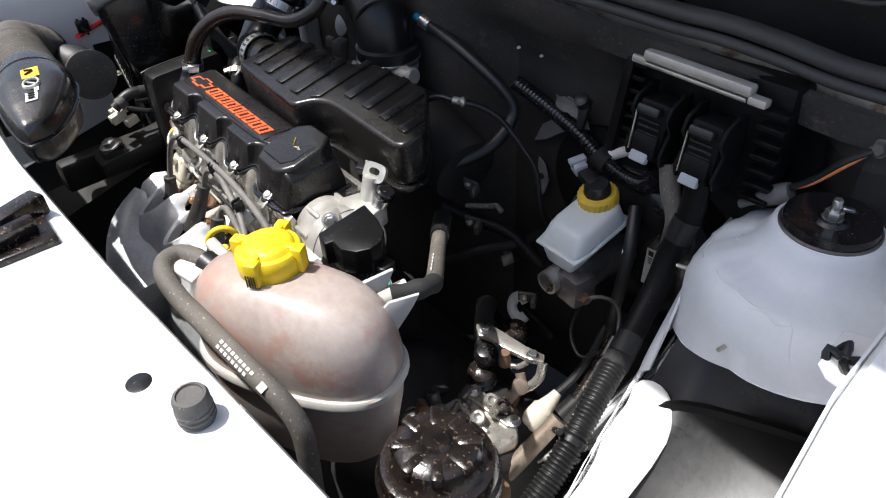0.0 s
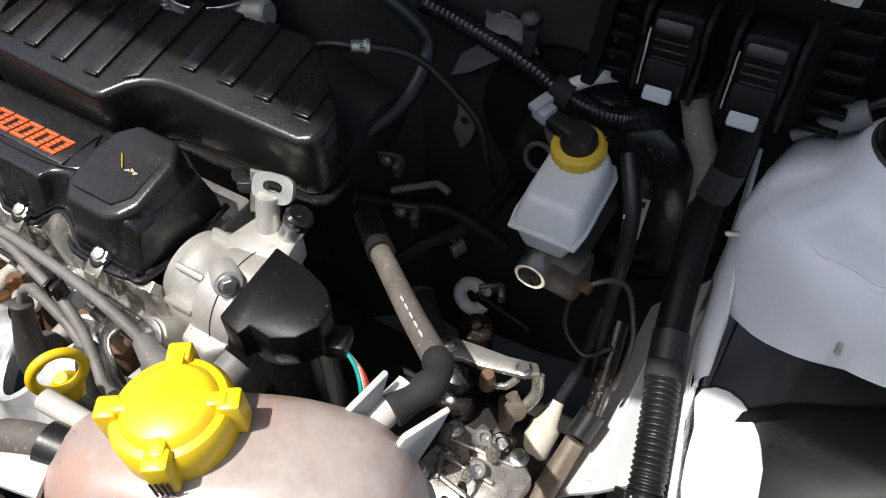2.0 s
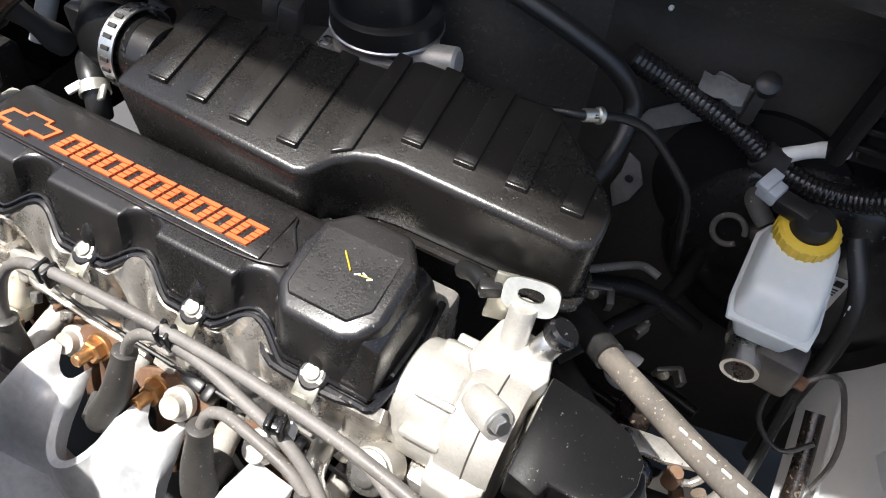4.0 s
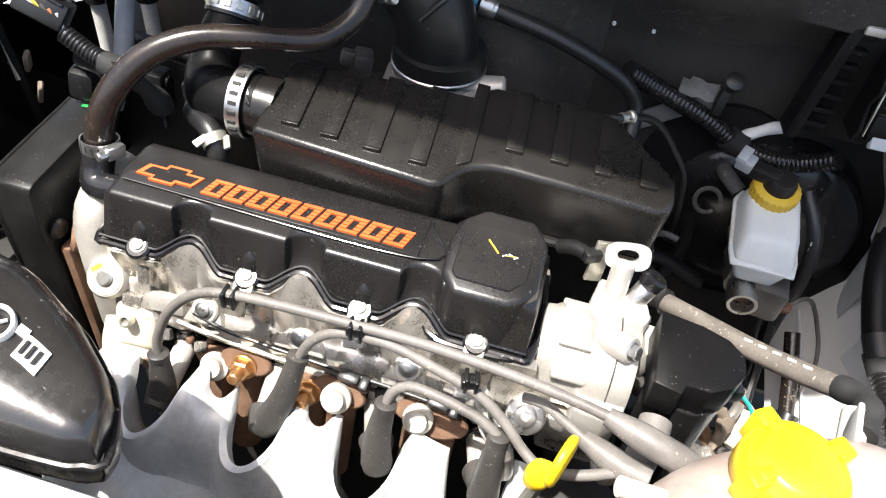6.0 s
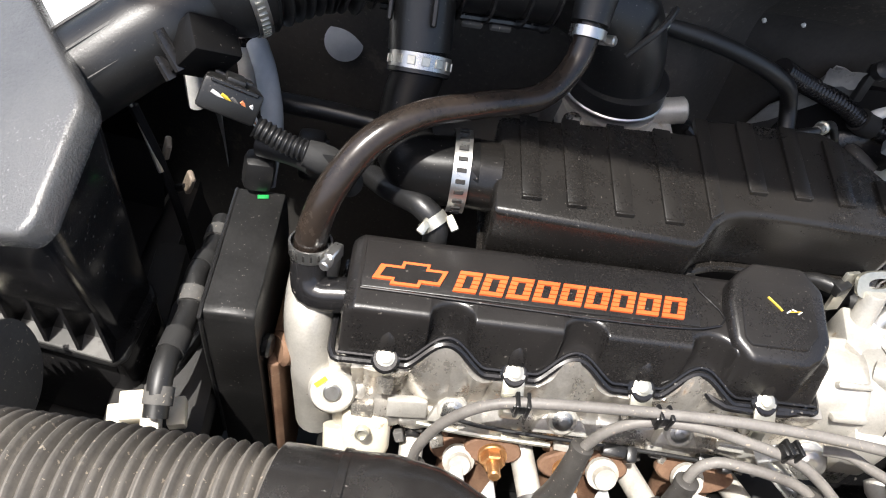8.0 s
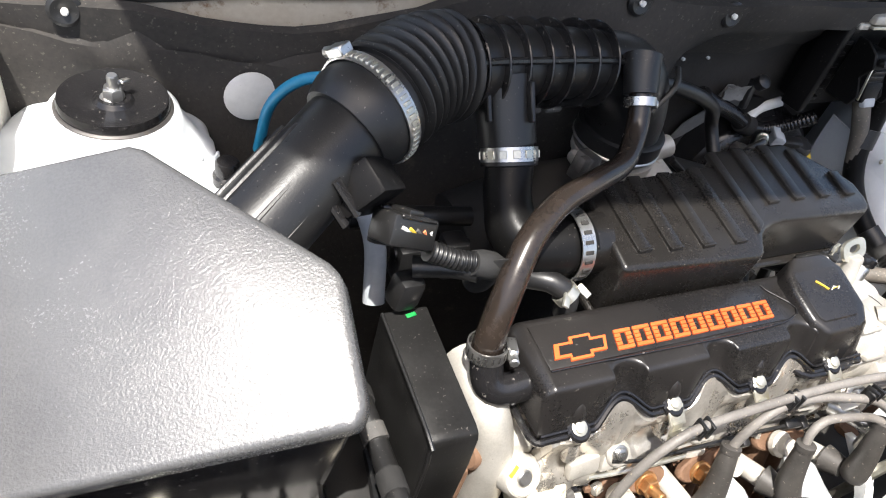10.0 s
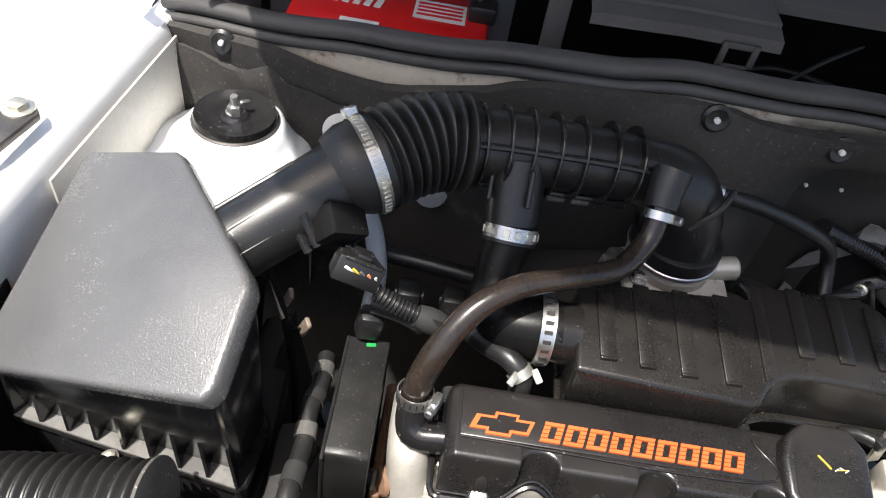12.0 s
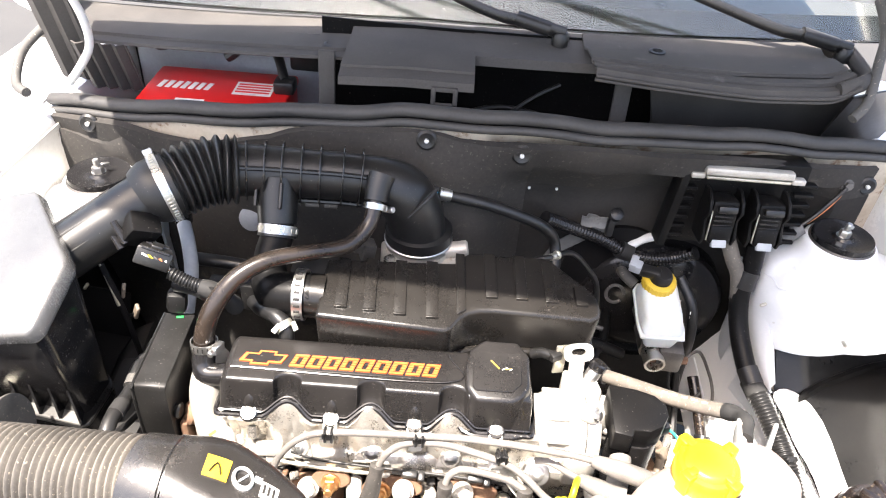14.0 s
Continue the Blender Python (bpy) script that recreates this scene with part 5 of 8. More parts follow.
# oil dipstick ring
dip = thing("dipstick", (0.205, -0.085, 0.70), "bright yellow dipstick ring handle", "dipstick")
ring = [(0.204 + 0.005 * math.cos(a), -0.085 + 0.0135 * math.cos(a), 0.777 + 0.0155 * math.sin(a)) for a in [2 * math.pi * k / 20 for k in range(21)]]
part("ring", tube(ring, 0.0032, 10, 0.004), YELLOW, dip)
part("stopper", lathe([(0.007, -0.02), (0.009, -0.012), (0.009, -0.004), (0.006, 0.0), (0.004, 0.006)], toward((0.197, -0.084, 0.760), (0.2, -0.1, 1)), 16), YELLOW, dip)
part("rod_tube", tube([(0.197, -0.084, 0.745), (0.192, -0.075, 0.68), (0.18, -0.06, 0.55)], 0.005, 8), ZINC, dip)

# timing belt cover
belt = thing("timing_cover", (-0.234, 0.05, 0.55), "narrow glossy black timing belt cover", "engine cover")
bo = []
for y, z in ((0.108, 0.60), (0.108, 0.785), (0.104, 0.7915), (0.008, 0.785), (0.002, 0.783), (-0.0005, 0.778), (-0.002, 0.745), (0.000, 0.60), (0.02, 0.52), (0.08, 0.50)):
    bo.append((y, z))
bm = bmesh.new()
ra = [[bm.verts.new((x, y, z)) for y, z in bo] for x in (-0.2475, -0.2130)]
for k in range(len(bo)):
    j = (k + 1) % len(bo)
    bm.faces.new((ra[0][k], ra[0][j], ra[1][j], ra[1][k]))
bm.faces.new(ra[0]); bm.faces.new(ra[1][::-1])
bmesh.ops.recalc_face_normals(bm, faces=bm.faces)
bevelled(bm, 0.0016, 2, 40)
part("shell", bm, TIMINGP, belt)
part("lip", tube([(-0.2475, 0.104, 0.7905), (-0.2475, 0.008, 0.7845), (-0.2475, 0.0, 0.776), (-0.2475, -0.002, 0.74), (-0.2475, 0.0, 0.62)], 0.0016, 8), BLACKP, belt)
part("paint_dab", rbox((0.008, 0.0035, 0.0012), pose(-0.228, 0.098, 0.7920, 4, 0, 10), 0.0004, 1), GREENM, belt, "dab of green paint")
part("lug_hole", lathe([(0.008, 0), (0.009, 0.004), (0.007, 0.006)], toward((-0.2125, 0.012, 0.736), (1, -0.1, 0)), 16), BLACKP, belt)
part("lug_hole", lathe([(0.008, 0), (0.009, 0.004), (0.007, 0.006)], toward((-0.2475, 0.028, 0.70), (-1, -0.1, 0)), 16), BLACKP, belt)
part("backing", rbox((0.010, 0.11, 0.20), (-0.206, 0.060, 0.62), 0.004), RUST, belt, "rust-brown backing plate")

# intake resonator
def reson_z(x, y):
    return 0.8305 - 0.035 * (x + 0.07) + 0.2 * (y - 0.0765)
ro = [(-0.070, 0.0770), (0.071, 0.0735), (0.079, 0.0770), (0.0835, 0.0845), (0.089, 0.0930), (0.098, 0.1000), (0.110, 0.1045), (0.125, 0.1062), (0.236, 0.1065), (0.2465, 0.1120), (0.2485, 0.1220), (0.2475, 0.1400), (0.2400, 0.1490), (0.1950, 0.1880), (0.1840, 0.1925), (0.0950, 0.1868), (0.0880, 0.1830), (0.0855, 0.1735), (0.0780, 0.1705), (-0.0690, 0.1575)]
reson = thing("intake_resonator", (0.09, 0.12, 0.74), "long black plastic intake chamber with ribbed top, dusty", "intake chamber")
bm = prism(ro, lambda x, y: (x * 0.985 + 0.001, y * 0.95 + 0.008, 0.772), lambda x, y: (x, y, reson_z(x, y)), 0.0048, 3)
part("shell", bm, RESONP, reson)
part("lower_lip", prism([(x * 1.01 - 0.001, (y - 0.12) * 1.03 + 0.118) for x, y in ro], 0.766, 0.773, 0.002, 1), RESONP, reson)
RIBS = ((-0.0435, -0.037, 0.0905, 0.158), (-0.0115, -0.0055, 0.0895, 0.161), (0.0215, 0.0282, 0.0885, 0.163), (0.0560, 0.0638, 0.0885, 0.166), (0.0850, 0.0915, 0.1030, 0.182), (0.1225, 0.1296, 0.1240, 0.186), (0.1565, 0.1645, 0.1255, 0.188), (0.1905, 0.1985, 0.1258, 0.182), (0.2250, 0.2335, 0.1255, 0.153))
for k, (x0, x1, y0, y1) in enumerate(RIBS):
    # a low raised bar runs back from a small lip
    lean, w = 0.004 * (y1 - y0) / 0.07, 0.0135
    bar = prism([(x1 - w, y0), (x1, y0), (x1 - lean, y1), (x1 - lean - w, y1)] if k != 4 else [(x1 - w + 0.006, y0 - 0.008), (x1 + 0.003, y0), (x1 - lean + 0.003, y1), (x1 - lean - w + 0.006, y1)], lambda a, b: (a, b, reson_z(a, b) - 0.003), lambda a, b: (a, b, reson_z(a, b) + 0.0026), 0.0009, 2)
    r = part("top_rib", bar, RESONP, reson)
    if k != 4:
        part("rib_lip", prism([(x1 - w, y0 - 0.0015), (x1, y0 - 0.0008), (x1, y0 + 0.0016), (x1 - w, y0 + 0.0010)], lambda a, b: (a, b, reson_z(a, b) - 0.002), lambda a, b: (a, b, reson_z(a, b) + 0.0034), 0.0007, 2), RESONP, r)
for x in (-0.04, 0.03, 0.085):
    part("lug", joined(rbox((0.022, 0.014, 0.012), (x, 0.074 + 0.014 * (x > 0.05), 0.768), 0.003), lathe([(0.0045, 0), (0.0045, 0.006)], (x, 0.070 + 0.014 * (x > 0.05), 0.774), 10)), BLACKP, reson)
part("inlet_stub", tube([(-0.066, 0.121, 0.818), (-0.098, 0.121, 0.820)], 0.0255, 28), RESONP, reson)


# ---- intake side ----
hose = thing("resonator_hose", (-0.13, 0.15, 0.80), "black ribbed rubber elbow between duct and intake chamber", "air hose")
part("elbow", tube([(-0.135, 0.214, 0.912), (-0.132, 0.194, 0.884), (-0.130, 0.178, 0.860), (-0.135, 0.160, 0.842), (-0.133, 0.140, 0.823), (-0.119, 0.124, 0.817), (-0.098, 0.121, 0.819), (-0.080, 0.121, 0.820)], lambda t: 0.0188 + 0.0062 * max(0.0, min(1.0, (t - 0.55) / 0.2)), 26, 0.005), MATTEB, hose)
part("sleeve", tube([(-0.134, 0.216, 0.912), (-0.131, 0.186, 0.8695)], lambda t: 0.0240 - 0.0015 * t, 28), BLACKP, hose)
part("sleeve_rim", lathe([(0.0205, -0.002), (0.0225, -0.0015), (0.0225, 0.0015), (0.0205, 0.002)], toward((-0.1305, 0.177, 0.858), (0.03, 0.62, 0.78)), 28), BLACKP, hose)
for a in (0.9, 2.2, 3.6, 5.1):
    part("moulded_rib", rbox((0.004, 0.006, 0.030), toward((-0.133 + 0.0240 * math.cos(a), 0.202 + 0.0195 * math.sin(a), 0.900 - 0.01 * math.sin(a)), (0.0, 0.6, 0.8)), 0.001, 1), BLACKP, hose)
c1 = part("upper_clamp", band((-0.130, 0.181, 0.8635), (0.03, 0.62, 0.78), 0.0212, 0.011, screw=False), STEEL, hose, "bright steel hose clamp")
slots((-0.130, 0.181, 0.8635), (0.03, 0.62, 0.78), 0.0215, 0.011, 14, ZINC, c1)
c2 = part("lower_clamp", band((-0.093, 0.121, 0.820), (1, 0, 0), 0.0285, 0.012, screw=False), STEEL, hose, "bright steel hose clamp")
slots((-0.093, 0.121, 0.820), (1, 0, 0), 0.0288, 0.012, 24, DARK, c2, gap=0.20)

pcv = thing("breather_hose", (-0.187, 0.058, 0.79), "shiny oil-stained black breather hose", "hose")
part("hose_body", tube([(-0.016, 0.199, 0.915), (-0.018, 0.186, 0.900), (-0.024, 0.172, 0.884), (-0.045, 0.150, 0.872), (-0.085, 0.130, 0.874), (-0.125, 0.112, 0.873), (-0.155, 0.092, 0.862), (-0.176, 0.070, 0.838), (-0.186, 0.058, 0.808), (-0.187, 0.055, 0.790)], lambda t: 0.0092 + 0.0022 * max(0, t - 0.45) / 0.55, 18, 0.005), HOSEB, pcv)
part("top_elbow", tube([(-0.012, 0.212, 0.930), (-0.015, 0.203, 0.920), (-0.017, 0.192, 0.907)], lambda t: 0.0155 - 0.002 * t, 18, 0.004), RUBBER, pcv)
part("top_clamp", band((-0.0175, 0.188, 0.902), (0.1, 0.6, 0.75), 0.0118, 0.007, screw_turn=150), STEEL, pcv, "small bright hose clamp")
k1 = part("lower_clamp", band((-0.187, 0.0555, 0.796), (0, 0.2, 1), 0.0135, 0.010, screw_turn=70), STEEL, pcv, "bright screw clamp")
slots((-0.187, 0.0555, 0.796), (0, 0.2, 1), 0.0130, 0.010, 18, DARK, k1, gap=0.18)
part("cover_elbow", joined(tube([(-0.187, 0.054, 0.792), (-0.187, 0.045, 0.778), (-0.184, 0.038, 0.771), (-0.176, 0.036, 0.770), (-0.158, 0.036, 0.772)], 0.0125, 18, 0.003)), GLOSSB, pcv, "glossy black elbow into the cam cover")

# duct from the filter box to the throttle
duct = thing("intake_duct", (-0.12, 0.22, 0.85), "black ribbed intake duct with a bellows section", "air duct")
DP = [(-0.246, 0.181, 0.915), (-0.226, 0.196, 0.919), (-0.204, 0.209, 0.921), (-0.180, 0.217, 0.919)]
part("bellows", tube(DP, 0.0325, 40, ridge=0.0080, pitch=0.0092), RUBBER, duct)
part("front_cuff", tube([(-0.271, 0.1655, 0.9055), (-0.262, 0.171, 0.9100), (-0.242, 0.183, 0.916)], lambda t: 0.0325 + 0.005 * min(1.0, t * 3.5), 36), RUBBER, duct)
DQ = [(-0.186, 0.216, 0.919), (-0.15, 0.224, 0.916), (-0.10, 0.231, 0.912), (-0.05, 0.237, 0.908), (-0.014, 0.241, 0.901), (0.012, 0.243, 0.884), (0.026, 0.243, 0.856), (0.031, 0.243, 0.822)]
part("main_duct", tube(DQ, lambda t: 0.0305 - 0.002 * min(1.0, t / 0.4) + 0.0075 * ease((t - 0.55) / 0.22), 36, 0.006), BLACKP, duct)
sp = smooth_path(DQ, 0.004)
for k in range(7):
    i = int(4 + k * 5.2)
    p, q = sp[i], sp[i + 1]
    part("duct_rib", lathe([(0.0275, -0.0014), (0.0352, -0.0010), (0.0358, 0.0), (0.0352, 0.0010), (0.0275, 0.0014)], toward(p, q - p), 36, cap=False), GLOSSB, duct)
part("side_rib", tube([p + Vector((0, -0.0262, 0.0190)) for p in sp[3:46:6]], 0.0030, 8), GLOSSB, duct)
part("lower_rib", tube([p + Vector((0, -0.014, -0.0285)) for p in sp[6:40:6]], 0.0030, 8), GLOSSB, duct)
# pale blocks added as the light showing through gaps under the duct
for k in range(4):
    p = sp[int(12 + k * 5.2)]
    part("gap_light", rbox((0.016, 0.006, 0.005), Matrix.Translation(p + Vector((0, -0.014, -0.0335))) @ pose(0, 0, 0, 20, 5, 8), 0.001, 1), OLDRUB, duct, "pale block below the duct for light through gaps")
part("throttle_cuff", lathe([(0.0405, -0.008), (0.0425, -0.006), (0.0425, 0.010), (0.039, 0.012)], toward((0.032, 0.245, 0.826), (0, 0, 1)), 36), RUBBER, duct)
part("cuff_rim", lathe([(0.0425, 0), (0.0435, 0.001), (0.0435, 0.002), (0.0425, 0.003)], toward((0.032, 0.245, 0.819), (0, 0, 1)), 36), STEEL, duct, "thin bright rim")
part("vacuum_stub", tube([(0.02, 0.208, 0.876), (0.040, 0.214, 0.898), (0.052, 0.232, 0.905)], 0.0028, 8), RUBBER, duct)
cl = part("screw_clamp", band((-0.252, 0.1775, 0.913), (0.82, 0.5, 0.22), 0.0385, 0.010, screw_turn=-36), STEEL, duct, "bright worm-drive hose clamp")
slots((-0.252, 0.1775, 0.913), (0.82, 0.5, 0.22), 0.0388, 0.010, 56, ZINC, cl, gap=0.28)

thr = thing("throttle_valve_unit", (0.035, 0.235, 0.78), "cast aluminium throttle body below the duct", "throttle body")
part("casting", joined(lathe([(0.037, -0.07), (0.037, 0.0), (0.041, 0.002), (0.041, 0.010)], (0.032, 0.243, 0.802), 32), rbox((0.10, 0.05, 0.012), pose(0.036, 0.228, 0.800, 8, 0, 4), 0.004), lathe([(0.0115, 0), (0.0115, 0.035), (0.009, 0.037)], toward((0.060, 0.235, 0.807), (0.95, 0.1, 0.15)), 18)), ALU, thr)
part("bolt", hex_bolt((0.052, 0.222, 0.808), (0, -0.1, 1), 0.006, 0.006), STEEL, thr)
part("bolt", hex_bolt((0.000, 0.212, 0.806), (0, -0.1, 1), 0.006, 0.006), STEEL, thr)
part("sensor", joined(rbox((0.016, 0.020, 0.028), pose(-0.028, 0.207, 0.822, 0, 10, 20), 0.003), rbox((0.012, 0.008, 0.014), pose(-0.038, 0.199, 0.832, 0, 10, 20), 0.002)), HINGE, thr, "dull grey throttle sensor")
part("cable_bracket", joined(rbox((0.022, 0.012, 0.03), pose(0.094, 0.235, 0.790, 0, 20, 10), 0.003), tube([(0.10, 0.23, 0.80), (0.12, 0.225, 0.785), (0.13, 0.21, 0.77)], 0.004, 8)), BLACKP, thr)
part("manifold_plenum", tube([(-0.12, 0.235, 0.72), (-0.02, 0.24, 0.745), (0.10, 0.24, 0.745), (0.20, 0.235, 0.72)], 0.045, 20, 0.02), DARK, thr, "dark intake manifold below")

# air filter box
NX, NY, NC = 0.4254, 0.2939, 1.0215
def lid_z(x, y):
    return NX * x + NY * y + NC
lid_o = [(-0.484, 0.177), (-0.477, 0.185), (-0.400, 0.170), (-0.392, 0.164), (-0.312, 0.056), (-0.3075, 0.046), (-0.3115, -0.020), (-0.318, -0.028), (-0.492, 0.009), (-0.499, 0.019)]
box = thing("air_filter_box", (-0.40, 0.08, 0.55), "black grained plastic air filter box with a sloping lid", "air filter box")
UP = Vector((-NX, -NY, 1)).normalized()
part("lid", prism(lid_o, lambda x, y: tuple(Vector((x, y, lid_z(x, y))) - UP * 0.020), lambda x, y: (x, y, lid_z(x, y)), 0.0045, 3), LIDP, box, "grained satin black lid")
low_o = {p: (-0.40 + (p[0] + 0.40) * 0.96, 0.075 + (p[1] - 0.075) * 0.96) for p in lid_o}
def scaled(p, kx, ky):
    return (-0.40 + (p[0] + 0.40) * kx, 0.085 + (p[1] - 0.085) * ky)
part("lower_case", prism(lid_o, lambda x, y: (*scaled((x, y), 1.0, 0.66), 0.715), lambda x, y: tuple(Vector((*low_o[(x, y)], lid_z(*low_o[(x, y)]))) - UP * 0.018), 0.004, 2), GLOSSB, box, "glossy black lower case")
part("case_base", prism([scaled(p, 1.04, 0.74) for p in lid_o], 0.60, 0.716, 0.004, 2), GLOSSB, box)
fl = {p: scaled(p, 1.07, 0.82) for p in lid_o}
def flange_z(x, y):
    return 0.7185 - 0.02 * (x + 0.30)
part("flange", prism([fl[p] for p in lid_o], lambda x, y: (x, y, flange_z(x, y) - 0.005), lambda x, y: (x, y, flange_z(x, y)), 0.0015, 1), BLACKP, box)
FR0, FL0 = Vector(scaled((-0.318, -0.028), 1.07, 0.82)), Vector(scaled((-0.492, 0.009), 1.07, 0.82))
CR0, CL0 = Vector(scaled((-0.318, -0.028), 1.0, 0.66)), Vector(scaled((-0.492, 0.009), 1.0, 0.66))
# pale strip laid on the flange as its painted sun glare
part("flange_face", prism([(FR0.x, FR0.y + 0.001), (FL0.x, FL0.y + 0.001), (CL0.x, CL0.y + 0.003), (CR0.x, CR0.y + 0.003)], lambda x, y: (x, y, flange_z(x, y) + 0.0005), lambda x, y: (x, y, flange_z(x, y) + 0.004), 0.0006, 1), FLANGEP, box, "flange face coloured pale for its sun glare")
for k in range(9):
    a, b = FR0.lerp(FL0, k / 8.0), CR0.lerp(CL0, k / 8.0)
    z = flange_z(a.x, a.y) + 0.003
    h = 0.060
    bm = bmesh.new()
    pts = [(a.x, a.y + 0.002, z), (b.x, b.y + 0.004, z), (b.x - 0.002, b.y - 0.008, z + h), (a.x, a.y + 0.002, z + 0.004)]
    va, vb = [bm.verts.new((x - 0.0013, y, zz)) for x, y, zz in pts], [bm.verts.new((x + 0.0013, y, zz)) for x, y, zz in pts]
    bm.faces.new(va[::-1])
    bm.faces.new(vb)
    for q in range(4):
        bm.faces.new((va[q], va[(q + 1) % 4], vb[(q + 1) % 4], vb[q]))
    part("gusset", bm, GLOSSB, box)
part("flange_screw", hex_bolt((-0.413, 0.001, flange_z(-0.413, 0.0) + 0.004), (0, 0, 1), 0.005, 0.005, 1.4, socket=True), ZINC, box)
for y in (0.03, 0.115):
    part("side_clip", joined(rbox((0.010, 0.020, 0.020), (-0.517, y - 0.035, lid_z(-0.51, y) - 0.034), 0.002), rbox((0.006, 0.004, 0.03), (-0.521, y - 0.040, lid_z(-0.51, y) - 0.036), 0.001), rbox((0.006, 0.004, 0.03), (-0.521, y - 0.030, lid_z(-0.51, y) - 0.036), 0.001)), GLOSSB, box)
part("red_gasket", tube([(-0.512, 0.17, lid_z(-0.505, 0.17) - 0.034), (-0.518, 0.0, lid_z(-0.51, 0.0) - 0.034), (-0.505, -0.02, lid_z(-0.50, -0.02) - 0.034)], 0.004, 8), REDP, box, "bright red sealing edge")
# flow meter housing and outlet tube
ot = part("outlet_tube", tube([(-0.374, 0.0945, 0.8475), (-0.342, 0.1155, 0.865), (-0.302, 0.1430, 0.887), (-0.276, 0.1615, 0.9015), (-0.250, 0.1790, 0.9140)], 0.0300, 32, 0.006), BLACKP, box, "smooth black outlet tube flaring to the hose")
OA, OB = Vector((-0.374, 0.0945, 0.8475)), Vector((-0.283, 0.159, 0.896))
OD = (OB - OA).normalized()
OS = OD.cross(Vector((0, 0, 1))).normalized()
OU = OS.cross(OD)
for a in (-62, -24, 24, 62):
    off = (OU * math.cos(radians(a)) + OS * math.sin(radians(a))) * 0.0298
    part("tube_ridge", tube([OA.lerp(OB, 0.05) + off, OA.lerp(OB, 0.5) + off * 1.01, OA.lerp(OB, 0.93) + off], 0.0021, 8), BLACKP, ot)
stay = thing("outlet_stay", (-0.300, 0.120, 0.70), "thin bright stay with tan clips below the outlet tube", "bracket")
part("stem", tube([(-0.298, 0.122, 0.60), (-0.298, 0.120, 0.70), (-0.305, 0.119, 0.785), (-0.318, 0.124, 0.838)], 0.0035, 8), VOID, stay)
part("rod", tube([(-0.3205, 0.1235, 0.8455), (-0.3110, 0.1185, 0.808), (-0.3057, 0.1155, 0.7858)], lambda t: 0.0011 + 0.0010 * t, 8), ZINC, stay, "thin bright rod")
for p, turn in (((-0.3035, 0.1290, 0.797), 20), ((-0.2865, 0.1150, 0.779), 35)):
    part("clip", rbox((0.0045, 0.010, 0.020), pose(*p, 18, 14, turn), 0.0012, 1), RODM, stay, "tan steel clip")
part("clip_arm", tube([(-0.2985, 0.121, 0.765), (-0.2925, 0.118, 0.770), (-0.2865, 0.1155, 0.777)], 0.003, 8), VOID, stay)
maf = thing("flow_sensor", (-0.262, 0.112, 0.87), "black airflow sensor with a wired plug", "sensor")
part("sensor_head", rbox((0.034, 0.026, 0.034), pose(-0.266, 0.128, 0.890, 30, 28, 38), 0.003), MATTEB, maf)
for dx, dz in ((0.0, 0.0), (-0.007, -0.008)):
    part("guide_prong", tube([(-0.2895 + dx, 0.121, 0.9035 + dz), (-0.2760 + dx, 0.1115, 0.8830 + dz)], 0.0026, 8, squash=1.6), GLOSSB, maf)
CM = Matrix(((0.905, -0.296, 0.306, -0.2465), (0.110, 0.844, 0.525, 0.1070), (-0.411, -0.447, 0.794, 0.8715), (0, 0, 0, 1)))
plug = part("connector", joined(prism([(-0.019, -0.014), (0.019, -0.014), (0.016, 0.014), (-0.016, 0.014)], -0.011, 0.010, 0.0025, 2, m=CM), rbox((0.026, 0.010, 0.026), CM @ pose(0, 0.012, -0.001), 0.002), rbox((0.012, 0.022, 0.004), CM @ pose(0, 0.0, 0.0115), 0.0012)), BLACKP, maf, "black multi-pin plug")
part("latch_edge", rbox((0.030, 0.0022, 0.003), CM @ pose(0, -0.0145, 0.009), 0.0008, 1), GLOSSB, plug)
for k in range(5):
    a0 = CM @ Vector(((k - 2) * 0.0062, -0.014, 0.002))
    part("thin_wire", tube([a0, a0.lerp(Vector((-0.228, 0.098, 0.858)), 0.55) + Vector((0, 0, 0.002)), (-0.2275, 0.0975, 0.8575)], 0.0013, 6), (PAPER, YELLOW2, OLDRUB, ORANGEW, PAPER)[k], plug)
part("conduit", tube([(-0.229, 0.098, 0.8575), (-0.2085, 0.095, 0.8485), (-0.190, 0.0915, 0.8455)], 0.0062, 14, ridge=0.0014, pitch=0.0036), RUBBER, maf, "ribbed wiring conduit")
part("tape_wrap", tube([(-0.196, 0.092, 0.846), (-0.180, 0.092, 0.840), (-0.170, 0.098, 0.828), (-0.17, 0.118, 0.795)], lambda t: 0.0088 + 0.0018 * math.sin(9 * t), 14), TAPE, maf, "wiring wrapped in cloth tape")
part("tape_tail", sheet([[(-0.184 + 0.004 * i, 0.086 - 0.002 * i, 0.838 + 0.007 * j + 0.002 * i) for i in range(4)] for j in range(3)], 0.0008), TAPE, maf, "loose end of cloth tape")
part("rubber_boot", joined(rbox((0.022, 0.020, 0.028), pose(-0.232, 0.108, 0.808, 0, 10, 10), 0.006), tube([(-0.23, 0.11, 0.83), (-0.205, 0.10, 0.835), (-0.19, 0.09, 0.838)], 0.008, 12)), RUBBER, maf, "black rubber boot")

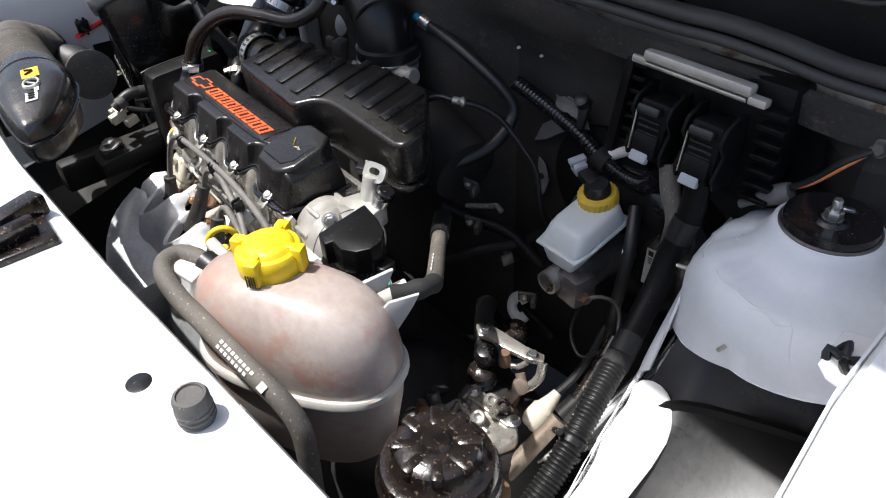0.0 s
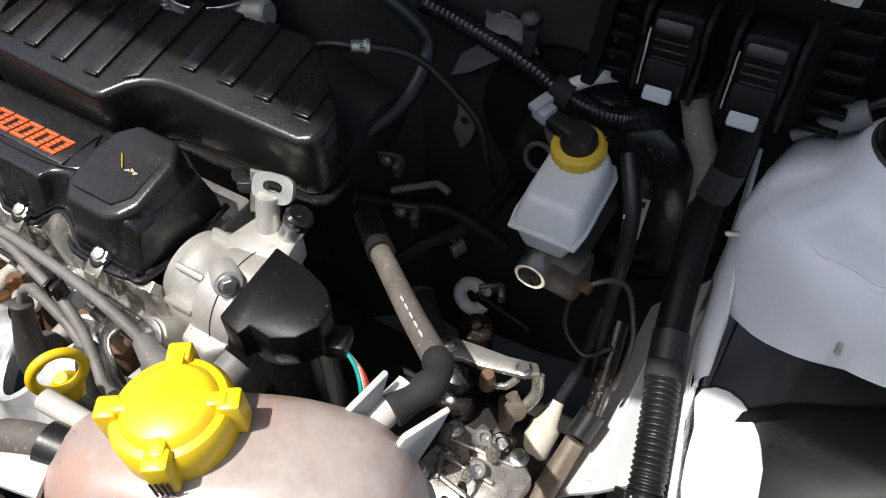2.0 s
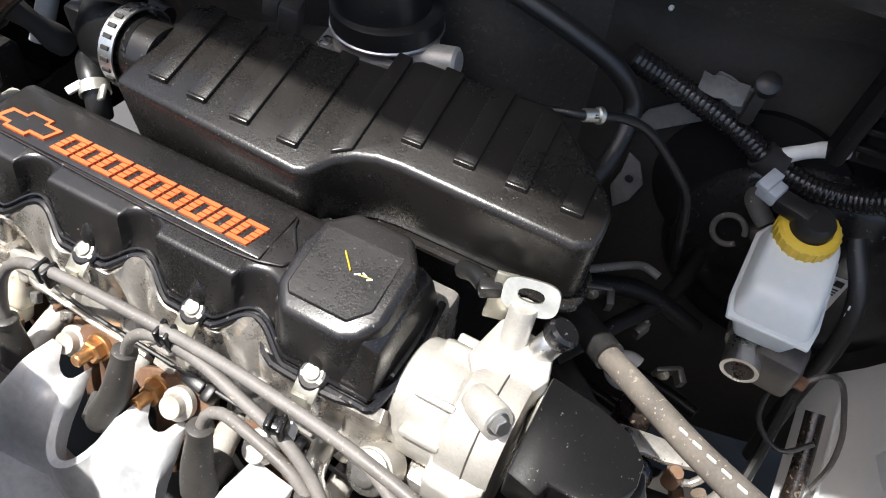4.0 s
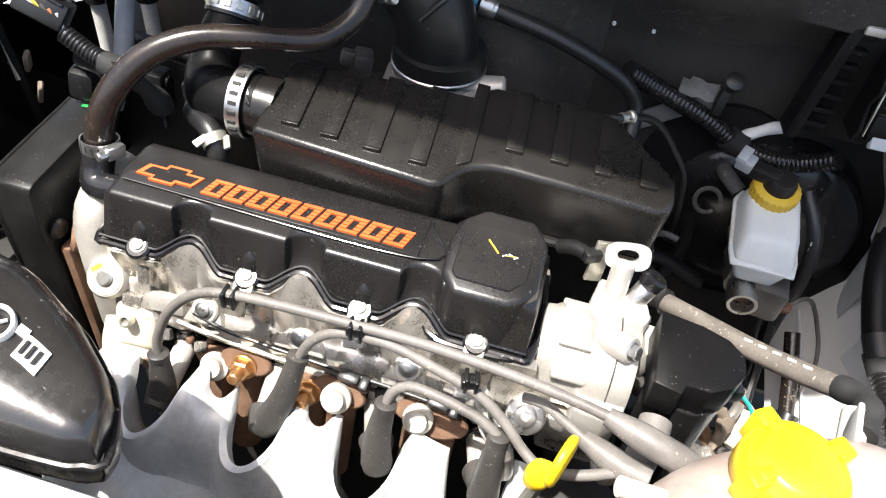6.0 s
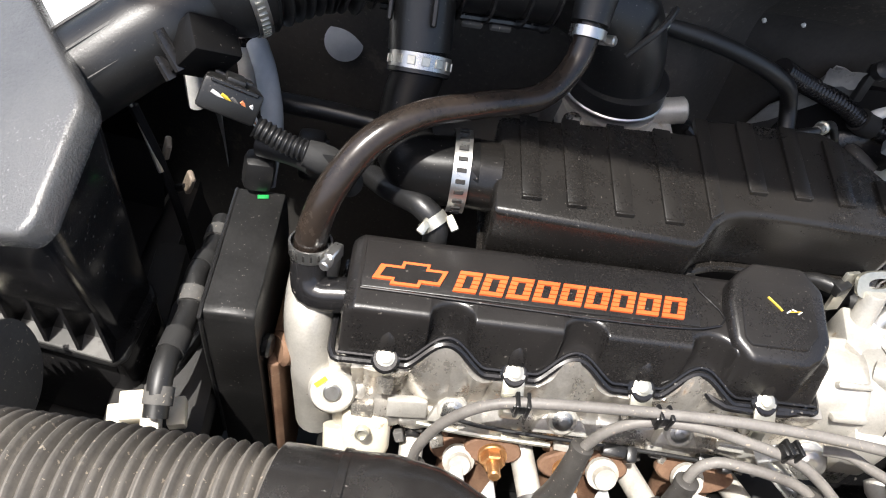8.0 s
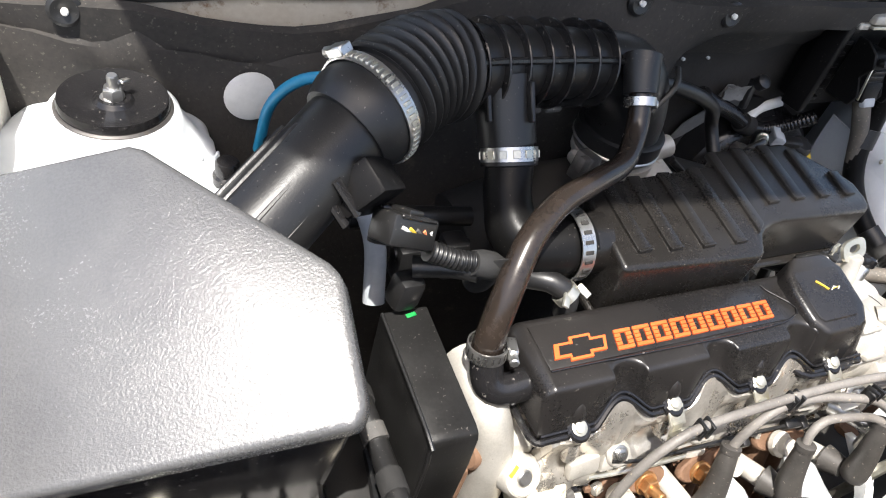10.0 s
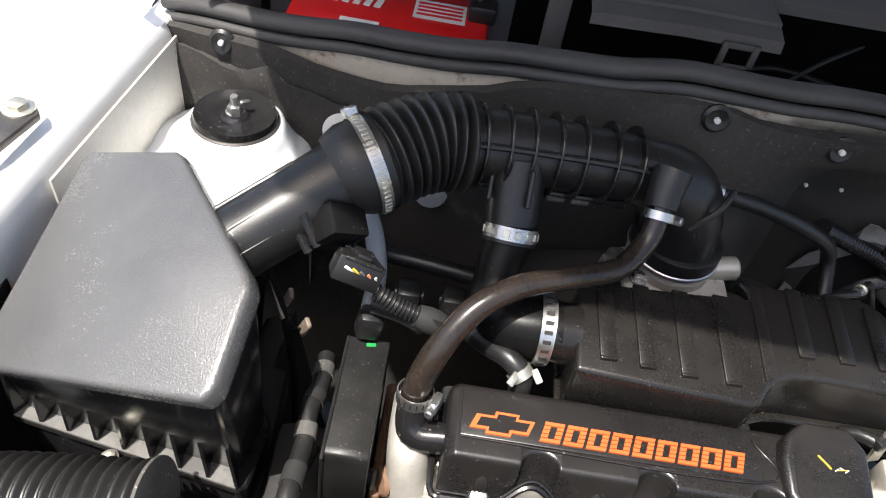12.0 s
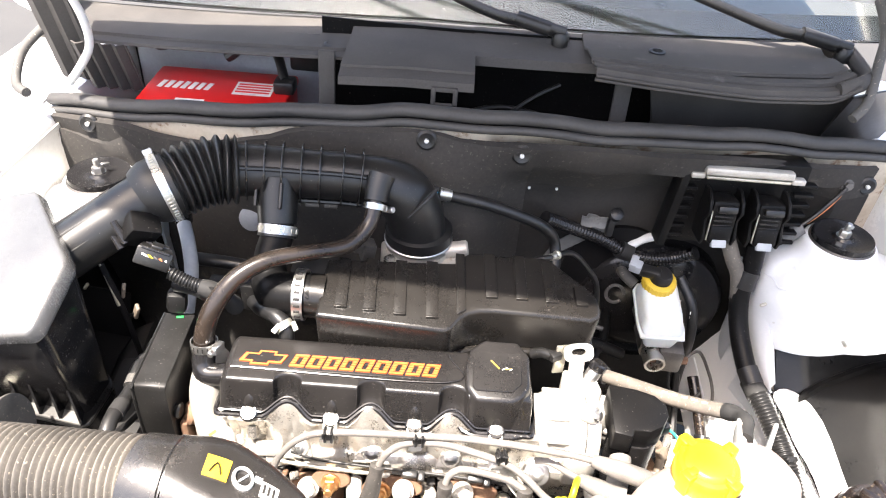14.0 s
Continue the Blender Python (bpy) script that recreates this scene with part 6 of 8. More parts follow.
# snorkel in front: corrugated hose and scoop
sn = thing("air_snorkel", (-0.20, -0.16, 0.80), "black intake snorkel with a corrugated hose and flat scoop", "air intake")
part("corrugated_hose", tube([(-0.56, -0.06, 0.74), (-0.46, -0.105, 0.79), (-0.38, -0.128, 0.820), (-0.30, -0.138, 0.834), (-0.164, -0.147, 0.843)], 0.0325, 36, ridge=0.0046, pitch=0.0063), DUSTH, sn, "dusty grey corrugated hose")
part("lower_hose", tube([(-0.57, -0.055, 0.70), (-0.47, -0.050, 0.738), (-0.356, -0.048, 0.759)], 0.030, 32, ridge=0.005, pitch=0.0094), RUBBER, sn, "second corrugated hose below the box")
part("hose_ring", lathe([(0.0355, 0), (0.0375, 0.0005), (0.0375, 0.003), (0.0355, 0.0035)], toward((-0.356, -0.048, 0.759), (1, 0.02, 0.18)), 36), OLDRUB, sn, "thin pale ring at the hose end")
SC = [(-0.172, -0.148, 0.842), (-0.157, -0.150, 0.842), (-0.142, -0.152, 0.840)]
part("collar", joined(tube(SC, lambda t: 0.0405 + 0.003 * t, 40), lathe([(0.0430, -0.003), (0.0450, -0.002), (0.0450, 0.0015), (0.0420, 0.003)], toward(SC[-1], (1, -0.08, 0)), 40, cap=False)), SCOOPP, sn)
part("groove_ring", lathe([(0.0395, -0.003), (0.0405, 0.0), (0.0395, 0.004)], toward((-0.1365, -0.1525, 0.840), (1, -0.08, 0)), 40), VOID, sn, "dark groove between hose collar and scoop")
part("collar_clip", joined(rbox((0.03, 0.008, 0.03), pose(-0.185, -0.196, 0.826, -10, 0, 0), 0.002), rbox((0.012, 0.012, 0.05), (-0.205, -0.197, 0.815), 0.002), rbox((0.012, 0.012, 0.05), (-0.165, -0.197, 0.815), 0.002)), BLACKP, sn)
def scoop_section(t):
    """Middle and half width and height of the scoop at a share of its length: straight in front, slanting away behind."""
    x = -0.139 + 0.122 * t
    back = float(np.interp(x, (-0.139, -0.118, -0.090, -0.061, -0.035, -0.024, -0.019, -0.017), (-0.1085, -0.110, -0.119, -0.134, -0.153, -0.166, -0.178, -0.190)))
    front = -0.1965 - 0.004 * math.sin(math.pi * min(1.0, t)) + 0.004 * max(0.0, t - 0.9) * 10
    return (x, (back + front) / 2, 0.841 - 0.008 * t, (back - front) / 2, float(np.interp(t, (0.0, 0.32, 0.67, 0.93, 0.98, 1.0), (0.0425, 0.0415, 0.034, 0.026, 0.022, 0.012))))


bm = bmesh.new()
rings = []
for i in range(37):
    t = i / 36
    cx, cy, cz, w, h = scoop_section(t)
    px = 0.95 - 0.40 * min(1.0, t * 3)
    rings.append([bm.verts.new((cx, cy + math.copysign(abs(math.cos(a)) ** px, math.cos(a)) * w, cz + math.copysign(abs(math.sin(a)) ** px, math.sin(a)) * h)) for a in [2 * math.pi * k / 48 for k in range(48)]])
for u, v in zip(rings, rings[1:]):
    for k in range(48):
        bm.faces.new((u[k], u[(k + 1) % 48], v[(k + 1) % 48], v[k]))
bm.faces.new(rings[0]); bm.faces.new(rings[-1][::-1])
scoop = part("scoop", bm, SCOOPP, sn, "glossy black moulded scoop", angle=60)
seam = []
for k in range(41):
    cx, cy, cz, w, h = scoop_section(1 - 0.92 * abs(k - 20) / 20)
    seam.append((cx + (0.003 if k == 20 else 0.0), cy + (0.0 if k == 20 else math.copysign(w * 1.01, 20 - k)), cz + 0.002))
part("scoop_seam", tube(seam, 0.0024, 8, 0.005), GLOSSB, scoop, "moulded rim round the scoop")
def on_scoop(u, v, lift=0.0):
    """u along the scoop, v across its top, both in metres."""
    t = (u + 0.139) / 0.122
    cx, cy, cz, w, h = scoop_section(t)
    px = 0.95 - 0.40 * min(1.0, t * 3)
    k = max(-0.95, min(0.95, v / w))
    return (u, cy + v, cz + h * (1 - abs(k) ** (2 / px)) ** (px / 2) + lift)
def sticker(u0, u1, v0, v1, skew=0.0):
    return sheet([[on_scoop(u0 + (u1 - u0) * i / 6 + skew * (j / 6), v0 + (v1 - v0) * j / 6, 0.0012) for i in range(7)] for j in range(7)], 0.0008)
part("yellow_label", sticker(-0.1115, -0.0915, -0.007, 0.012), LABELY, scoop, "yellow warning label with a dark mark")
part("label_mark", tube([on_scoop(-0.106, -0.003, 0.002), on_scoop(-0.1015, 0.006, 0.002), on_scoop(-0.097, -0.003, 0.002)], 0.0016, 6, squash=0.4), DARK, scoop)
part("label_ring", tube([on_scoop(-0.0800 + 0.0076 * math.cos(a), 0.0020 + 0.0084 * math.sin(a), 0.0016) for a in [2 * math.pi * k / 24 for k in range(25)]], 0.0026, 8, squash=0.5), PAPER, scoop, "white printed ring")
part("label_stroke", tube([on_scoop(-0.0825, -0.002, 0.0018), on_scoop(-0.0770, 0.006, 0.0018)], 0.0014, 6, squash=0.5), PAPER, scoop)
part("label_wedge", sticker(-0.0715, -0.0655, 0.004, 0.009), PAPER, scoop, "pale printed wedge")
part("white_label", sticker(-0.0655, -0.0515, -0.006, 0.007), PAPER, scoop, "pale pictogram label")
for k in range(3):
    part("label_bar", tube([on_scoop(-0.0625 + 0.0038 * k, -0.003, 0.0022), on_scoop(-0.0625 + 0.0038 * k, 0.004, 0.0022)], 0.0010, 6), DARK, scoop)
part("mount_foot", joined(rbox((0.03, 0.02, 0.05), (-0.03, -0.215, 0.775), 0.004), rbox((0.02, 0.03, 0.03), (-0.06, -0.22, 0.78), 0.004)), CREAM, sn, "pale mounting foot")
part("washer_neck", joined(tube([(-0.40, -0.14, 0.72), (-0.37, -0.17, 0.745)], 0.022, 20), lathe([(0.026, 0), (0.028, 0.006), (0.024, 0.012)], toward((-0.37, -0.17, 0.745), (0.5, -0.5, 0.5)), 24)), BLACKP, sn)

# hoses and pipes round the intake side
def pipe(name, pts, r, material, label, category, group="", **kw):
    return solo(name, tube(pts, r, kw.pop("seg", 14), **kw), material, label, category, group)
pipe("blue_hose", [(-0.295, 0.30, 0.79), (-0.290, 0.285, 0.845), (-0.272, 0.265, 0.880), (-0.245, 0.250, 0.890)], 0.0045, BLUE, "thin bright blue vacuum hose", "hose")
pipe("coolant_stub", [(-0.155, 0.140, 0.785), (-0.138, 0.113, 0.800), (-0.117, 0.095, 0.808), (-0.105, 0.086, 0.800), (-0.104, 0.082, 0.782)], 0.0088, RUBBER, "short black rubber coolant hose", "hose")
cs = thing("spring_clip", (-0.108, 0.086, 0.797), "bent zinc spring clip on a hose", "hose clip")
part("clip_band", band((-0.1065, 0.0865, 0.8015), (0.6, -0.5, -0.5), 0.0094, 0.008, 0.0012, screw=False), ZINC, cs)
part("clip_ear", rbox((0.006, 0.012, 0.003), pose(-0.094, 0.083, 0.806, 20, -30, 20), 0.001), ZINC, cs)
part("clip_ear", rbox((0.006, 0.012, 0.003), pose(-0.113, 0.077, 0.806, 20, 30, -20), 0.001), ZINC, cs)
for x, y in ((-0.327, 0.262), (-0.285, 0.285)):
    wc = thing("washer_outlet", (x, y, 0.77), "black capped nozzle beside the tower", "nozzle", "nozzles")
    part("cap", lathe([(0.009, 0), (0.0115, 0.001), (0.0115, 0.010), (0.0095, 0.012), (0.0095, 0.022), (0.008, 0.024)], (x, y, 0.786), 18), GLOSSB, wc)
    part("neck", lathe([(0.008, -0.06), (0.008, 0.0)], (x, y, 0.786), 14), PAPER, wc)
pipe("grey_coolant_hose", [(-0.255, 0.215, 0.835), (-0.243, 0.19, 0.825), (-0.235, 0.165, 0.80), (-0.238, 0.14, 0.76)], 0.0085, GREY, "pale grey rubber hose", "hose")
pipe("cross_pipe", [(-0.245, 0.20, 0.795), (-0.20, 0.196, 0.795), (-0.14, 0.192, 0.79)], 0.0085, RUBBER, "black pipe behind the timing cover", "pipe")
for x in (-0.205, -0.165):
    solo("pipe_bracket", joined(rbox((0.022, 0.022, 0.040), (x, 0.165, 0.775), 0.005), lathe([(0.006, 0), (0.006, 0.026)], toward((x - 0.013, 0.165, 0.785), (1, 0, 0)), 12)), RUBBER, "black moulded pipe bracket", "bracket", "pipe brackets")
tl = thing("taped_loom", (-0.268, 0.05, 0.74), "black taped wiring loom beside the timing cover", "wiring")
TL = [(-0.268, -0.050, 0.735), (-0.269, -0.021, 0.749), (-0.267, 0.025, 0.743), (-0.269, 0.056, 0.747), (-0.266, 0.087, 0.740), (-0.268, 0.121, 0.733)]
part("sleeve", tube(TL, 0.0080, 14), RUBBER, tl)
for k in range(5):
    a, b = Vector(TL[k]), Vector(TL[k + 1])
    part("tape_wrap", tube([a.lerp(b, 0.25), a.lerp(b, 0.62)], 0.0094, 14), TAPE if k % 2 else OLDRUB, tl)
solo("engine_mount_arm", joined(rbox((0.05, 0.18, 0.03), pose(-0.275, -0.01, 0.665, 10, 0, 0), 0.01), rbox((0.03, 0.03, 0.025), (-0.272, -0.075, 0.665), 0.006)), DARK, "oily cast engine mount arm", "bracket")
solo("mount_bolt", hex_bolt((-0.275, -0.072, 0.678), (0, -0.2, 1), 0.010, 0.010, 1.6), STEEL, "bright bolt on the engine mount", "bolt")
solo("lower_rail", joined(rbox((0.03, 0.30, 0.05), pose(-0.315, 0.0, 0.64, 0, 0, 4), 0.008)), DARK, "grimy chassis rail below the filter box", "rail")
wcn = thing("wire_connector", (-0.288, -0.038, 0.73), "cream plastic wire connectors between box and engine", "connector")
for dx, dy, dz, sz in ((0.0, 0.0, 0.0, (0.016, 0.020, 0.012)), (0.014, -0.010, -0.004, (0.012, 0.024, 0.014)), (-0.010, -0.006, -0.006, (0.010, 0.016, 0.014)), (0.026, 0.004, -0.010, (0.012, 0.020, 0.012))):
    part("plug", rbox(sz, pose(-0.288 + dx, -0.038 + dy, 0.722 + dz, 10, 0, 12), 0.0015), CREAM, wcn)
part("lead", tube([(-0.285, -0.03, 0.722), (-0.272, 0.0, 0.712), (-0.262, 0.05, 0.70)], 0.004, 8), RUBBER, wcn)


# ---- coolant tank side ----
tank = thing("coolant_tank", (0.355, -0.072, 0.62), "translucent pinkish-brown coolant expansion tank with a yellow cap", "coolant tank")
AX = 28.0
TM = pose(0.353, -0.089, 0.0, 0, 0, AX)
def tank_ring(z, L0, L1, w, p=2.6, seg=48):
    out = []
    for k in range(seg):
        a = 2 * math.pi * k / seg
        c, s = math.cos(a), math.sin(a)
        l = L1 if c > 0 else L0
        out.append(TM @ Vector((math.copysign(abs(c) ** (2 / p), c) * l, math.copysign(abs(s) ** (2 / p), s) * w, z)))
    return out
def tank_body(levels):
    bm = bmesh.new()
    rs = [[bm.verts.new(p) for p in tank_ring(*lv)] for lv in levels]
    for u, v in zip(rs, rs[1:]):
        for k in range(48):
            bm.faces.new((u[k], u[(k + 1) % 48], v[(k + 1) % 48], v[k]))
    bm.faces.new(rs[0][::-1]); bm.faces.new(rs[-1])
    return bm
part("upper_shell", tank_body([(0.742, 0.092, 0.098, 0.050), (0.760, 0.093, 0.098, 0.0505), (0.780, 0.092, 0.095, 0.049), (0.798, 0.089, 0.089, 0.045), (0.811, 0.083, 0.078, 0.039), (0.819, 0.076, 0.062, 0.032), (0.824, 0.066, 0.042, 0.025), (0.826, 0.050, 0.02, 0.018)]), TANKP, tank, angle=70)
part("seam", tank_body([(0.734, 0.095, 0.101, 0.053), (0.735, 0.097, 0.1025, 0.0545), (0.741, 0.097, 0.1025, 0.0545), (0.743, 0.095, 0.101, 0.053)]), TANKLO, tank, "pale welded seam")
part("lower_shell", tank_body([(0.640, 0.075, 0.075, 0.040), (0.650, 0.082, 0.084, 0.044), (0.70, 0.091, 0.094, 0.049), (0.735, 0.092, 0.098, 0.050)]), TANKP, tank, angle=70)
part("filler_neck", lathe([(0.026, 0.0), (0.024, 0.012)], (0.332, -0.088, 0.816), 28), TANKLO, tank)
CX, CY = 0.3325, -0.0875
cap = part("cap", lathe([(0.0270, 0.0), (0.0285, 0.002), (0.0285, 0.017), (0.0262, 0.0205), (0.0225, 0.0215), (0.0205, 0.0245), (0.018, 0.026), (0.0, 0.0262)], (CX, CY, 0.824), 40), YELLOW, tank, "bright yellow screw cap with grip lugs")
for k in range(4):
    a = 35 + 90 * k
    part("grip_lug", rbox((0.011, 0.012, 0.023), Matrix.Translation((CX, CY, 0.8375)) @ pose(0, 0, 0, 0, 0, a) @ pose(0.0275, 0, 0), 0.002, 2), YELLOW, cap)
    part("grip_arm", rbox((0.016, 0.008, 0.008), Matrix.Translation((CX, CY, 0.846)) @ pose(0, 0, 0, 0, 0, a) @ pose(0.019, 0, 0), 0.002, 2), YELLOW, cap)
part("label_bars", joined(*[rbox((0.0008, 0.0012, 0.012), Matrix.Translation((CX, CY, 0.833)) @ pose(0, 0, 0, 0, 0, -55) @ pose(0.0340, -0.004 + 0.0024 * k, 0), 0.0002, 1) for k in range(4)]), DARK, cap)
part("left_tab", prism([(-0.125, -0.010), (-0.080, -0.022), (-0.080, 0.006), (-0.118, 0.004)], 0.808, 0.813, 0.002, m=TM), TANKLO, tank, "pale plastic mounting tab")
def blade(pts, thick):
    """A flat upright blade through the given points."""
    P = [Vector(p) for p in pts]
    n = (P[1] - P[0]).cross(P[2] - P[0]).normalized() * (thick / 2)
    bm = bmesh.new()
    a, b = [bm.verts.new(p - n) for p in P], [bm.verts.new(p + n) for p in P]
    bm.faces.new(a[::-1])
    bm.faces.new(b)
    for k in range(len(P)):
        bm.faces.new((a[k], a[(k + 1) % len(P)], b[(k + 1) % len(P)], b[k]))
    bmesh.ops.recalc_face_normals(bm, faces=bm.faces)
    return bevelled(bm, thick * 0.3, 2)
for pts in (((0.384, -0.052, 0.800), (0.387, -0.036, 0.8095), (0.3925, -0.006, 0.8125), (0.3915, -0.012, 0.800), (0.389, -0.028, 0.775), (0.386, -0.045, 0.772)),
            ((0.412, -0.044, 0.790), (0.418, -0.030, 0.8055), (0.431, -0.007, 0.8105), (0.428, -0.012, 0.798), (0.419, -0.028, 0.768), (0.414, -0.040, 0.765))):
    part("fin_tab", blade(pts, 0.0042), FINP, tank, "frosted plastic mounting fin")
part("fin_web", rbox((0.030, 0.012, 0.004), pose(0.402, -0.030, 0.778, 20, 0, 25), 0.001), FINP, tank)
part("rear_nozzle", tube([TM @ Vector((0.060, 0.030, 0.786)), TM @ Vector((0.084, 0.058, 0.791))], 0.0085, 14), TANKLO, tank)
part("left_nozzle", tube([TM @ Vector((-0.075, 0.020, 0.806)), TM @ Vector((-0.100, 0.030, 0.812))], 0.006, 14), TANKLO, tank)

moved(tank, (-0.0138, 0.0060, -0.0165), 1.035)

heat = thing("heater_hose", (0.28, 0.13, 0.70), "dusty brown-grey coolant hose to the expansion tank", "hose")
part("hose_body", tube([(0.268, 0.138, 0.710), (0.275, 0.132, 0.713), (0.31, 0.103, 0.728), (0.343, 0.076, 0.742), (0.370, 0.054, 0.757), (0.388, 0.039, 0.769)], 0.0086, 18, 0.006), HEATER, heat)
part("black_section", tube([(0.235, 0.168, 0.700), (0.255, 0.150, 0.706), (0.278, 0.130, 0.7145)], 0.0112, 16, 0.005), RUBBER, heat, "black rubber joint")
part("tape_wrap", tube([(0.386, 0.041, 0.7675), (0.394, 0.031, 0.775), (0.397, 0.019, 0.780), (0.394, 0.006, 0.782), (0.388, -0.008, 0.782)], lambda t: 0.0090 + 0.0008 * math.sin(14 * t), 16, 0.003), TAPE, heat, "black cloth tape at the hose end")
part("print_bars", joined(*[rbox((0.007, 0.0012, 0.0022), pose(0.333 + 0.0085 * k, 0.0805 - 0.0070 * k, 0.7475 + 0.0046 * k, 0, -25, -38), 0.0003, 1) for k in range(5)]), PAPER, heat, "faint white printed marks")

fh = thing("overflow_hose", (0.30, -0.17, 0.78), "dusty grey rubber hose curving round the expansion tank", "hose")
FH = [(0.283, -0.124, 0.813), (0.262, -0.130, 0.817), (0.245, -0.140, 0.818), (0.247, -0.156, 0.819), (0.266, -0.164, 0.817), (0.296, -0.164, 0.812), (0.331, -0.160, 0.808), (0.368, -0.1555, 0.802), (0.402, -0.150, 0.794), (0.429, -0.144, 0.783), (0.443, -0.141, 0.765), (0.447, -0.142, 0.735), (0.446, -0.145, 0.68)]
part("hose_body", tube(FH, 0.0088, 18, 0.005), DUSTH, fh)
part("black_joint", tube([(0.292, -0.122, 0.811), (0.268, -0.1275, 0.8165)], 0.0112, 16), RUBBER, fh)
def along(p, q, k, lift):
    return Vector(p).lerp(Vector(q), k) + Vector(lift)
for r in range(2):
    for k in range(9 - r):
        part("print_bar", rbox((0.0034, 0.0028, 0.0010), Matrix.Translation(along((0.366, -0.1588, 0.8112), (0.408, -0.1528, 0.8012), k / 9, (0.0, -0.0040 * r, -0.0026 * r))) @ pose(0, 0, 0, 22 + 22 * r, 13, 8), 0.0002, 1), PAPER, fh, "white printed mark")
part("print_block", rbox((0.007, 0.007, 0.001), Matrix.Translation((0.417, -0.1531, 0.7974)) @ pose(0, 0, 0, 25, 16, 8), 0.0002, 1), PAPER, fh, "white printed square")
moved(fh, (-0.0125, 0.0060, -0.0165), 1.03)
solo("support_bracket", joined(rbox((0.16, 0.006, 0.012), pose(0.36, -0.178, 0.735, 0, 12, 14), 0.002), rbox((0.02, 0.02, 0.02), (0.30, -0.19, 0.745), 0.004)), BLACKP, "black strip bracket in front of the tank", "bracket")

# rubber stop on the front panel
SX, SY = 0.478, -0.208
stop = thing("bonnet_stop", (SX, SY, 0.861), "black screw-in rubber bonnet stop on the white panel", "rubber stop")
part("rubber", lathe([(0.0105, 0), (0.0113, 0.002), (0.0113, 0.020), (0.0100, 0.0225), (0.0082, 0.023), (0.0077, 0.0215), (0.0, 0.0217)], (SX, SY, 0.861), 28), OLDRUB, stop)
for k in range(3):
    part("thread", lathe([(0.0112, 0), (0.0120, 0.0008), (0.0112, 0.0016)], (SX, SY, 0.8635 + 0.0042 * k), 28, cap=False), OLDRUB, stop)

# power steering reservoir
ps = thing("steering_reservoir", (0.528, -0.068, 0.62), "oily black round power steering reservoir with a ribbed cap", "fluid reservoir")
part("body", lathe([(0.040, 0.0), (0.046, 0.01), (0.047, 0.10), (0.0495, 0.105), (0.0495, 0.116), (0.046, 0.120)], (0.528, -0.068, 0.615), 40), GREASE, ps)
pc = part("cap", lathe([(0.0460, 0), (0.047, 0.004), (0.044, 0.012), (0.038, 0.014), (0.034, 0.020), (0.032, 0.030), (0.028, 0.033), (0.012, 0.034), (0.010, 0.037), (0.0, 0.0375)], (0.528, -0.068, 0.7335), 40), GREASE, ps, "greasy ribbed black cap")
for k in range(8):
    part("cap_rib", rbox((0.020, 0.010, 0.014), Matrix.Translation((0.528, -0.068, 0.761)) @ pose(0, 0, 0, 0, 0, 45 * k + 8) @ pose(0.0245, 0, 0), 0.003, 2), GREASE, pc)

# brake fluid reservoir and master cylinder
bra = thing("brake_reservoir", (0.372, 0.25, 0.62), "milky white brake fluid reservoir with a yellow ring cap", "brake reservoir")
def bz(x, y):
    return 0.704 + 0.20 * (y - 0.225)
bo = [(0.3425, 0.2195), (0.4000, 0.2195), (0.4030, 0.237), (0.4020, 0.296), (0.395, 0.308), (0.349, 0.308), (0.3415, 0.296), (0.3400, 0.237)]
part("tank_upper", prism(bo, lambda x, y: (x, y, bz(x, y) - 0.016), lambda x, y: (0.372 + (x - 0.372) * 0.80, 0.270 + (y - 0.270) * 0.74, bz(x, y) + 0.010), 0.006, 3), RESERV, bra)
part("rim", prism([(0.372 + (x - 0.372) * 1.05, 0.262 + (y - 0.262) * 1.05) for x, y in bo], lambda x, y: (x, y, bz(x, y) - 0.018), lambda x, y: (x, y, bz(x, y) - 0.0145), 0.001, 1), RESERV, bra)
part("tank_lower", prism(bo, lambda x, y: (0.372 + (x - 0.372) * 0.62, 0.255 + (y - 0.262) * 0.7, bz(x, y) - 0.042), lambda x, y: (0.372 + (x - 0.372) * 0.96, 0.262 + (y - 0.262) * 0.96, bz(x, y) - 0.017), 0.005, 3), RESERV, bra)
cm = toward((0.369, 0.288, 0.7225), (0.0, -0.22, 1))
rc = part("ring_cap", lathe([(0.0205, 0), (0.0225, 0.001), (0.0225, 0.014), (0.0205, 0.0165), (0.016, 0.017), (0.0155, 0.015), (0.0, 0.015)], cm, 36), YELLOW2, bra, "ribbed yellow cap ring")
for k in range(24):
    part("ring_rib", rbox((0.0014, 0.0022, 0.013), cm @ pose(0, 0, 0.0075, 0, 0, 15 * k) @ pose(0.0226, 0, 0), 0.0004, 1), YELLOW2, rc)
part("sensor_cap", joined(lathe([(0.0150, 0.014), (0.0150, 0.024), (0.0120, 0.029), (0.0, 0.030)], cm, 24), rbox((0.030, 0.016, 0.014), cm @ pose(-0.016, 0.004, 0.024, 0, -8, -20), 0.004)), RUBBER, bra, "black level sensor cap")
part("sensor_plug", joined(rbox((0.016, 0.016, 0.013), cm @ pose(-0.036, 0.010, 0.027, 0, 0, -22), 0.002), rbox((0.010, 0.020, 0.006), cm @ pose(-0.040, 0.012, 0.034, 0, 0, -22), 0.001)), GREY, bra, "pale grey plug")
moved(bra, (0.0, 0.003, 0.011))
mas = thing("master_cylinder", (0.38, 0.25, 0.60), "cast brake master cylinder below the reservoir", "master cylinder")
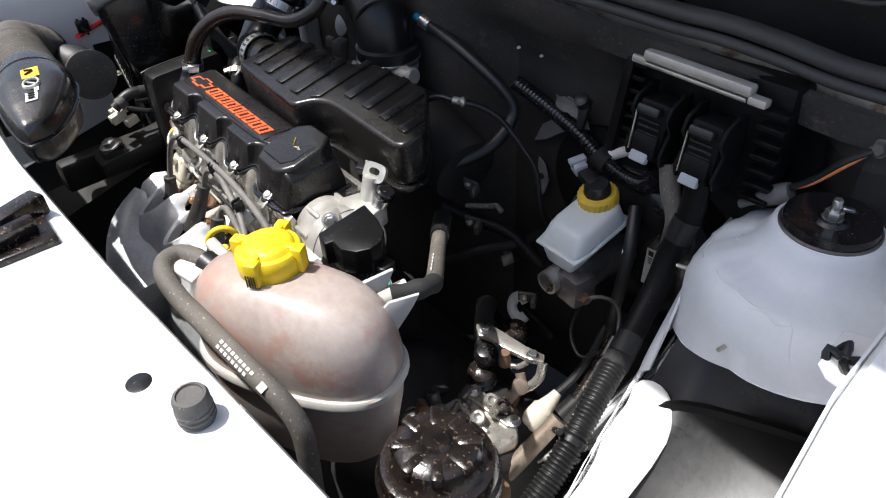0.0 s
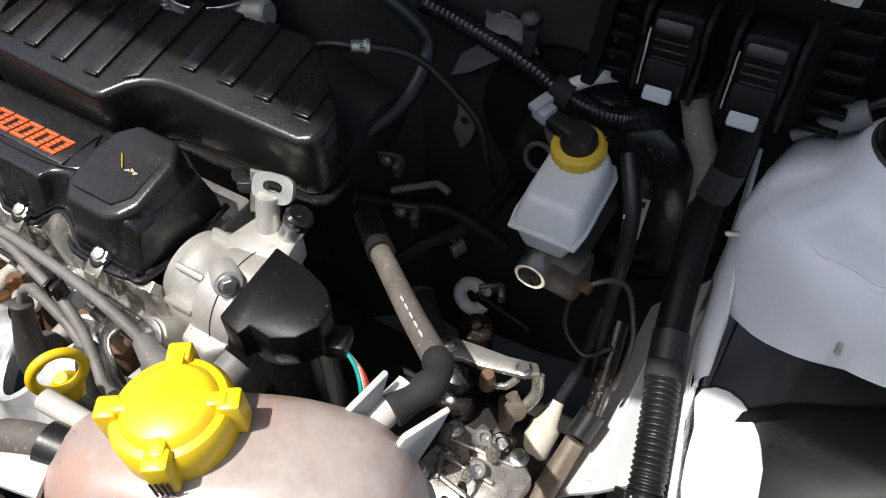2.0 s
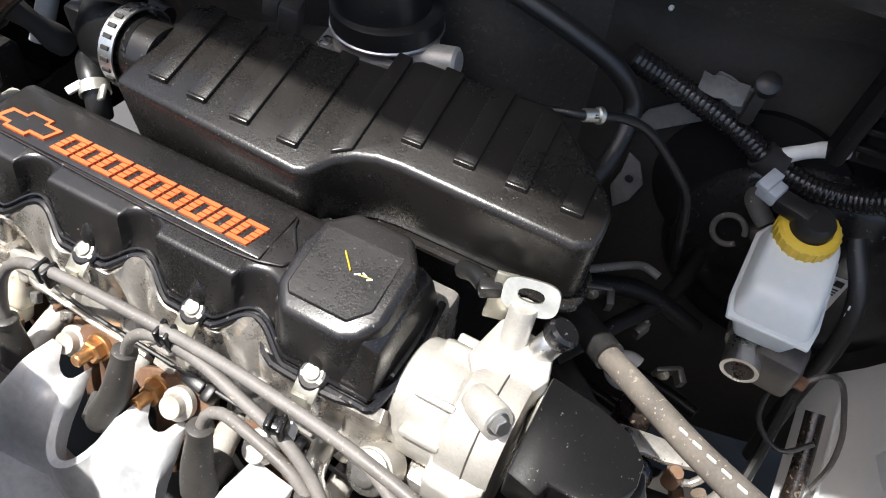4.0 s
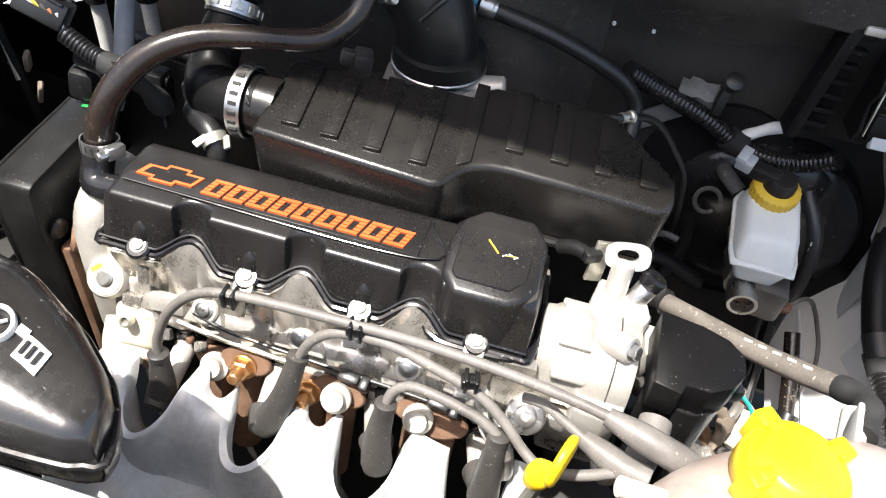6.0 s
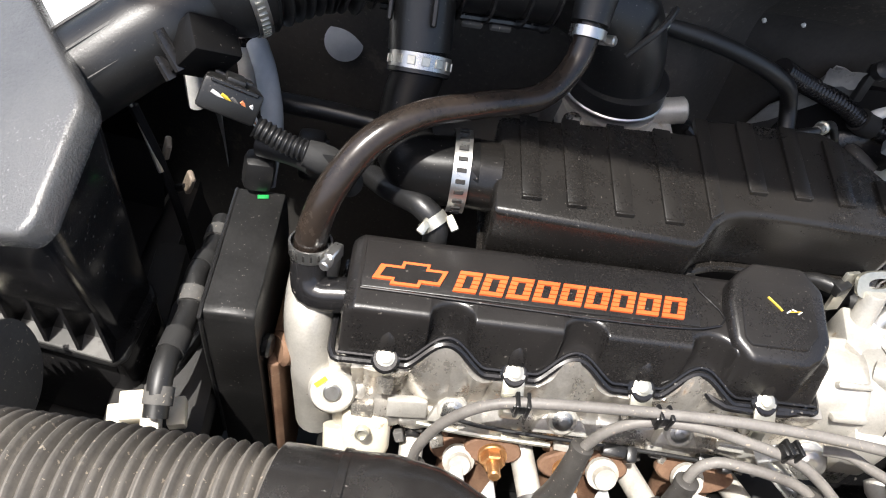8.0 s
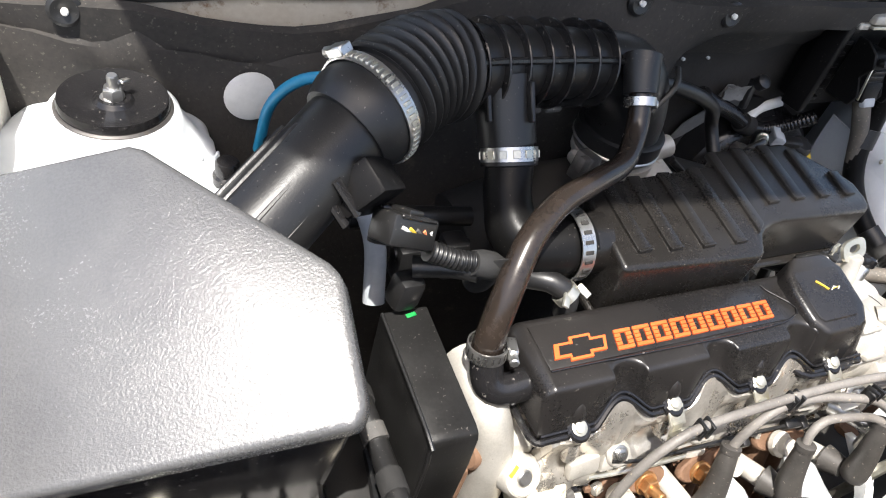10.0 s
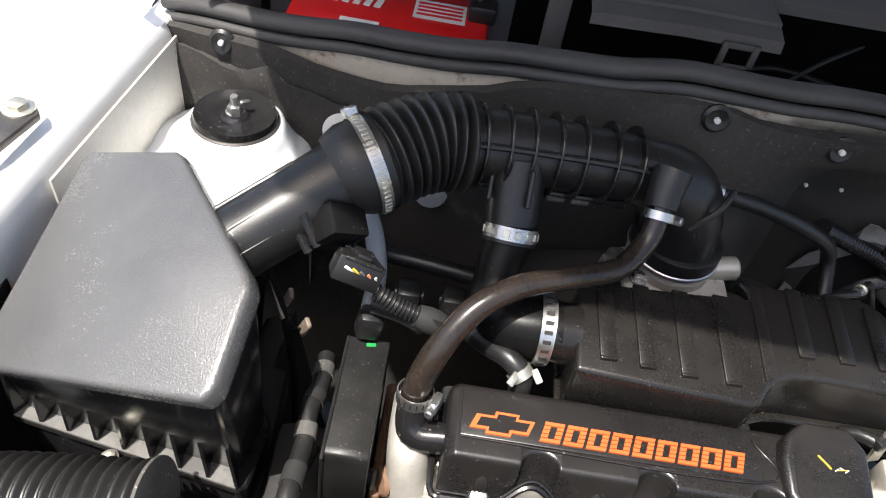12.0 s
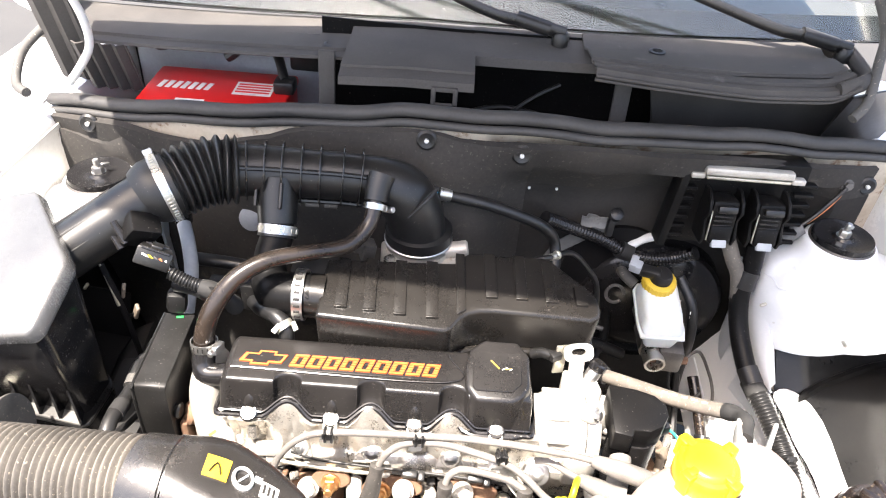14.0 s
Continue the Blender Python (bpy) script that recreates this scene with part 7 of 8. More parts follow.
part("cylinder", joined(tube([(0.380, 0.345, 0.652), (0.380, 0.240, 0.648)], 0.020, 24), rbox((0.05, 0.05, 0.03), (0.375, 0.262, 0.668), 0.008)), HINGE, mas)
part("valve_block", joined(rbox((0.036, 0.034, 0.040), pose(0.393, 0.236, 0.655, 0, 0, -6), 0.006), tube([(0.369, 0.262, 0.658), (0.369, 0.240, 0.657)], 0.0175, 20)), HINGE, mas, "dull grey cast cylinder block")
nz = part("front_port", tube([(0.369, 0.245, 0.658), (0.369, 0.212, 0.656)], 0.0145, 24, hollow=True), STEEL, mas, "round open steel port")
part("port_plug", lathe([(0.0105, 0), (0.0095, 0.003), (0.0, 0.003)], toward((0.369, 0.228, 0.657), (0, -1, 0)), 20), RUST, nz)
part("union", hex_bolt((0.409, 0.230, 0.652), (1, -0.2, 0), 0.006, 0.010, 1.2), RUST, mas)
for k, pts in enumerate(([(0.414, 0.229, 0.652), (0.428, 0.240, 0.658), (0.441, 0.2485, 0.652), (0.450, 0.2466, 0.641), (0.458, 0.237, 0.627), (0.4643, 0.2277, 0.6134), (0.466, 0.211, 0.5976), (0.464, 0.20, 0.57)], [(0.40, 0.240, 0.636), (0.405, 0.22, 0.60), (0.43, 0.21, 0.585), (0.45, 0.22, 0.60)])):
    part("brake_pipe", tube(pts, 0.0023, 8, 0.006), HINGE if k == 0 else RUBBER, mas, "thin steel brake pipe" if k == 0 else "thin black brake pipe")
part("booster", lathe([(0.060, -0.01), (0.105, 0.0), (0.115, 0.012), (0.117, 0.05), (0.117, 0.06)], toward((0.385, 0.345, 0.640), (0.0, 1, 0.05)), 40), GLOSSB, mas, "large black brake booster drum")
part("vacuum_elbow", tube([(0.330, 0.345, 0.715), (0.330, 0.325, 0.722), (0.345, 0.312, 0.715)], 0.008, 12), OLDRUB, mas)
part("spring_loop", tube([(0.322 + 0.013 * math.cos(a), 0.318 + 0.004 * math.sin(a), 0.690 + 0.013 * math.sin(a)) for a in [2 * math.pi * k / 16 for k in range(15)]], 0.0025, 8), OLDRUB, mas)
tagp = thing("part_label", (0.415, 0.34, 0.64), "white part label stuck on the black brake booster", "label")
part("label_sheet", sheet([[(0.415 + 0.013 * i - 0.0004 * j, 0.3335, 0.672 - 0.054 * j / 5 + 0.002 * i) for i in range(2)] for j in range(6)], 0.0008), PAPER, tagp)
part("printed_square", rbox((0.007, 0.0008, 0.007), pose(0.4213, 0.3322, 0.6665, 0, 0, 0), 0.0002, 1), DARK, tagp)
part("printed_bars", joined(*[rbox((0.006 - 0.001 * (k % 3), 0.0008, 0.0014), pose(0.4208, 0.3322, 0.659 - 0.0033 * k, 0, 0, 0), 0.0002, 1) for k in range(3)]), DARK, tagp)
pipe("servo_hose", [(0.405, 0.312, 0.735), (0.424, 0.285, 0.705), (0.430, 0.270, 0.66), (0.428, 0.262, 0.60), (0.43, 0.25, 0.50)], 0.0075, RUBBER, "black hose with white print behind the reservoir", "hose")
solo("hose_print", joined(*[rbox((0.0016, 0.001, 0.004), pose(0.4215 + 0.0006 * k, 0.276 - 0.0011 * k, 0.700 - 0.0065 * k, -20, 0, 20), 0.0002, 1) for k in range(9)]), PAPER, "faint white marks on a hose", "printing")

# engine computer with two plugs
ecu = thing("engine_computer", (0.455, 0.33, 0.80), "black finned engine computer with a silver top edge", "control unit")
part("case", rbox((0.165, 0.040, 0.125), pose(0.455, 0.348, 0.852, -4, 0, 2), 0.005), MATTEB, ecu)
for k in range(7):
    for x in (0.377, 0.530):
        part("fin", rbox((0.026, 0.012, 0.005), pose(x, 0.322, 0.805 + 0.015 * k, -4, 0, 2), 0.001, 1), MATTEB, ecu)
part("side_rail", rbox((0.012, 0.030, 0.12), pose(0.366, 0.325, 0.850, -4, 6, 2), 0.003), MATTEB, ecu)
part("top_rail", rbox((0.116, 0.014, 0.011), pose(0.449, 0.316, 0.911, -4, 1, 2), 0.003), ALU, ecu, "bright aluminium top rail")
part("rail_lip", rbox((0.110, 0.010, 0.004), pose(0.449, 0.314, 0.9025, -4, 1, 2), 0.001), ZINC, ecu)
for x, z in ((0.384, 0.903), (0.514, 0.903)):
    part("rail_end", rbox((0.018, 0.012, 0.008), pose(x, 0.317, z, -4, 1, 2), 0.002), ALU, ecu, "small bright end block")
for x in (0.424, 0.484):
    c = part("plug", joined(rbox((0.036, 0.036, 0.052), pose(x, 0.305, 0.852, -8, 0, 2), 0.006), rbox((0.030, 0.026, 0.026), pose(x, 0.292, 0.832, -14, 0, 2), 0.004)), MATTEB, ecu, "large black plug with a locking lever")
    for dx in (-0.0205, 0.0205):
        part("lever_arm", prism([(0.322, 0.812), (0.322, 0.886), (0.308, 0.888), (0.290, 0.880), (0.283, 0.866), (0.292, 0.850), (0.280, 0.830), (0.284, 0.816)], x + dx - 0.002, x + dx + 0.002, 0.0012, 1, m=Matrix(((0, 0, 1, 0), (1, 0, 0, 0), (0, 1, 0, 0), (0, 0, 0, 1)))), MATTEB, c)
    part("lever_tab", rbox((0.020, 0.008, 0.011), pose(x, 0.278, 0.823, -30, 0, 2), 0.002), GREY, c, "pale grey lever tab")
    part("lever_face", rbox((0.026, 0.010, 0.010), pose(x, 0.285, 0.872, -20, 0, 2), 0.003), BLACKP, c)
    part("clip_wire", rbox((0.0016, 0.003, 0.042), pose(x - 0.0165, 0.2845, 0.846, -10, 0, 2), 0.0005, 1), ZINC, c, "bright clip edge")
    for k in range(3):
        part("plug_rib", rbox((0.024, 0.003, 0.0025), pose(x, 0.2865, 0.846 + 0.007 * k, -14, 0, 2), 0.0008, 1), BLACKP, c)
lm = thing("main_loom", (0.484, 0.296, 0.815), "thick taped wiring loom", "wiring")
LP = [(0.484, 0.296, 0.815), (0.486, 0.290, 0.78), (0.480, 0.278, 0.74), (0.484, 0.255, 0.70), (0.492, 0.215, 0.668), (0.501, 0.180, 0.652)]
part("sheath", tube(LP, 0.0130, 14), MATTEB, lm)
for a, b in ((1, 2), (4, 5)):
    part("tape_band", tube([Vector(LP[a]).lerp(Vector(LP[b]), 0.15), Vector(LP[a]).lerp(Vector(LP[b]), 0.75)], 0.0143, 16), RUBBER, lm, "shiny band of black tape")
lm = thing("loom_conduit", (0.500, 0.184, 0.653), "ribbed black wiring conduit along the chassis leg", "conduit")
LP = [(0.500, 0.184, 0.653), (0.512, 0.140, 0.640), (0.523, 0.098, 0.622), (0.530, 0.060, 0.600), (0.535, 0.01, 0.57), (0.538, -0.03, 0.53)]
part("sheath", tube(LP, 0.0118, 20, ridge=0.0018, pitch=0.0046), RUBBER, lm)
part("end_tape", tube([Vector(LP[0]) + Vector((-0.003, 0.012, 0.003)), Vector(LP[0]).lerp(Vector(LP[1]), 0.2)], 0.0145, 16), TAPE, lm, "black tape at the conduit's end")
solo("loom_band", band((0.524, 0.095, 0.621), (0.15, -0.8, -0.5), 0.0142, 0.006, screw=True, screw_turn=60), BLACKP, "black cable tie round the conduit", "cable tie")
pipe("grey_loom", [(0.446, 0.300, 0.815), (0.458, 0.292, 0.79), (0.472, 0.288, 0.765), (0.478, 0.275, 0.73)], 0.0105, DUSTH, "dusty grey wiring loom from the computer", "wiring")
lm = thing("cross_conduit", (0.200, 0.318, 0.815), "ribbed black conduit along the bulkhead", "conduit")
LP = [(0.200, 0.318, 0.815), (0.235, 0.332, 0.795), (0.290, 0.340, 0.771), (0.327, 0.343, 0.750), (0.362, 0.343, 0.741), (0.395, 0.338, 0.748), (0.420, 0.322, 0.772)]
part("sheath", tube(LP, 0.0092, 14, ridge=0.0009, pitch=0.005), GLOSSB, lm)
part("tape_joint", tube([Vector(LP[3]).lerp(Vector(LP[2]), 0.25), Vector(LP[3]), Vector(LP[3]).lerp(Vector(LP[4]), 0.3)], 0.0128, 16, 0.004), TAPE, lm, "bulge of black tape over a branch")
pipe("taped_joint", [(0.326, 0.345, 0.750), (0.340, 0.350, 0.760), (0.352, 0.352, 0.768), (0.372, 0.345, 0.782)], 0.0065, PAPER, "white taped branch of the loom", "wiring")
pipe("tower_loom", [(0.516, 0.325, 0.790), (0.532, 0.329, 0.803), (0.544, 0.332, 0.812), (0.556, 0.335, 0.820)], lambda t: 0.0045 + 0.006 * t + 0.0016 * math.sin(37 * t), DIMP, "white foil-wrapped wire bundle", "wiring")
gr = thing("earth_point", (0.607, 0.365, 0.875), "earth stud with two thin cables on the bulkhead", "earth cable")
part("stud", hex_bolt((0.607, 0.362, 0.877), (0, -1, 0.2), 0.006, 0.008, 1.45), HINGE, gr)
for k, mtl in enumerate((RUBBER, ORANGEW)):
    part("cable", tube([(0.604, 0.355, 0.876), (0.588, 0.345, 0.862 - 0.006 * k), (0.570, 0.340, 0.838 - 0.004 * k), (0.553, 0.335, 0.822)], 0.003 - 0.0008 * k, 8), mtl, gr)
br = thing("fuel_pipe_joint", (0.063, 0.302, 0.859), "black fuel hose with a bright fitting and blue tip", "hose")
part("hose_body", tube([(0.068, 0.290, 0.858), (0.118, 0.290, 0.848), (0.165, 0.292, 0.832), (0.200, 0.297, 0.812), (0.217, 0.300, 0.785), (0.217, 0.270, 0.755), (0.205, 0.235, 0.742), (0.19, 0.21, 0.735)], 0.0078, 14), RUBBER, br)
part("fitting", lathe([(0.0095, 0), (0.0095, 0.012), (0.0085, 0.013), (0.0085, 0.016)], toward((0.054, 0.288, 0.862), (0.9, 0.1, -0.2)), 12), STEEL, br, "bright crimped fitting")
part("blue_tip", lathe([(0.005, 0), (0.0055, 0.010)], toward((0.042, 0.286, 0.865), (0.9, 0.1, -0.2)), 12), BLUE, br)
pipe("throttle_cable", [(0.150, 0.205, 0.805), (0.175, 0.212, 0.822), (0.200, 0.219, 0.825), (0.222, 0.242, 0.816), (0.240, 0.258, 0.800), (0.262, 0.270, 0.770), (0.280, 0.278, 0.740), (0.290, 0.280, 0.69), (0.295, 0.30, 0.64)], 0.0035, RUBBER, "thin black throttle cable", "cable")
solo("cable_ferrule", lathe([(0.0046, 0), (0.0046, 0.010), (0.0060, 0.011), (0.0060, 0.014), (0.004, 0.016)], toward((0.199, 0.2185, 0.825), (0.7, 0.7, -0.2)), 12), ZINC, "zinc ferrule on the throttle cable", "cable end")
fp = thing("pipe_clip", (0.296, 0.34, 0.795), "dusty steel pipe clip with crumpled foil on the bulkhead", "pipe clip")
part("clip_post", joined(rbox((0.010, 0.008, 0.038), pose(0.297, 0.338, 0.800, -10, 8, 10), 0.002), lathe([(0.009, 0), (0.009, 0.010), (0.006, 0.012)], toward((0.299, 0.334, 0.816), (0, -0.6, 0.8)), 14)), RUBBER, fp)
part("foil_scrap", sheet([[(0.254 + 0.007 * i, 0.336 + 0.004 * noise.noise((i * 1.3, j * 1.7, 0.5)), 0.812 - 0.006 * j + 0.004 * noise.noise((i * 0.9, j, 4.0))) for i in range(6)] for j in range(4)], 0.001), DIMP, fp, "crumpled grey foil")

# dim hoses and brackets between engine and bulkhead
for pts, r in (([(0.235, 0.205, 0.700), (0.262, 0.222, 0.705), (0.274, 0.220, 0.713), (0.286, 0.217, 0.712)], 0.0032), ([(0.205, 0.19, 0.69), (0.24, 0.215, 0.676), (0.28, 0.235, 0.668), (0.33, 0.245, 0.64)], 0.0085), ([(0.24, 0.16, 0.64), (0.27, 0.20, 0.655), (0.30, 0.25, 0.66), (0.31, 0.30, 0.67)], 0.007)):
    pipe("vacuum_hose", pts, r, OLDRUB if r < 0.004 else MATTEB, "dim rubber hose behind the engine", "hose", "hoses behind the engine")
for x, y, z, a in ((0.248, 0.205, 0.682, 20), (0.285, 0.232, 0.640, -25), (0.325, 0.225, 0.598, 35), (0.222, 0.225, 0.715, 10)):
    bk = thing("pipe_bracket", (x, y, z), "small dusty steel pipe bracket", "bracket", "brackets behind the engine")
    part("plate", rbox((0.022, 0.004, 0.016), pose(x, y, z, 12, 0, a), 0.001), HINGE, bk)
    part("fold", rbox((0.006, 0.014, 0.014), pose(x, y, z, 12, 0, a) @ pose(0.010, -0.006, 0), 0.001), HINGE, bk)
    part("screw", hex_bolt(pose(x, y, z, 12, 0, a) @ Vector((-0.004, -0.002, 0)), (0, -1, 0.2), 0.004, 0.004), ZINC, bk)

# gearbox and linkage deep down
gb = thing("gearbox", (0.36, 0.10, 0.38), "dirty cast aluminium gearbox casing with ribs", "gearbox")
part("casing", joined(rbox((0.20, 0.24, 0.18), pose(0.36, 0.06, 0.42, 0, -6, 6), 0.04, 3), lathe([(0.10, -0.05), (0.11, 0.0), (0.09, 0.05)], toward((0.27, 0.06, 0.43), (1, 0, 0)), 32)), DARK, gb)
part("top_cover", prism([(0.335, 0.055), (0.425, 0.045), (0.435, 0.11), (0.41, 0.13), (0.345, 0.125)], 0.49, lambda x, y: (x, y, 0.522 + 0.05 * (y - 0.09)), 0.005), HEADAL, gb, "stained aluminium top cover")
for k in range(3):
    part("casting_rib", rbox((0.05 + 0.012 * k, 0.005, 0.010), pose(0.372 + 0.004 * k, 0.068 + 0.020 * k, 0.522, 0, 0, -8 + 7 * k), 0.002), HEADAL, gb)
rnd = random.Random(31)
for k in range(20):
    x, y = rnd.uniform(0.322, 0.398), rnd.uniform(0.030, 0.122)
    lug = pose(x, y, 0.518 + 0.12 * (y - 0.06) + rnd.uniform(-0.006, 0.012), rnd.uniform(-35, 35), rnd.uniform(-35, 35), rnd.uniform(0, 180))
    if k % 3:
        part("cast_lug", rbox((rnd.uniform(0.010, 0.032), rnd.uniform(0.005, 0.014), rnd.uniform(0.006, 0.018)), lug, 0.002), rnd.choice((HEADAL, HINGE, GREASE, RUST, HINGE, HEADAL)), gb)
    else:
        part("cast_boss", lathe([(0.009, -0.012), (0.009, 0.004), (0.0075, 0.006), (0.0045, 0.006), (0.004, 0.002), (0.0, 0.002)], lug, 16), rnd.choice((HEADAL, HINGE, GREASE)), gb)
for x, y in ((0.345, 0.065), (0.42, 0.06), (0.415, 0.12), (0.35, 0.115)):
    part("cover_bolt", hex_bolt((x, y, 0.525), (0, 0, 1), 0.006, 0.007), STEEL, gb)
part("rust_patch", joined(rbox((0.05, 0.04, 0.03), pose(0.40, 0.02, 0.50, 10, 8, 20), 0.008), rbox((0.04, 0.03, 0.03), (0.455, 0.05, 0.505), 0.008)), RUST, gb, "rusty casting edge")
lk = thing("gear_linkage", (0.35, 0.16, 0.53), "bare aluminium gear selector bracket with rusty levers", "gear linkage")
part("bracket", joined(prism([(0.302, 0.160), (0.318, 0.150), (0.334, 0.157), (0.352, 0.158), (0.372, 0.164), (0.392, 0.169), (0.404, 0.178), (0.396, 0.188), (0.370, 0.181), (0.335, 0.177), (0.308, 0.173)], 0.5685, 0.5755, 0.002), tube([(0.401, 0.179, 0.571), (0.405, 0.171, 0.556), (0.400, 0.161, 0.543), (0.392, 0.152, 0.536)], 0.0058, 12), tube([(0.358, 0.160, 0.570), (0.366, 0.156, 0.560), (0.378, 0.160, 0.559), (0.386, 0.168, 0.568)], 0.0036, 10)), HEADAL, lk)
part("bracket_bolt", hex_bolt((0.388, 0.175, 0.575), (0, 0, 1), 0.006, 0.007, 1.3), STEEL, lk)
part("bracket_bolt", hex_bolt((0.316, 0.163, 0.575), (0, 0, 1), 0.006, 0.006, 1.3), STEEL, lk)
part("spacer", lathe([(0.0075, -0.016), (0.0075, -0.002), (0.0060, 0.0), (0.0060, 0.004), (0.0, 0.005)], (0.3625, 0.154, 0.572), 16), RUST, lk, "rusty round spacer")
part("link", joined(tube([(0.386, 0.157, 0.557), (0.393, 0.151, 0.546), (0.389, 0.130, 0.525)], 0.0062, 12), lathe([(0.010, -0.004), (0.010, 0.004), (0.0075, 0.005), (0.0, 0.005)], toward((0.394, 0.150, 0.546), (0.6, -0.6, 0.5)), 18)), RODM, lk, "tan-stained steel link")
part("ball_boot", lathe([(0.0060, -0.012), (0.0125, -0.010), (0.0158, -0.003), (0.0150, 0.006), (0.0105, 0.0125), (0.0, 0.0145)], toward((0.334, 0.149, 0.552), (0.1, -0.2, 1)), 24), GLOSSB, lk, "shiny black rubber ball boot")
part("pleated_boot", lathe([(0.012, -0.024), (0.019, -0.020), (0.020, -0.016), (0.014, -0.012), (0.0185, -0.008), (0.0190, -0.005), (0.013, -0.001), (0.0165, 0.003), (0.012, 0.007), (0.0, 0.008)], toward((0.337, 0.138, 0.533), (0.1, -0.2, 1)), 24), GREASE, lk, "greasy pleated rubber boot")
part("shaft_hose", tube([(0.243, 0.232, 0.520), (0.258, 0.214, 0.530), (0.2765, 0.195, 0.533), (0.300, 0.176, 0.542), (0.322, 0.158, 0.551)], lambda t: 0.0125 + 0.0015 * t, 18, 0.006), BOOTR, lk, "thick dusty black rubber sleeve")
part("rear_drum", lathe([(0.016, -0.035), (0.018, -0.030), (0.018, 0.004), (0.0165, 0.007), (0.007, 0.008), (0.006, 0.014), (0.0, 0.015)], (0.318, 0.212, 0.540), 24), GREASE, lk, "greasy black drum behind the bracket")
part("lever", joined(rbox((0.012, 0.05, 0.012), pose(0.385, 0.15, 0.515, 20, 0, 30), 0.003), rbox((0.02, 0.02, 0.02), (0.395, 0.13, 0.51), 0.004)), RUST, lk)
for x, y, z, mtl in ((0.239, 0.238, 0.508, WIRE), (0.296, 0.246, 0.549, PAPER)):
    nut = thing("plastic_bushing", (x, y, z), "white split plastic bushing on a rod" if mtl == PAPER else "dusty grey split bushing on a rod", "bushing", "bushings")
    a0 = radians(60)
    part("ring", tube([(x + 0.014 * math.cos(a), y - 0.004 + 0.010 * math.sin(a) * 0.5, z + 0.014 * math.sin(a)) for a in [a0 + 5.0 * k / 16 for k in range(17)]], 0.0072, 10, 0.004), mtl, nut)
    part("rod", tube([(x + 0.004, y, z), (x + 0.05, y - 0.005, z - 0.005), (x + 0.07, y - 0.01, z - 0.006)], 0.0065, 12), MATTEB, nut)
bt = thing("clutch_cable_end", (0.41, 0.15, 0.48), "cream plastic cable adjuster with a ribbed rust-stained boot", "cable end")
part("adjuster", joined(lathe([(0.014, 0), (0.015, 0.004), (0.015, 0.030), (0.011, 0.034), (0.008, 0.048), (0.006, 0.056)], toward((0.418, 0.140, 0.500), (0.05, 0.75, 0.5)), 18)), CREAM, bt)
part("boot", tube([(0.418, 0.142, 0.502), (0.414, 0.118, 0.486), (0.408, 0.092, 0.470), (0.404, 0.075, 0.46)], 0.0095, 16, ridge=0.004, pitch=0.009), CREAM, bt, "ribbed stained rubber boot")
part("cable", tube([(0.42, 0.18, 0.527), (0.425, 0.22, 0.55), (0.425, 0.26, 0.60)], 0.005, 8), RUBBER, bt)
rod = thing("steering_rod", (0.46, 0.12, 0.5), "rust-brown steel rod with a black sleeve", "rod")
part("rod_body", tube([(0.452, 0.156, 0.535), (0.446, 0.120, 0.508), (0.438, 0.075, 0.476), (0.43, 0.03, 0.45)], lambda t: 0.0095 + 0.004 * t, 16), RODM, rod, "stained tan steel rod end")
part("sleeve", tube([(0.457, 0.180, 0.552), (0.453, 0.160, 0.538)], 0.0118, 16), RUBBER, rod)
part("upper_rod", tube([(0.456, 0.180, 0.55), (0.452, 0.215, 0.575), (0.446, 0.25, 0.60)], 0.008, 12), GREASE, rod)

# ---- cowl, battery, windscreen, wipers ----
bat = thing("battery", (-0.275, 0.43, 0.78), "red car battery with pale label in the plenum", "battery")
part("case", rbox((0.20, 0.125, 0.15), (-0.272, 0.450, 0.822), 0.006), REDP, bat)
part("lid", rbox((0.205, 0.130, 0.014), (-0.272, 0.450, 0.897), 0.005), REDP, bat)
part("label", rbox((0.055, 0.04, 0.001), (-0.222, 0.455, 0.9046), 0.0003, 1), PAPER, bat, "white printed label")
for k in range(4):
    part("label_bar", rbox((0.048, 0.004, 0.001), (-0.222, 0.443 + 0.008 * k, 0.9052), 0.0003, 1), REDP, bat)
for k in range(7):
    part("letter_bar", rbox((0.007, 0.022, 0.001), pose(-0.352 + 0.011 * k, 0.452, 0.9046, 0, 0, -10), 0.0003, 1), PAPER, bat, "white lettering bar")
part("white_stripe", rbox((0.04, 0.012, 0.001), (-0.30, 0.405, 0.9046), 0.0003, 1), PAPER, bat)
part("terminal_clamp", joined(rbox((0.03, 0.03, 0.02), (-0.178, 0.46, 0.912), 0.005), tube([(-0.178, 0.46, 0.92), (-0.20, 0.50, 0.945), (-0.24, 0.53, 0.93)], 0.007, 10)), BLACKP, bat)

cowl = thing("windscreen_cowl", (MID, 0.45, 0.97), "faded dark grey plastic cowl panel below the windscreen", "cowl panel")
def cowl_pt(x, y, z):
    return (x, y + 0.16 * (x - MID) ** 2, z - 0.06 * max(0.0, -x))
def cowl_sheet(x0, x1, prof, n=14, thick=0.003):
    xs_ = [x0 + (x1 - x0) * i / n for i in range(n + 1)]
    return sheet([[cowl_pt(x, y, z) for x in xs_] for y, z in prof], thick)
RIDGES = ((0.0, -0.006), (0.003, 0.002), (0.010, 0.004), (0.012, 0.0005), (0.020, 0.001), (0.022, 0.0045), (0.032, 0.0055), (0.034, 0.0015), (0.046, 0.002), (0.048, 0.006), (0.060, 0.0065), (0.090, 0.007), (0.108, 0.0035), (0.120, 0.004), (0.150, 0.010))
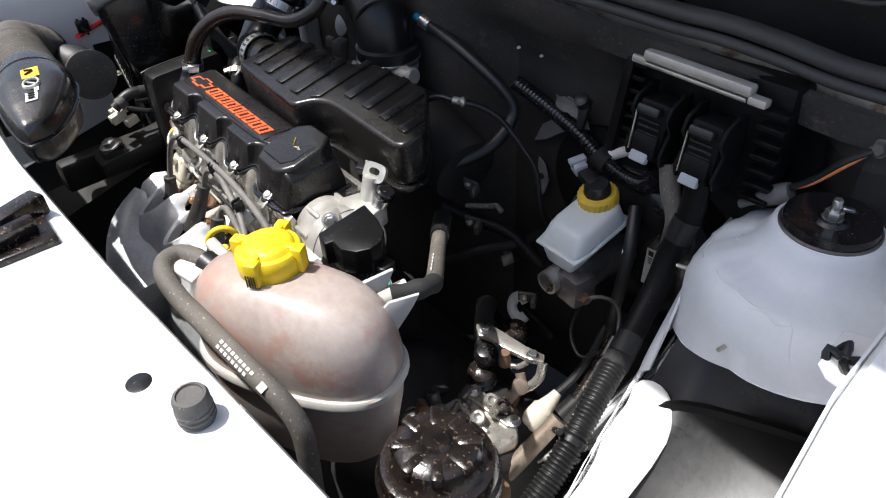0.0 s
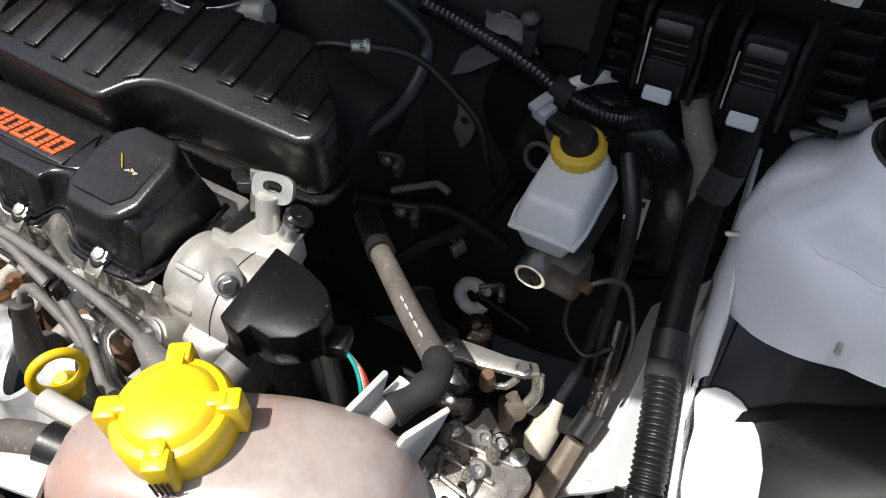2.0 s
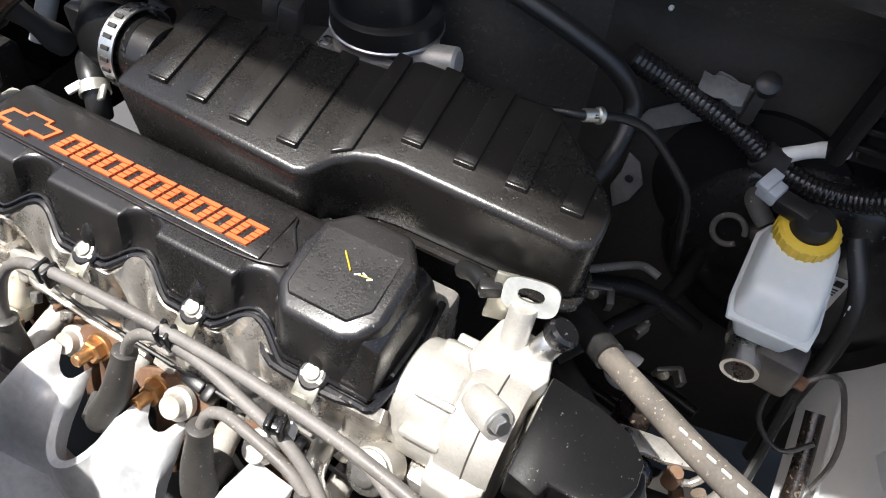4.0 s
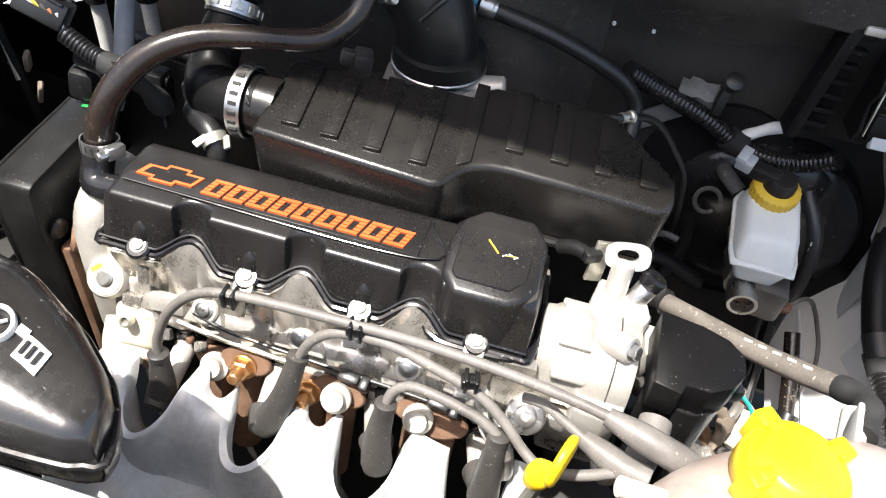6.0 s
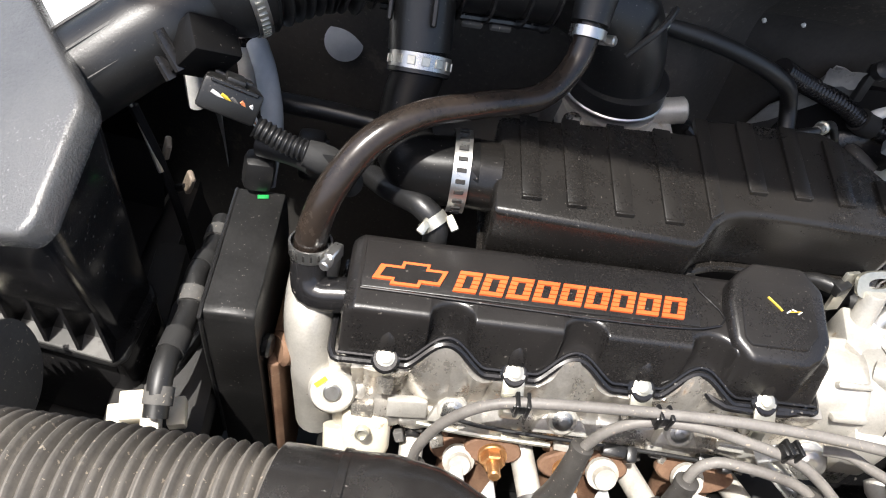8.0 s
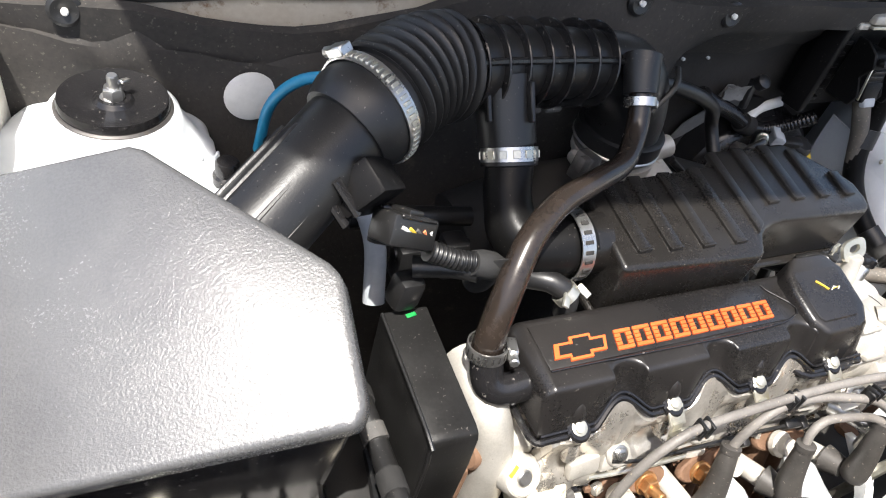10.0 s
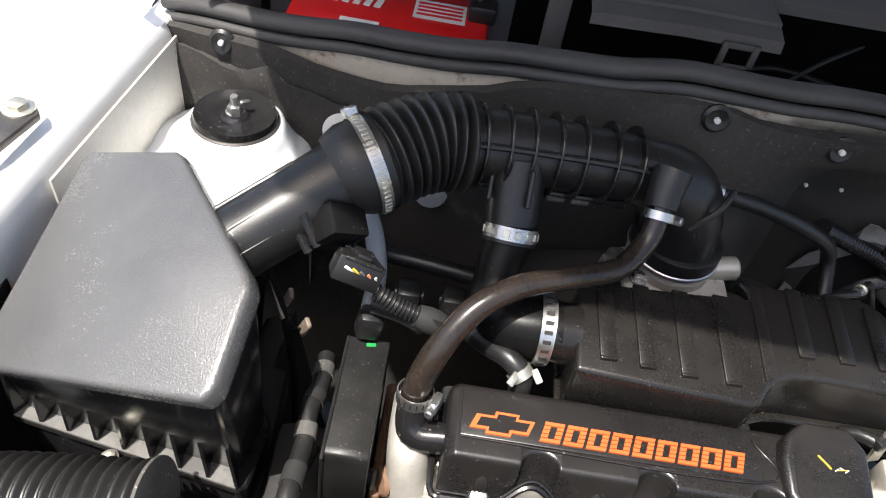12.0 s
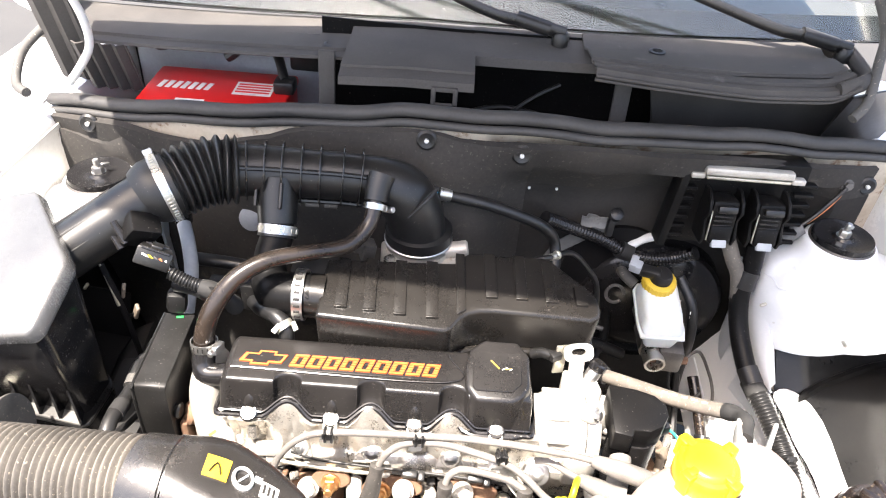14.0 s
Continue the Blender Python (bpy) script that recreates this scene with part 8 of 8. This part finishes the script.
part("left_section", cowl_sheet(-0.53, -0.085, [(0.392 + a, 0.980 + b) for a, b in RIDGES[4:]]), COWLP, cowl)
part("middle_section", cowl_sheet(-0.085, 0.088, ((0.352, 0.974), (0.355, 0.984), (0.375, 0.988), (0.376, 0.991), (0.43, 0.993), (0.432, 0.990), (0.47, 0.992), (0.515, 0.998))), COWLP, cowl)
part("recess_section", cowl_sheet(0.086, 0.262, ((0.428, 0.978), (0.431, 0.990), (0.440, 0.992), (0.442, 0.989), (0.47, 0.993), (0.515, 0.999))), COWLP, cowl)
def right_lift(x):      # the panel climbs toward the middle of the car and turns up at its end
    return 0.020 * max(0.0, (0.46 - x) / 0.22) ** 1.2 + 0.016 * max(0.0, (x - 0.545) / 0.04) ** 2
xr = [0.238 + 0.0145 * i for i in range(25)]
part("right_section", sheet([[cowl_pt(x, 0.356 + a, 0.994 + b + right_lift(x) * max(0.0, 1 - a / 0.12)) for x in xr] for a, b in RIDGES], 0.003), COWLP, cowl)
part("end_shoulder", tube([cowl_pt(0.560, 0.360, 0.996), cowl_pt(0.590, 0.366, 1.004), cowl_pt(0.612, 0.390, 1.000), cowl_pt(0.625, 0.43, 0.995), cowl_pt(0.62, 0.49, 1.005)], 0.012, 12, squash=0.6), COWLP, cowl)
part("hook", joined(rbox((0.034, 0.004, 0.006), (0.051, 0.350, 0.976), 0.001), rbox((0.006, 0.004, 0.026), (0.037, 0.349, 0.966), 0.001), rbox((0.006, 0.004, 0.026), (0.065, 0.349, 0.966), 0.001), rbox((0.034, 0.004, 0.006), (0.051, 0.349, 0.955), 0.001)), COWLP, cowl, "square plastic hook")
for x in (-0.108, 0.288):
    part("support_post", rbox((0.022, 0.008, 0.09), pose(x, 0.408, 0.945, -6, 0, 0), 0.002), COWLP, cowl)
for x, y, z in ((-0.11, 0.455, 0.983), (0.335, 0.452, 1.0025), (-0.36, 0.46, 0.966)):
    part("fixing_recess", lathe([(0.011, -0.004), (0.011, 0.003), (0.007, 0.0035), (0.006, -0.001), (0.0, -0.001)], cowl_pt(x, y, z), 20), BLACKP, cowl)
part("inner_bulkhead", sheet([[(0.315 + 0.030 * i + 0.010 * j * (i == 0), 0.40 + 0.014 * j + 0.004 * i, 1.0 - 0.03 * j) for i in range(11)] for j in range(8)], 0.003), COWLP, cowl)
# added black sheet in front of the tray's back wall, painted shade
part("plenum_back", sheet([[(-0.13 + 0.04 * i, 0.500 + 0.16 * (0.04 * i - 0.2315) ** 2, z) for i in range(20)] for z in (1.0, 0.92, 0.84, 0.78)], 0.003), MATTEB, cowl, "black sheet added to keep the drain channel dark")
for dy, dz in ((0.0, -0.006), (0.004, -0.013)):
    part("edge_bead", tube([cowl_pt(x, 0.354 + dy, 0.994 + dz + right_lift(x)) for x in xr], 0.0026, 8, 0.01), COWLP, cowl, "moulded bead along the front edge")
part("plenum_end", sheet([[(0.575 + 0.02 * i, 0.385 + 0.015 * j + 0.01 * i, 0.995 - 0.03 * j) for i in range(8)] for j in range(7)], 0.003), BLACKP, cowl)
part("end_post", sheet([[(-0.505 + 0.012 * i, 0.425 + 0.004 * math.cos(i * math.pi) + 0.008 * j, 1.050 - 0.026 * j) for i in range(6)] for j in range(7)], 0.003), COWLP, cowl, "dark end post of the cowl")
part("end_box", sheet([[(-0.458 + 0.0045 * i, 0.428 + 0.004 * math.cos(i * math.pi / 2) + 0.008 * j, 0.968 - 0.02 * j) for i in range(18)] for j in range(5)], 0.002), COWLP, cowl, "ribbed dark end of the drain channel")
part("end_rim", tube([(-0.428, 0.40, 1.045), (-0.417, 0.40, 1.010), (-0.418, 0.40, 0.975), (-0.436, 0.395, 0.945), (-0.452, 0.39, 0.925)], 0.0055, 10), PAPER, cowl, "pale rubber rim at the cowl end")
part("thin_cable", tube([(0.05, 0.42, 0.90), (0.13, 0.44, 0.915), (0.22, 0.42, 0.91)], 0.003, 8), RUBBER, cowl)
part("thin_cable", tube([(0.12, 0.41, 0.90), (0.17, 0.43, 0.935), (0.21, 0.45, 0.95)], 0.0025, 8), RUBBER, cowl)
part("cross_strut", joined(tube([(-0.27, 0.50, 0.93), (-0.22, 0.50, 0.962), (-0.13, 0.49, 0.972)], 0.008, 8), rbox((0.05, 0.02, 0.04), (-0.15, 0.49, 0.945), 0.006)), BLACKP, cowl)

def glass_pt(u, v):
    x = MID + u * (0.66 - 0.08 * v)
    return (x, 0.535 + 0.16 * (x - MID) ** 2 + 0.66 * v, 0.998 + 0.44 * v - 0.05 * max(0.0, -x))
ws = thing("windscreen", (MID, 0.53, 1.0), "raked laminated windscreen with black edge band", "windscreen")
part("pane", sheet([[glass_pt(-1 + 0.125 * i, 0.1 * j) for i in range(17)] for j in range(11)], 0.004), GLASS, ws)
part("edge_band", sheet([[tuple(Vector(glass_pt(-1 + 0.125 * i, 0.03 * j)) + Vector((0, 0.004, -0.006))) for i in range(17)] for j in range(3)], 0.001), GLOSSB, ws)
part("paper_sticker", sheet([[tuple(Vector(glass_pt(0.60 + 0.04 * i, 0.10 + 0.03 * j)) + Vector((0, -0.002, 0.004))) for i in range(4)] for j in range(2)], 0.0006), PAPER, ws, "small white paper strip")
for s in (-1, 1):
    part("pillar", tube([(MID + s * 0.655, 0.52, 0.985), (MID + s * 0.60, 0.95, 1.27), (MID + s * 0.57, 1.2, 1.45)], 0.03, 12, 0.05), WHITE, ws, "white painted windscreen pillar")
    solo("pillar_seal", tube([(MID + s * (0.48 if s > 0 else 0.605), 0.375 if s > 0 else 0.372, 0.968 if s > 0 else 0.915), (MID + s * (0.500 if s > 0 else 0.628), 0.392, 0.985 if s > 0 else 0.918), (MID + s * (0.512 if s > 0 else 0.630), 0.425, 1.025 if s > 0 else 0.945), (MID + s * (0.517 if s > 0 else 0.612), 0.45, 1.060 if s > 0 else 0.968), (MID + s * (0.510 if s > 0 else 0.590), 0.50, 1.10 if s > 0 else 0.985)], 0.0065, 12), OLDRUB, "grey rubber corner seal by the windscreen", "rubber seal", "corner seals")
part("dashboard", rbox((1.15, 0.5, 0.05), pose(MID, 0.95, 0.97, 4, 0, 0), 0.02), BLACKP, ws, "dark dashboard behind the glass")
part("cabin_back", rbox((1.3, 0.02, 0.9), (MID, 1.5, 1.1), 0.01), DARK, ws)
for b, elbow, tip, blade_to in (((0.205, 0.485, 1.004), (0.10, 0.505, 1.026), (-0.16, 0.60, 1.075), (0.26, 0.525, 1.055)), ((0.612, 0.512, 1.004), (0.50, 0.520, 1.030), (0.20, 0.585, 1.085), (0.46, 0.552, 1.066))):
    wp = thing("wiper", b, "black windscreen wiper arm and blade", "wiper", "wipers")
    b, elbow, tip, far = Vector(b), Vector(elbow), Vector(tip), Vector(blade_to)
    part("pivot", lathe([(0.012, -0.012), (0.012, 0.004), (0.009, 0.008), (0.0, 0.009)], b, 20), BLACKP, wp)
    part("arm", tube([b + Vector((0.006, 0, 0.006)), b.lerp(elbow, 0.5) + Vector((0, 0, 0.004)), elbow, elbow.lerp(tip, 0.5) + Vector((0, 0, 0.010)), tip + Vector((0, 0, 0.012))], lambda t: 0.0095 - 0.005 * t, 10, 0.01, squash=0.7), BLACKP, wp)
    part("arm_sleeve", tube([b.lerp(elbow, 0.15) + Vector((0, 0, 0.006)), b.lerp(elbow, 0.6) + Vector((0, 0, 0.005))], 0.0105, 12), RUBBER, wp)
    part("blade", tube([tip + (tip - far) * 0.5, tip, far], 0.006, 8, 0.02, squash=0.6), BLACKP, wp)
    part("blade_frame", tube([tip + (tip - far) * 0.3 + Vector((0, 0, 0.004)), tip + Vector((0, 0, 0.014)), tip.lerp(far, 0.7) + Vector((0, 0, 0.004))], 0.004, 8, 0.02), BLACKP, wp)

# bonnet hinge on the wing rail
hg = part("bonnet_hinge", prism([(-0.563, 0.237), (-0.548, 0.245), (-0.536, 0.230), (-0.546, 0.178), (-0.564, 0.133), (-0.588, 0.108), (-0.597, 0.122), (-0.573, 0.165)], 0.876, 0.884, 0.0018, m=Matrix.Translation((0.012, -0.027, 0.004))), HINGE, car, "grey steel bonnet hinge arm bolted to the wing rail")
part("hinge_link", prism([(-0.605, 0.165), (-0.588, 0.172), (-0.575, 0.10), (-0.585, -0.05), (-0.600, -0.055), (-0.604, 0.08)], 0.883, 0.892, 0.0018, m=Matrix.Translation((0.014, -0.020, 0.004))), HINGE, hg)
part("hinge_bolt", hex_bolt((-0.540, 0.202, 0.888), (0, 0, 1), 0.008, 0.008, 1.6), ZINC, hg)
part("hinge_pivot", lathe([(0.013, 0), (0.013, 0.012), (0.010, 0.015), (0.0, 0.0155)], (-0.578, 0.128, 0.884), 22), HINGE, hg)
part("hinge_bracket", joined(rbox((0.034, 0.085, 0.006), pose(-0.556, 0.080, 0.872, 6, 0, -12), 0.002), rbox((0.006, 0.085, 0.030), pose(-0.541, 0.080, 0.860, 6, 0, -12), 0.002)), HINGE, hg, "folded dull steel bracket")
part("wing_boss", lathe([(0.016, 0), (0.016, 0.010), (0.013, 0.013), (0.006, 0.013)], (-0.549, 0.313, 0.868), 24), WHITE, car, "painted boss on the wing rail")
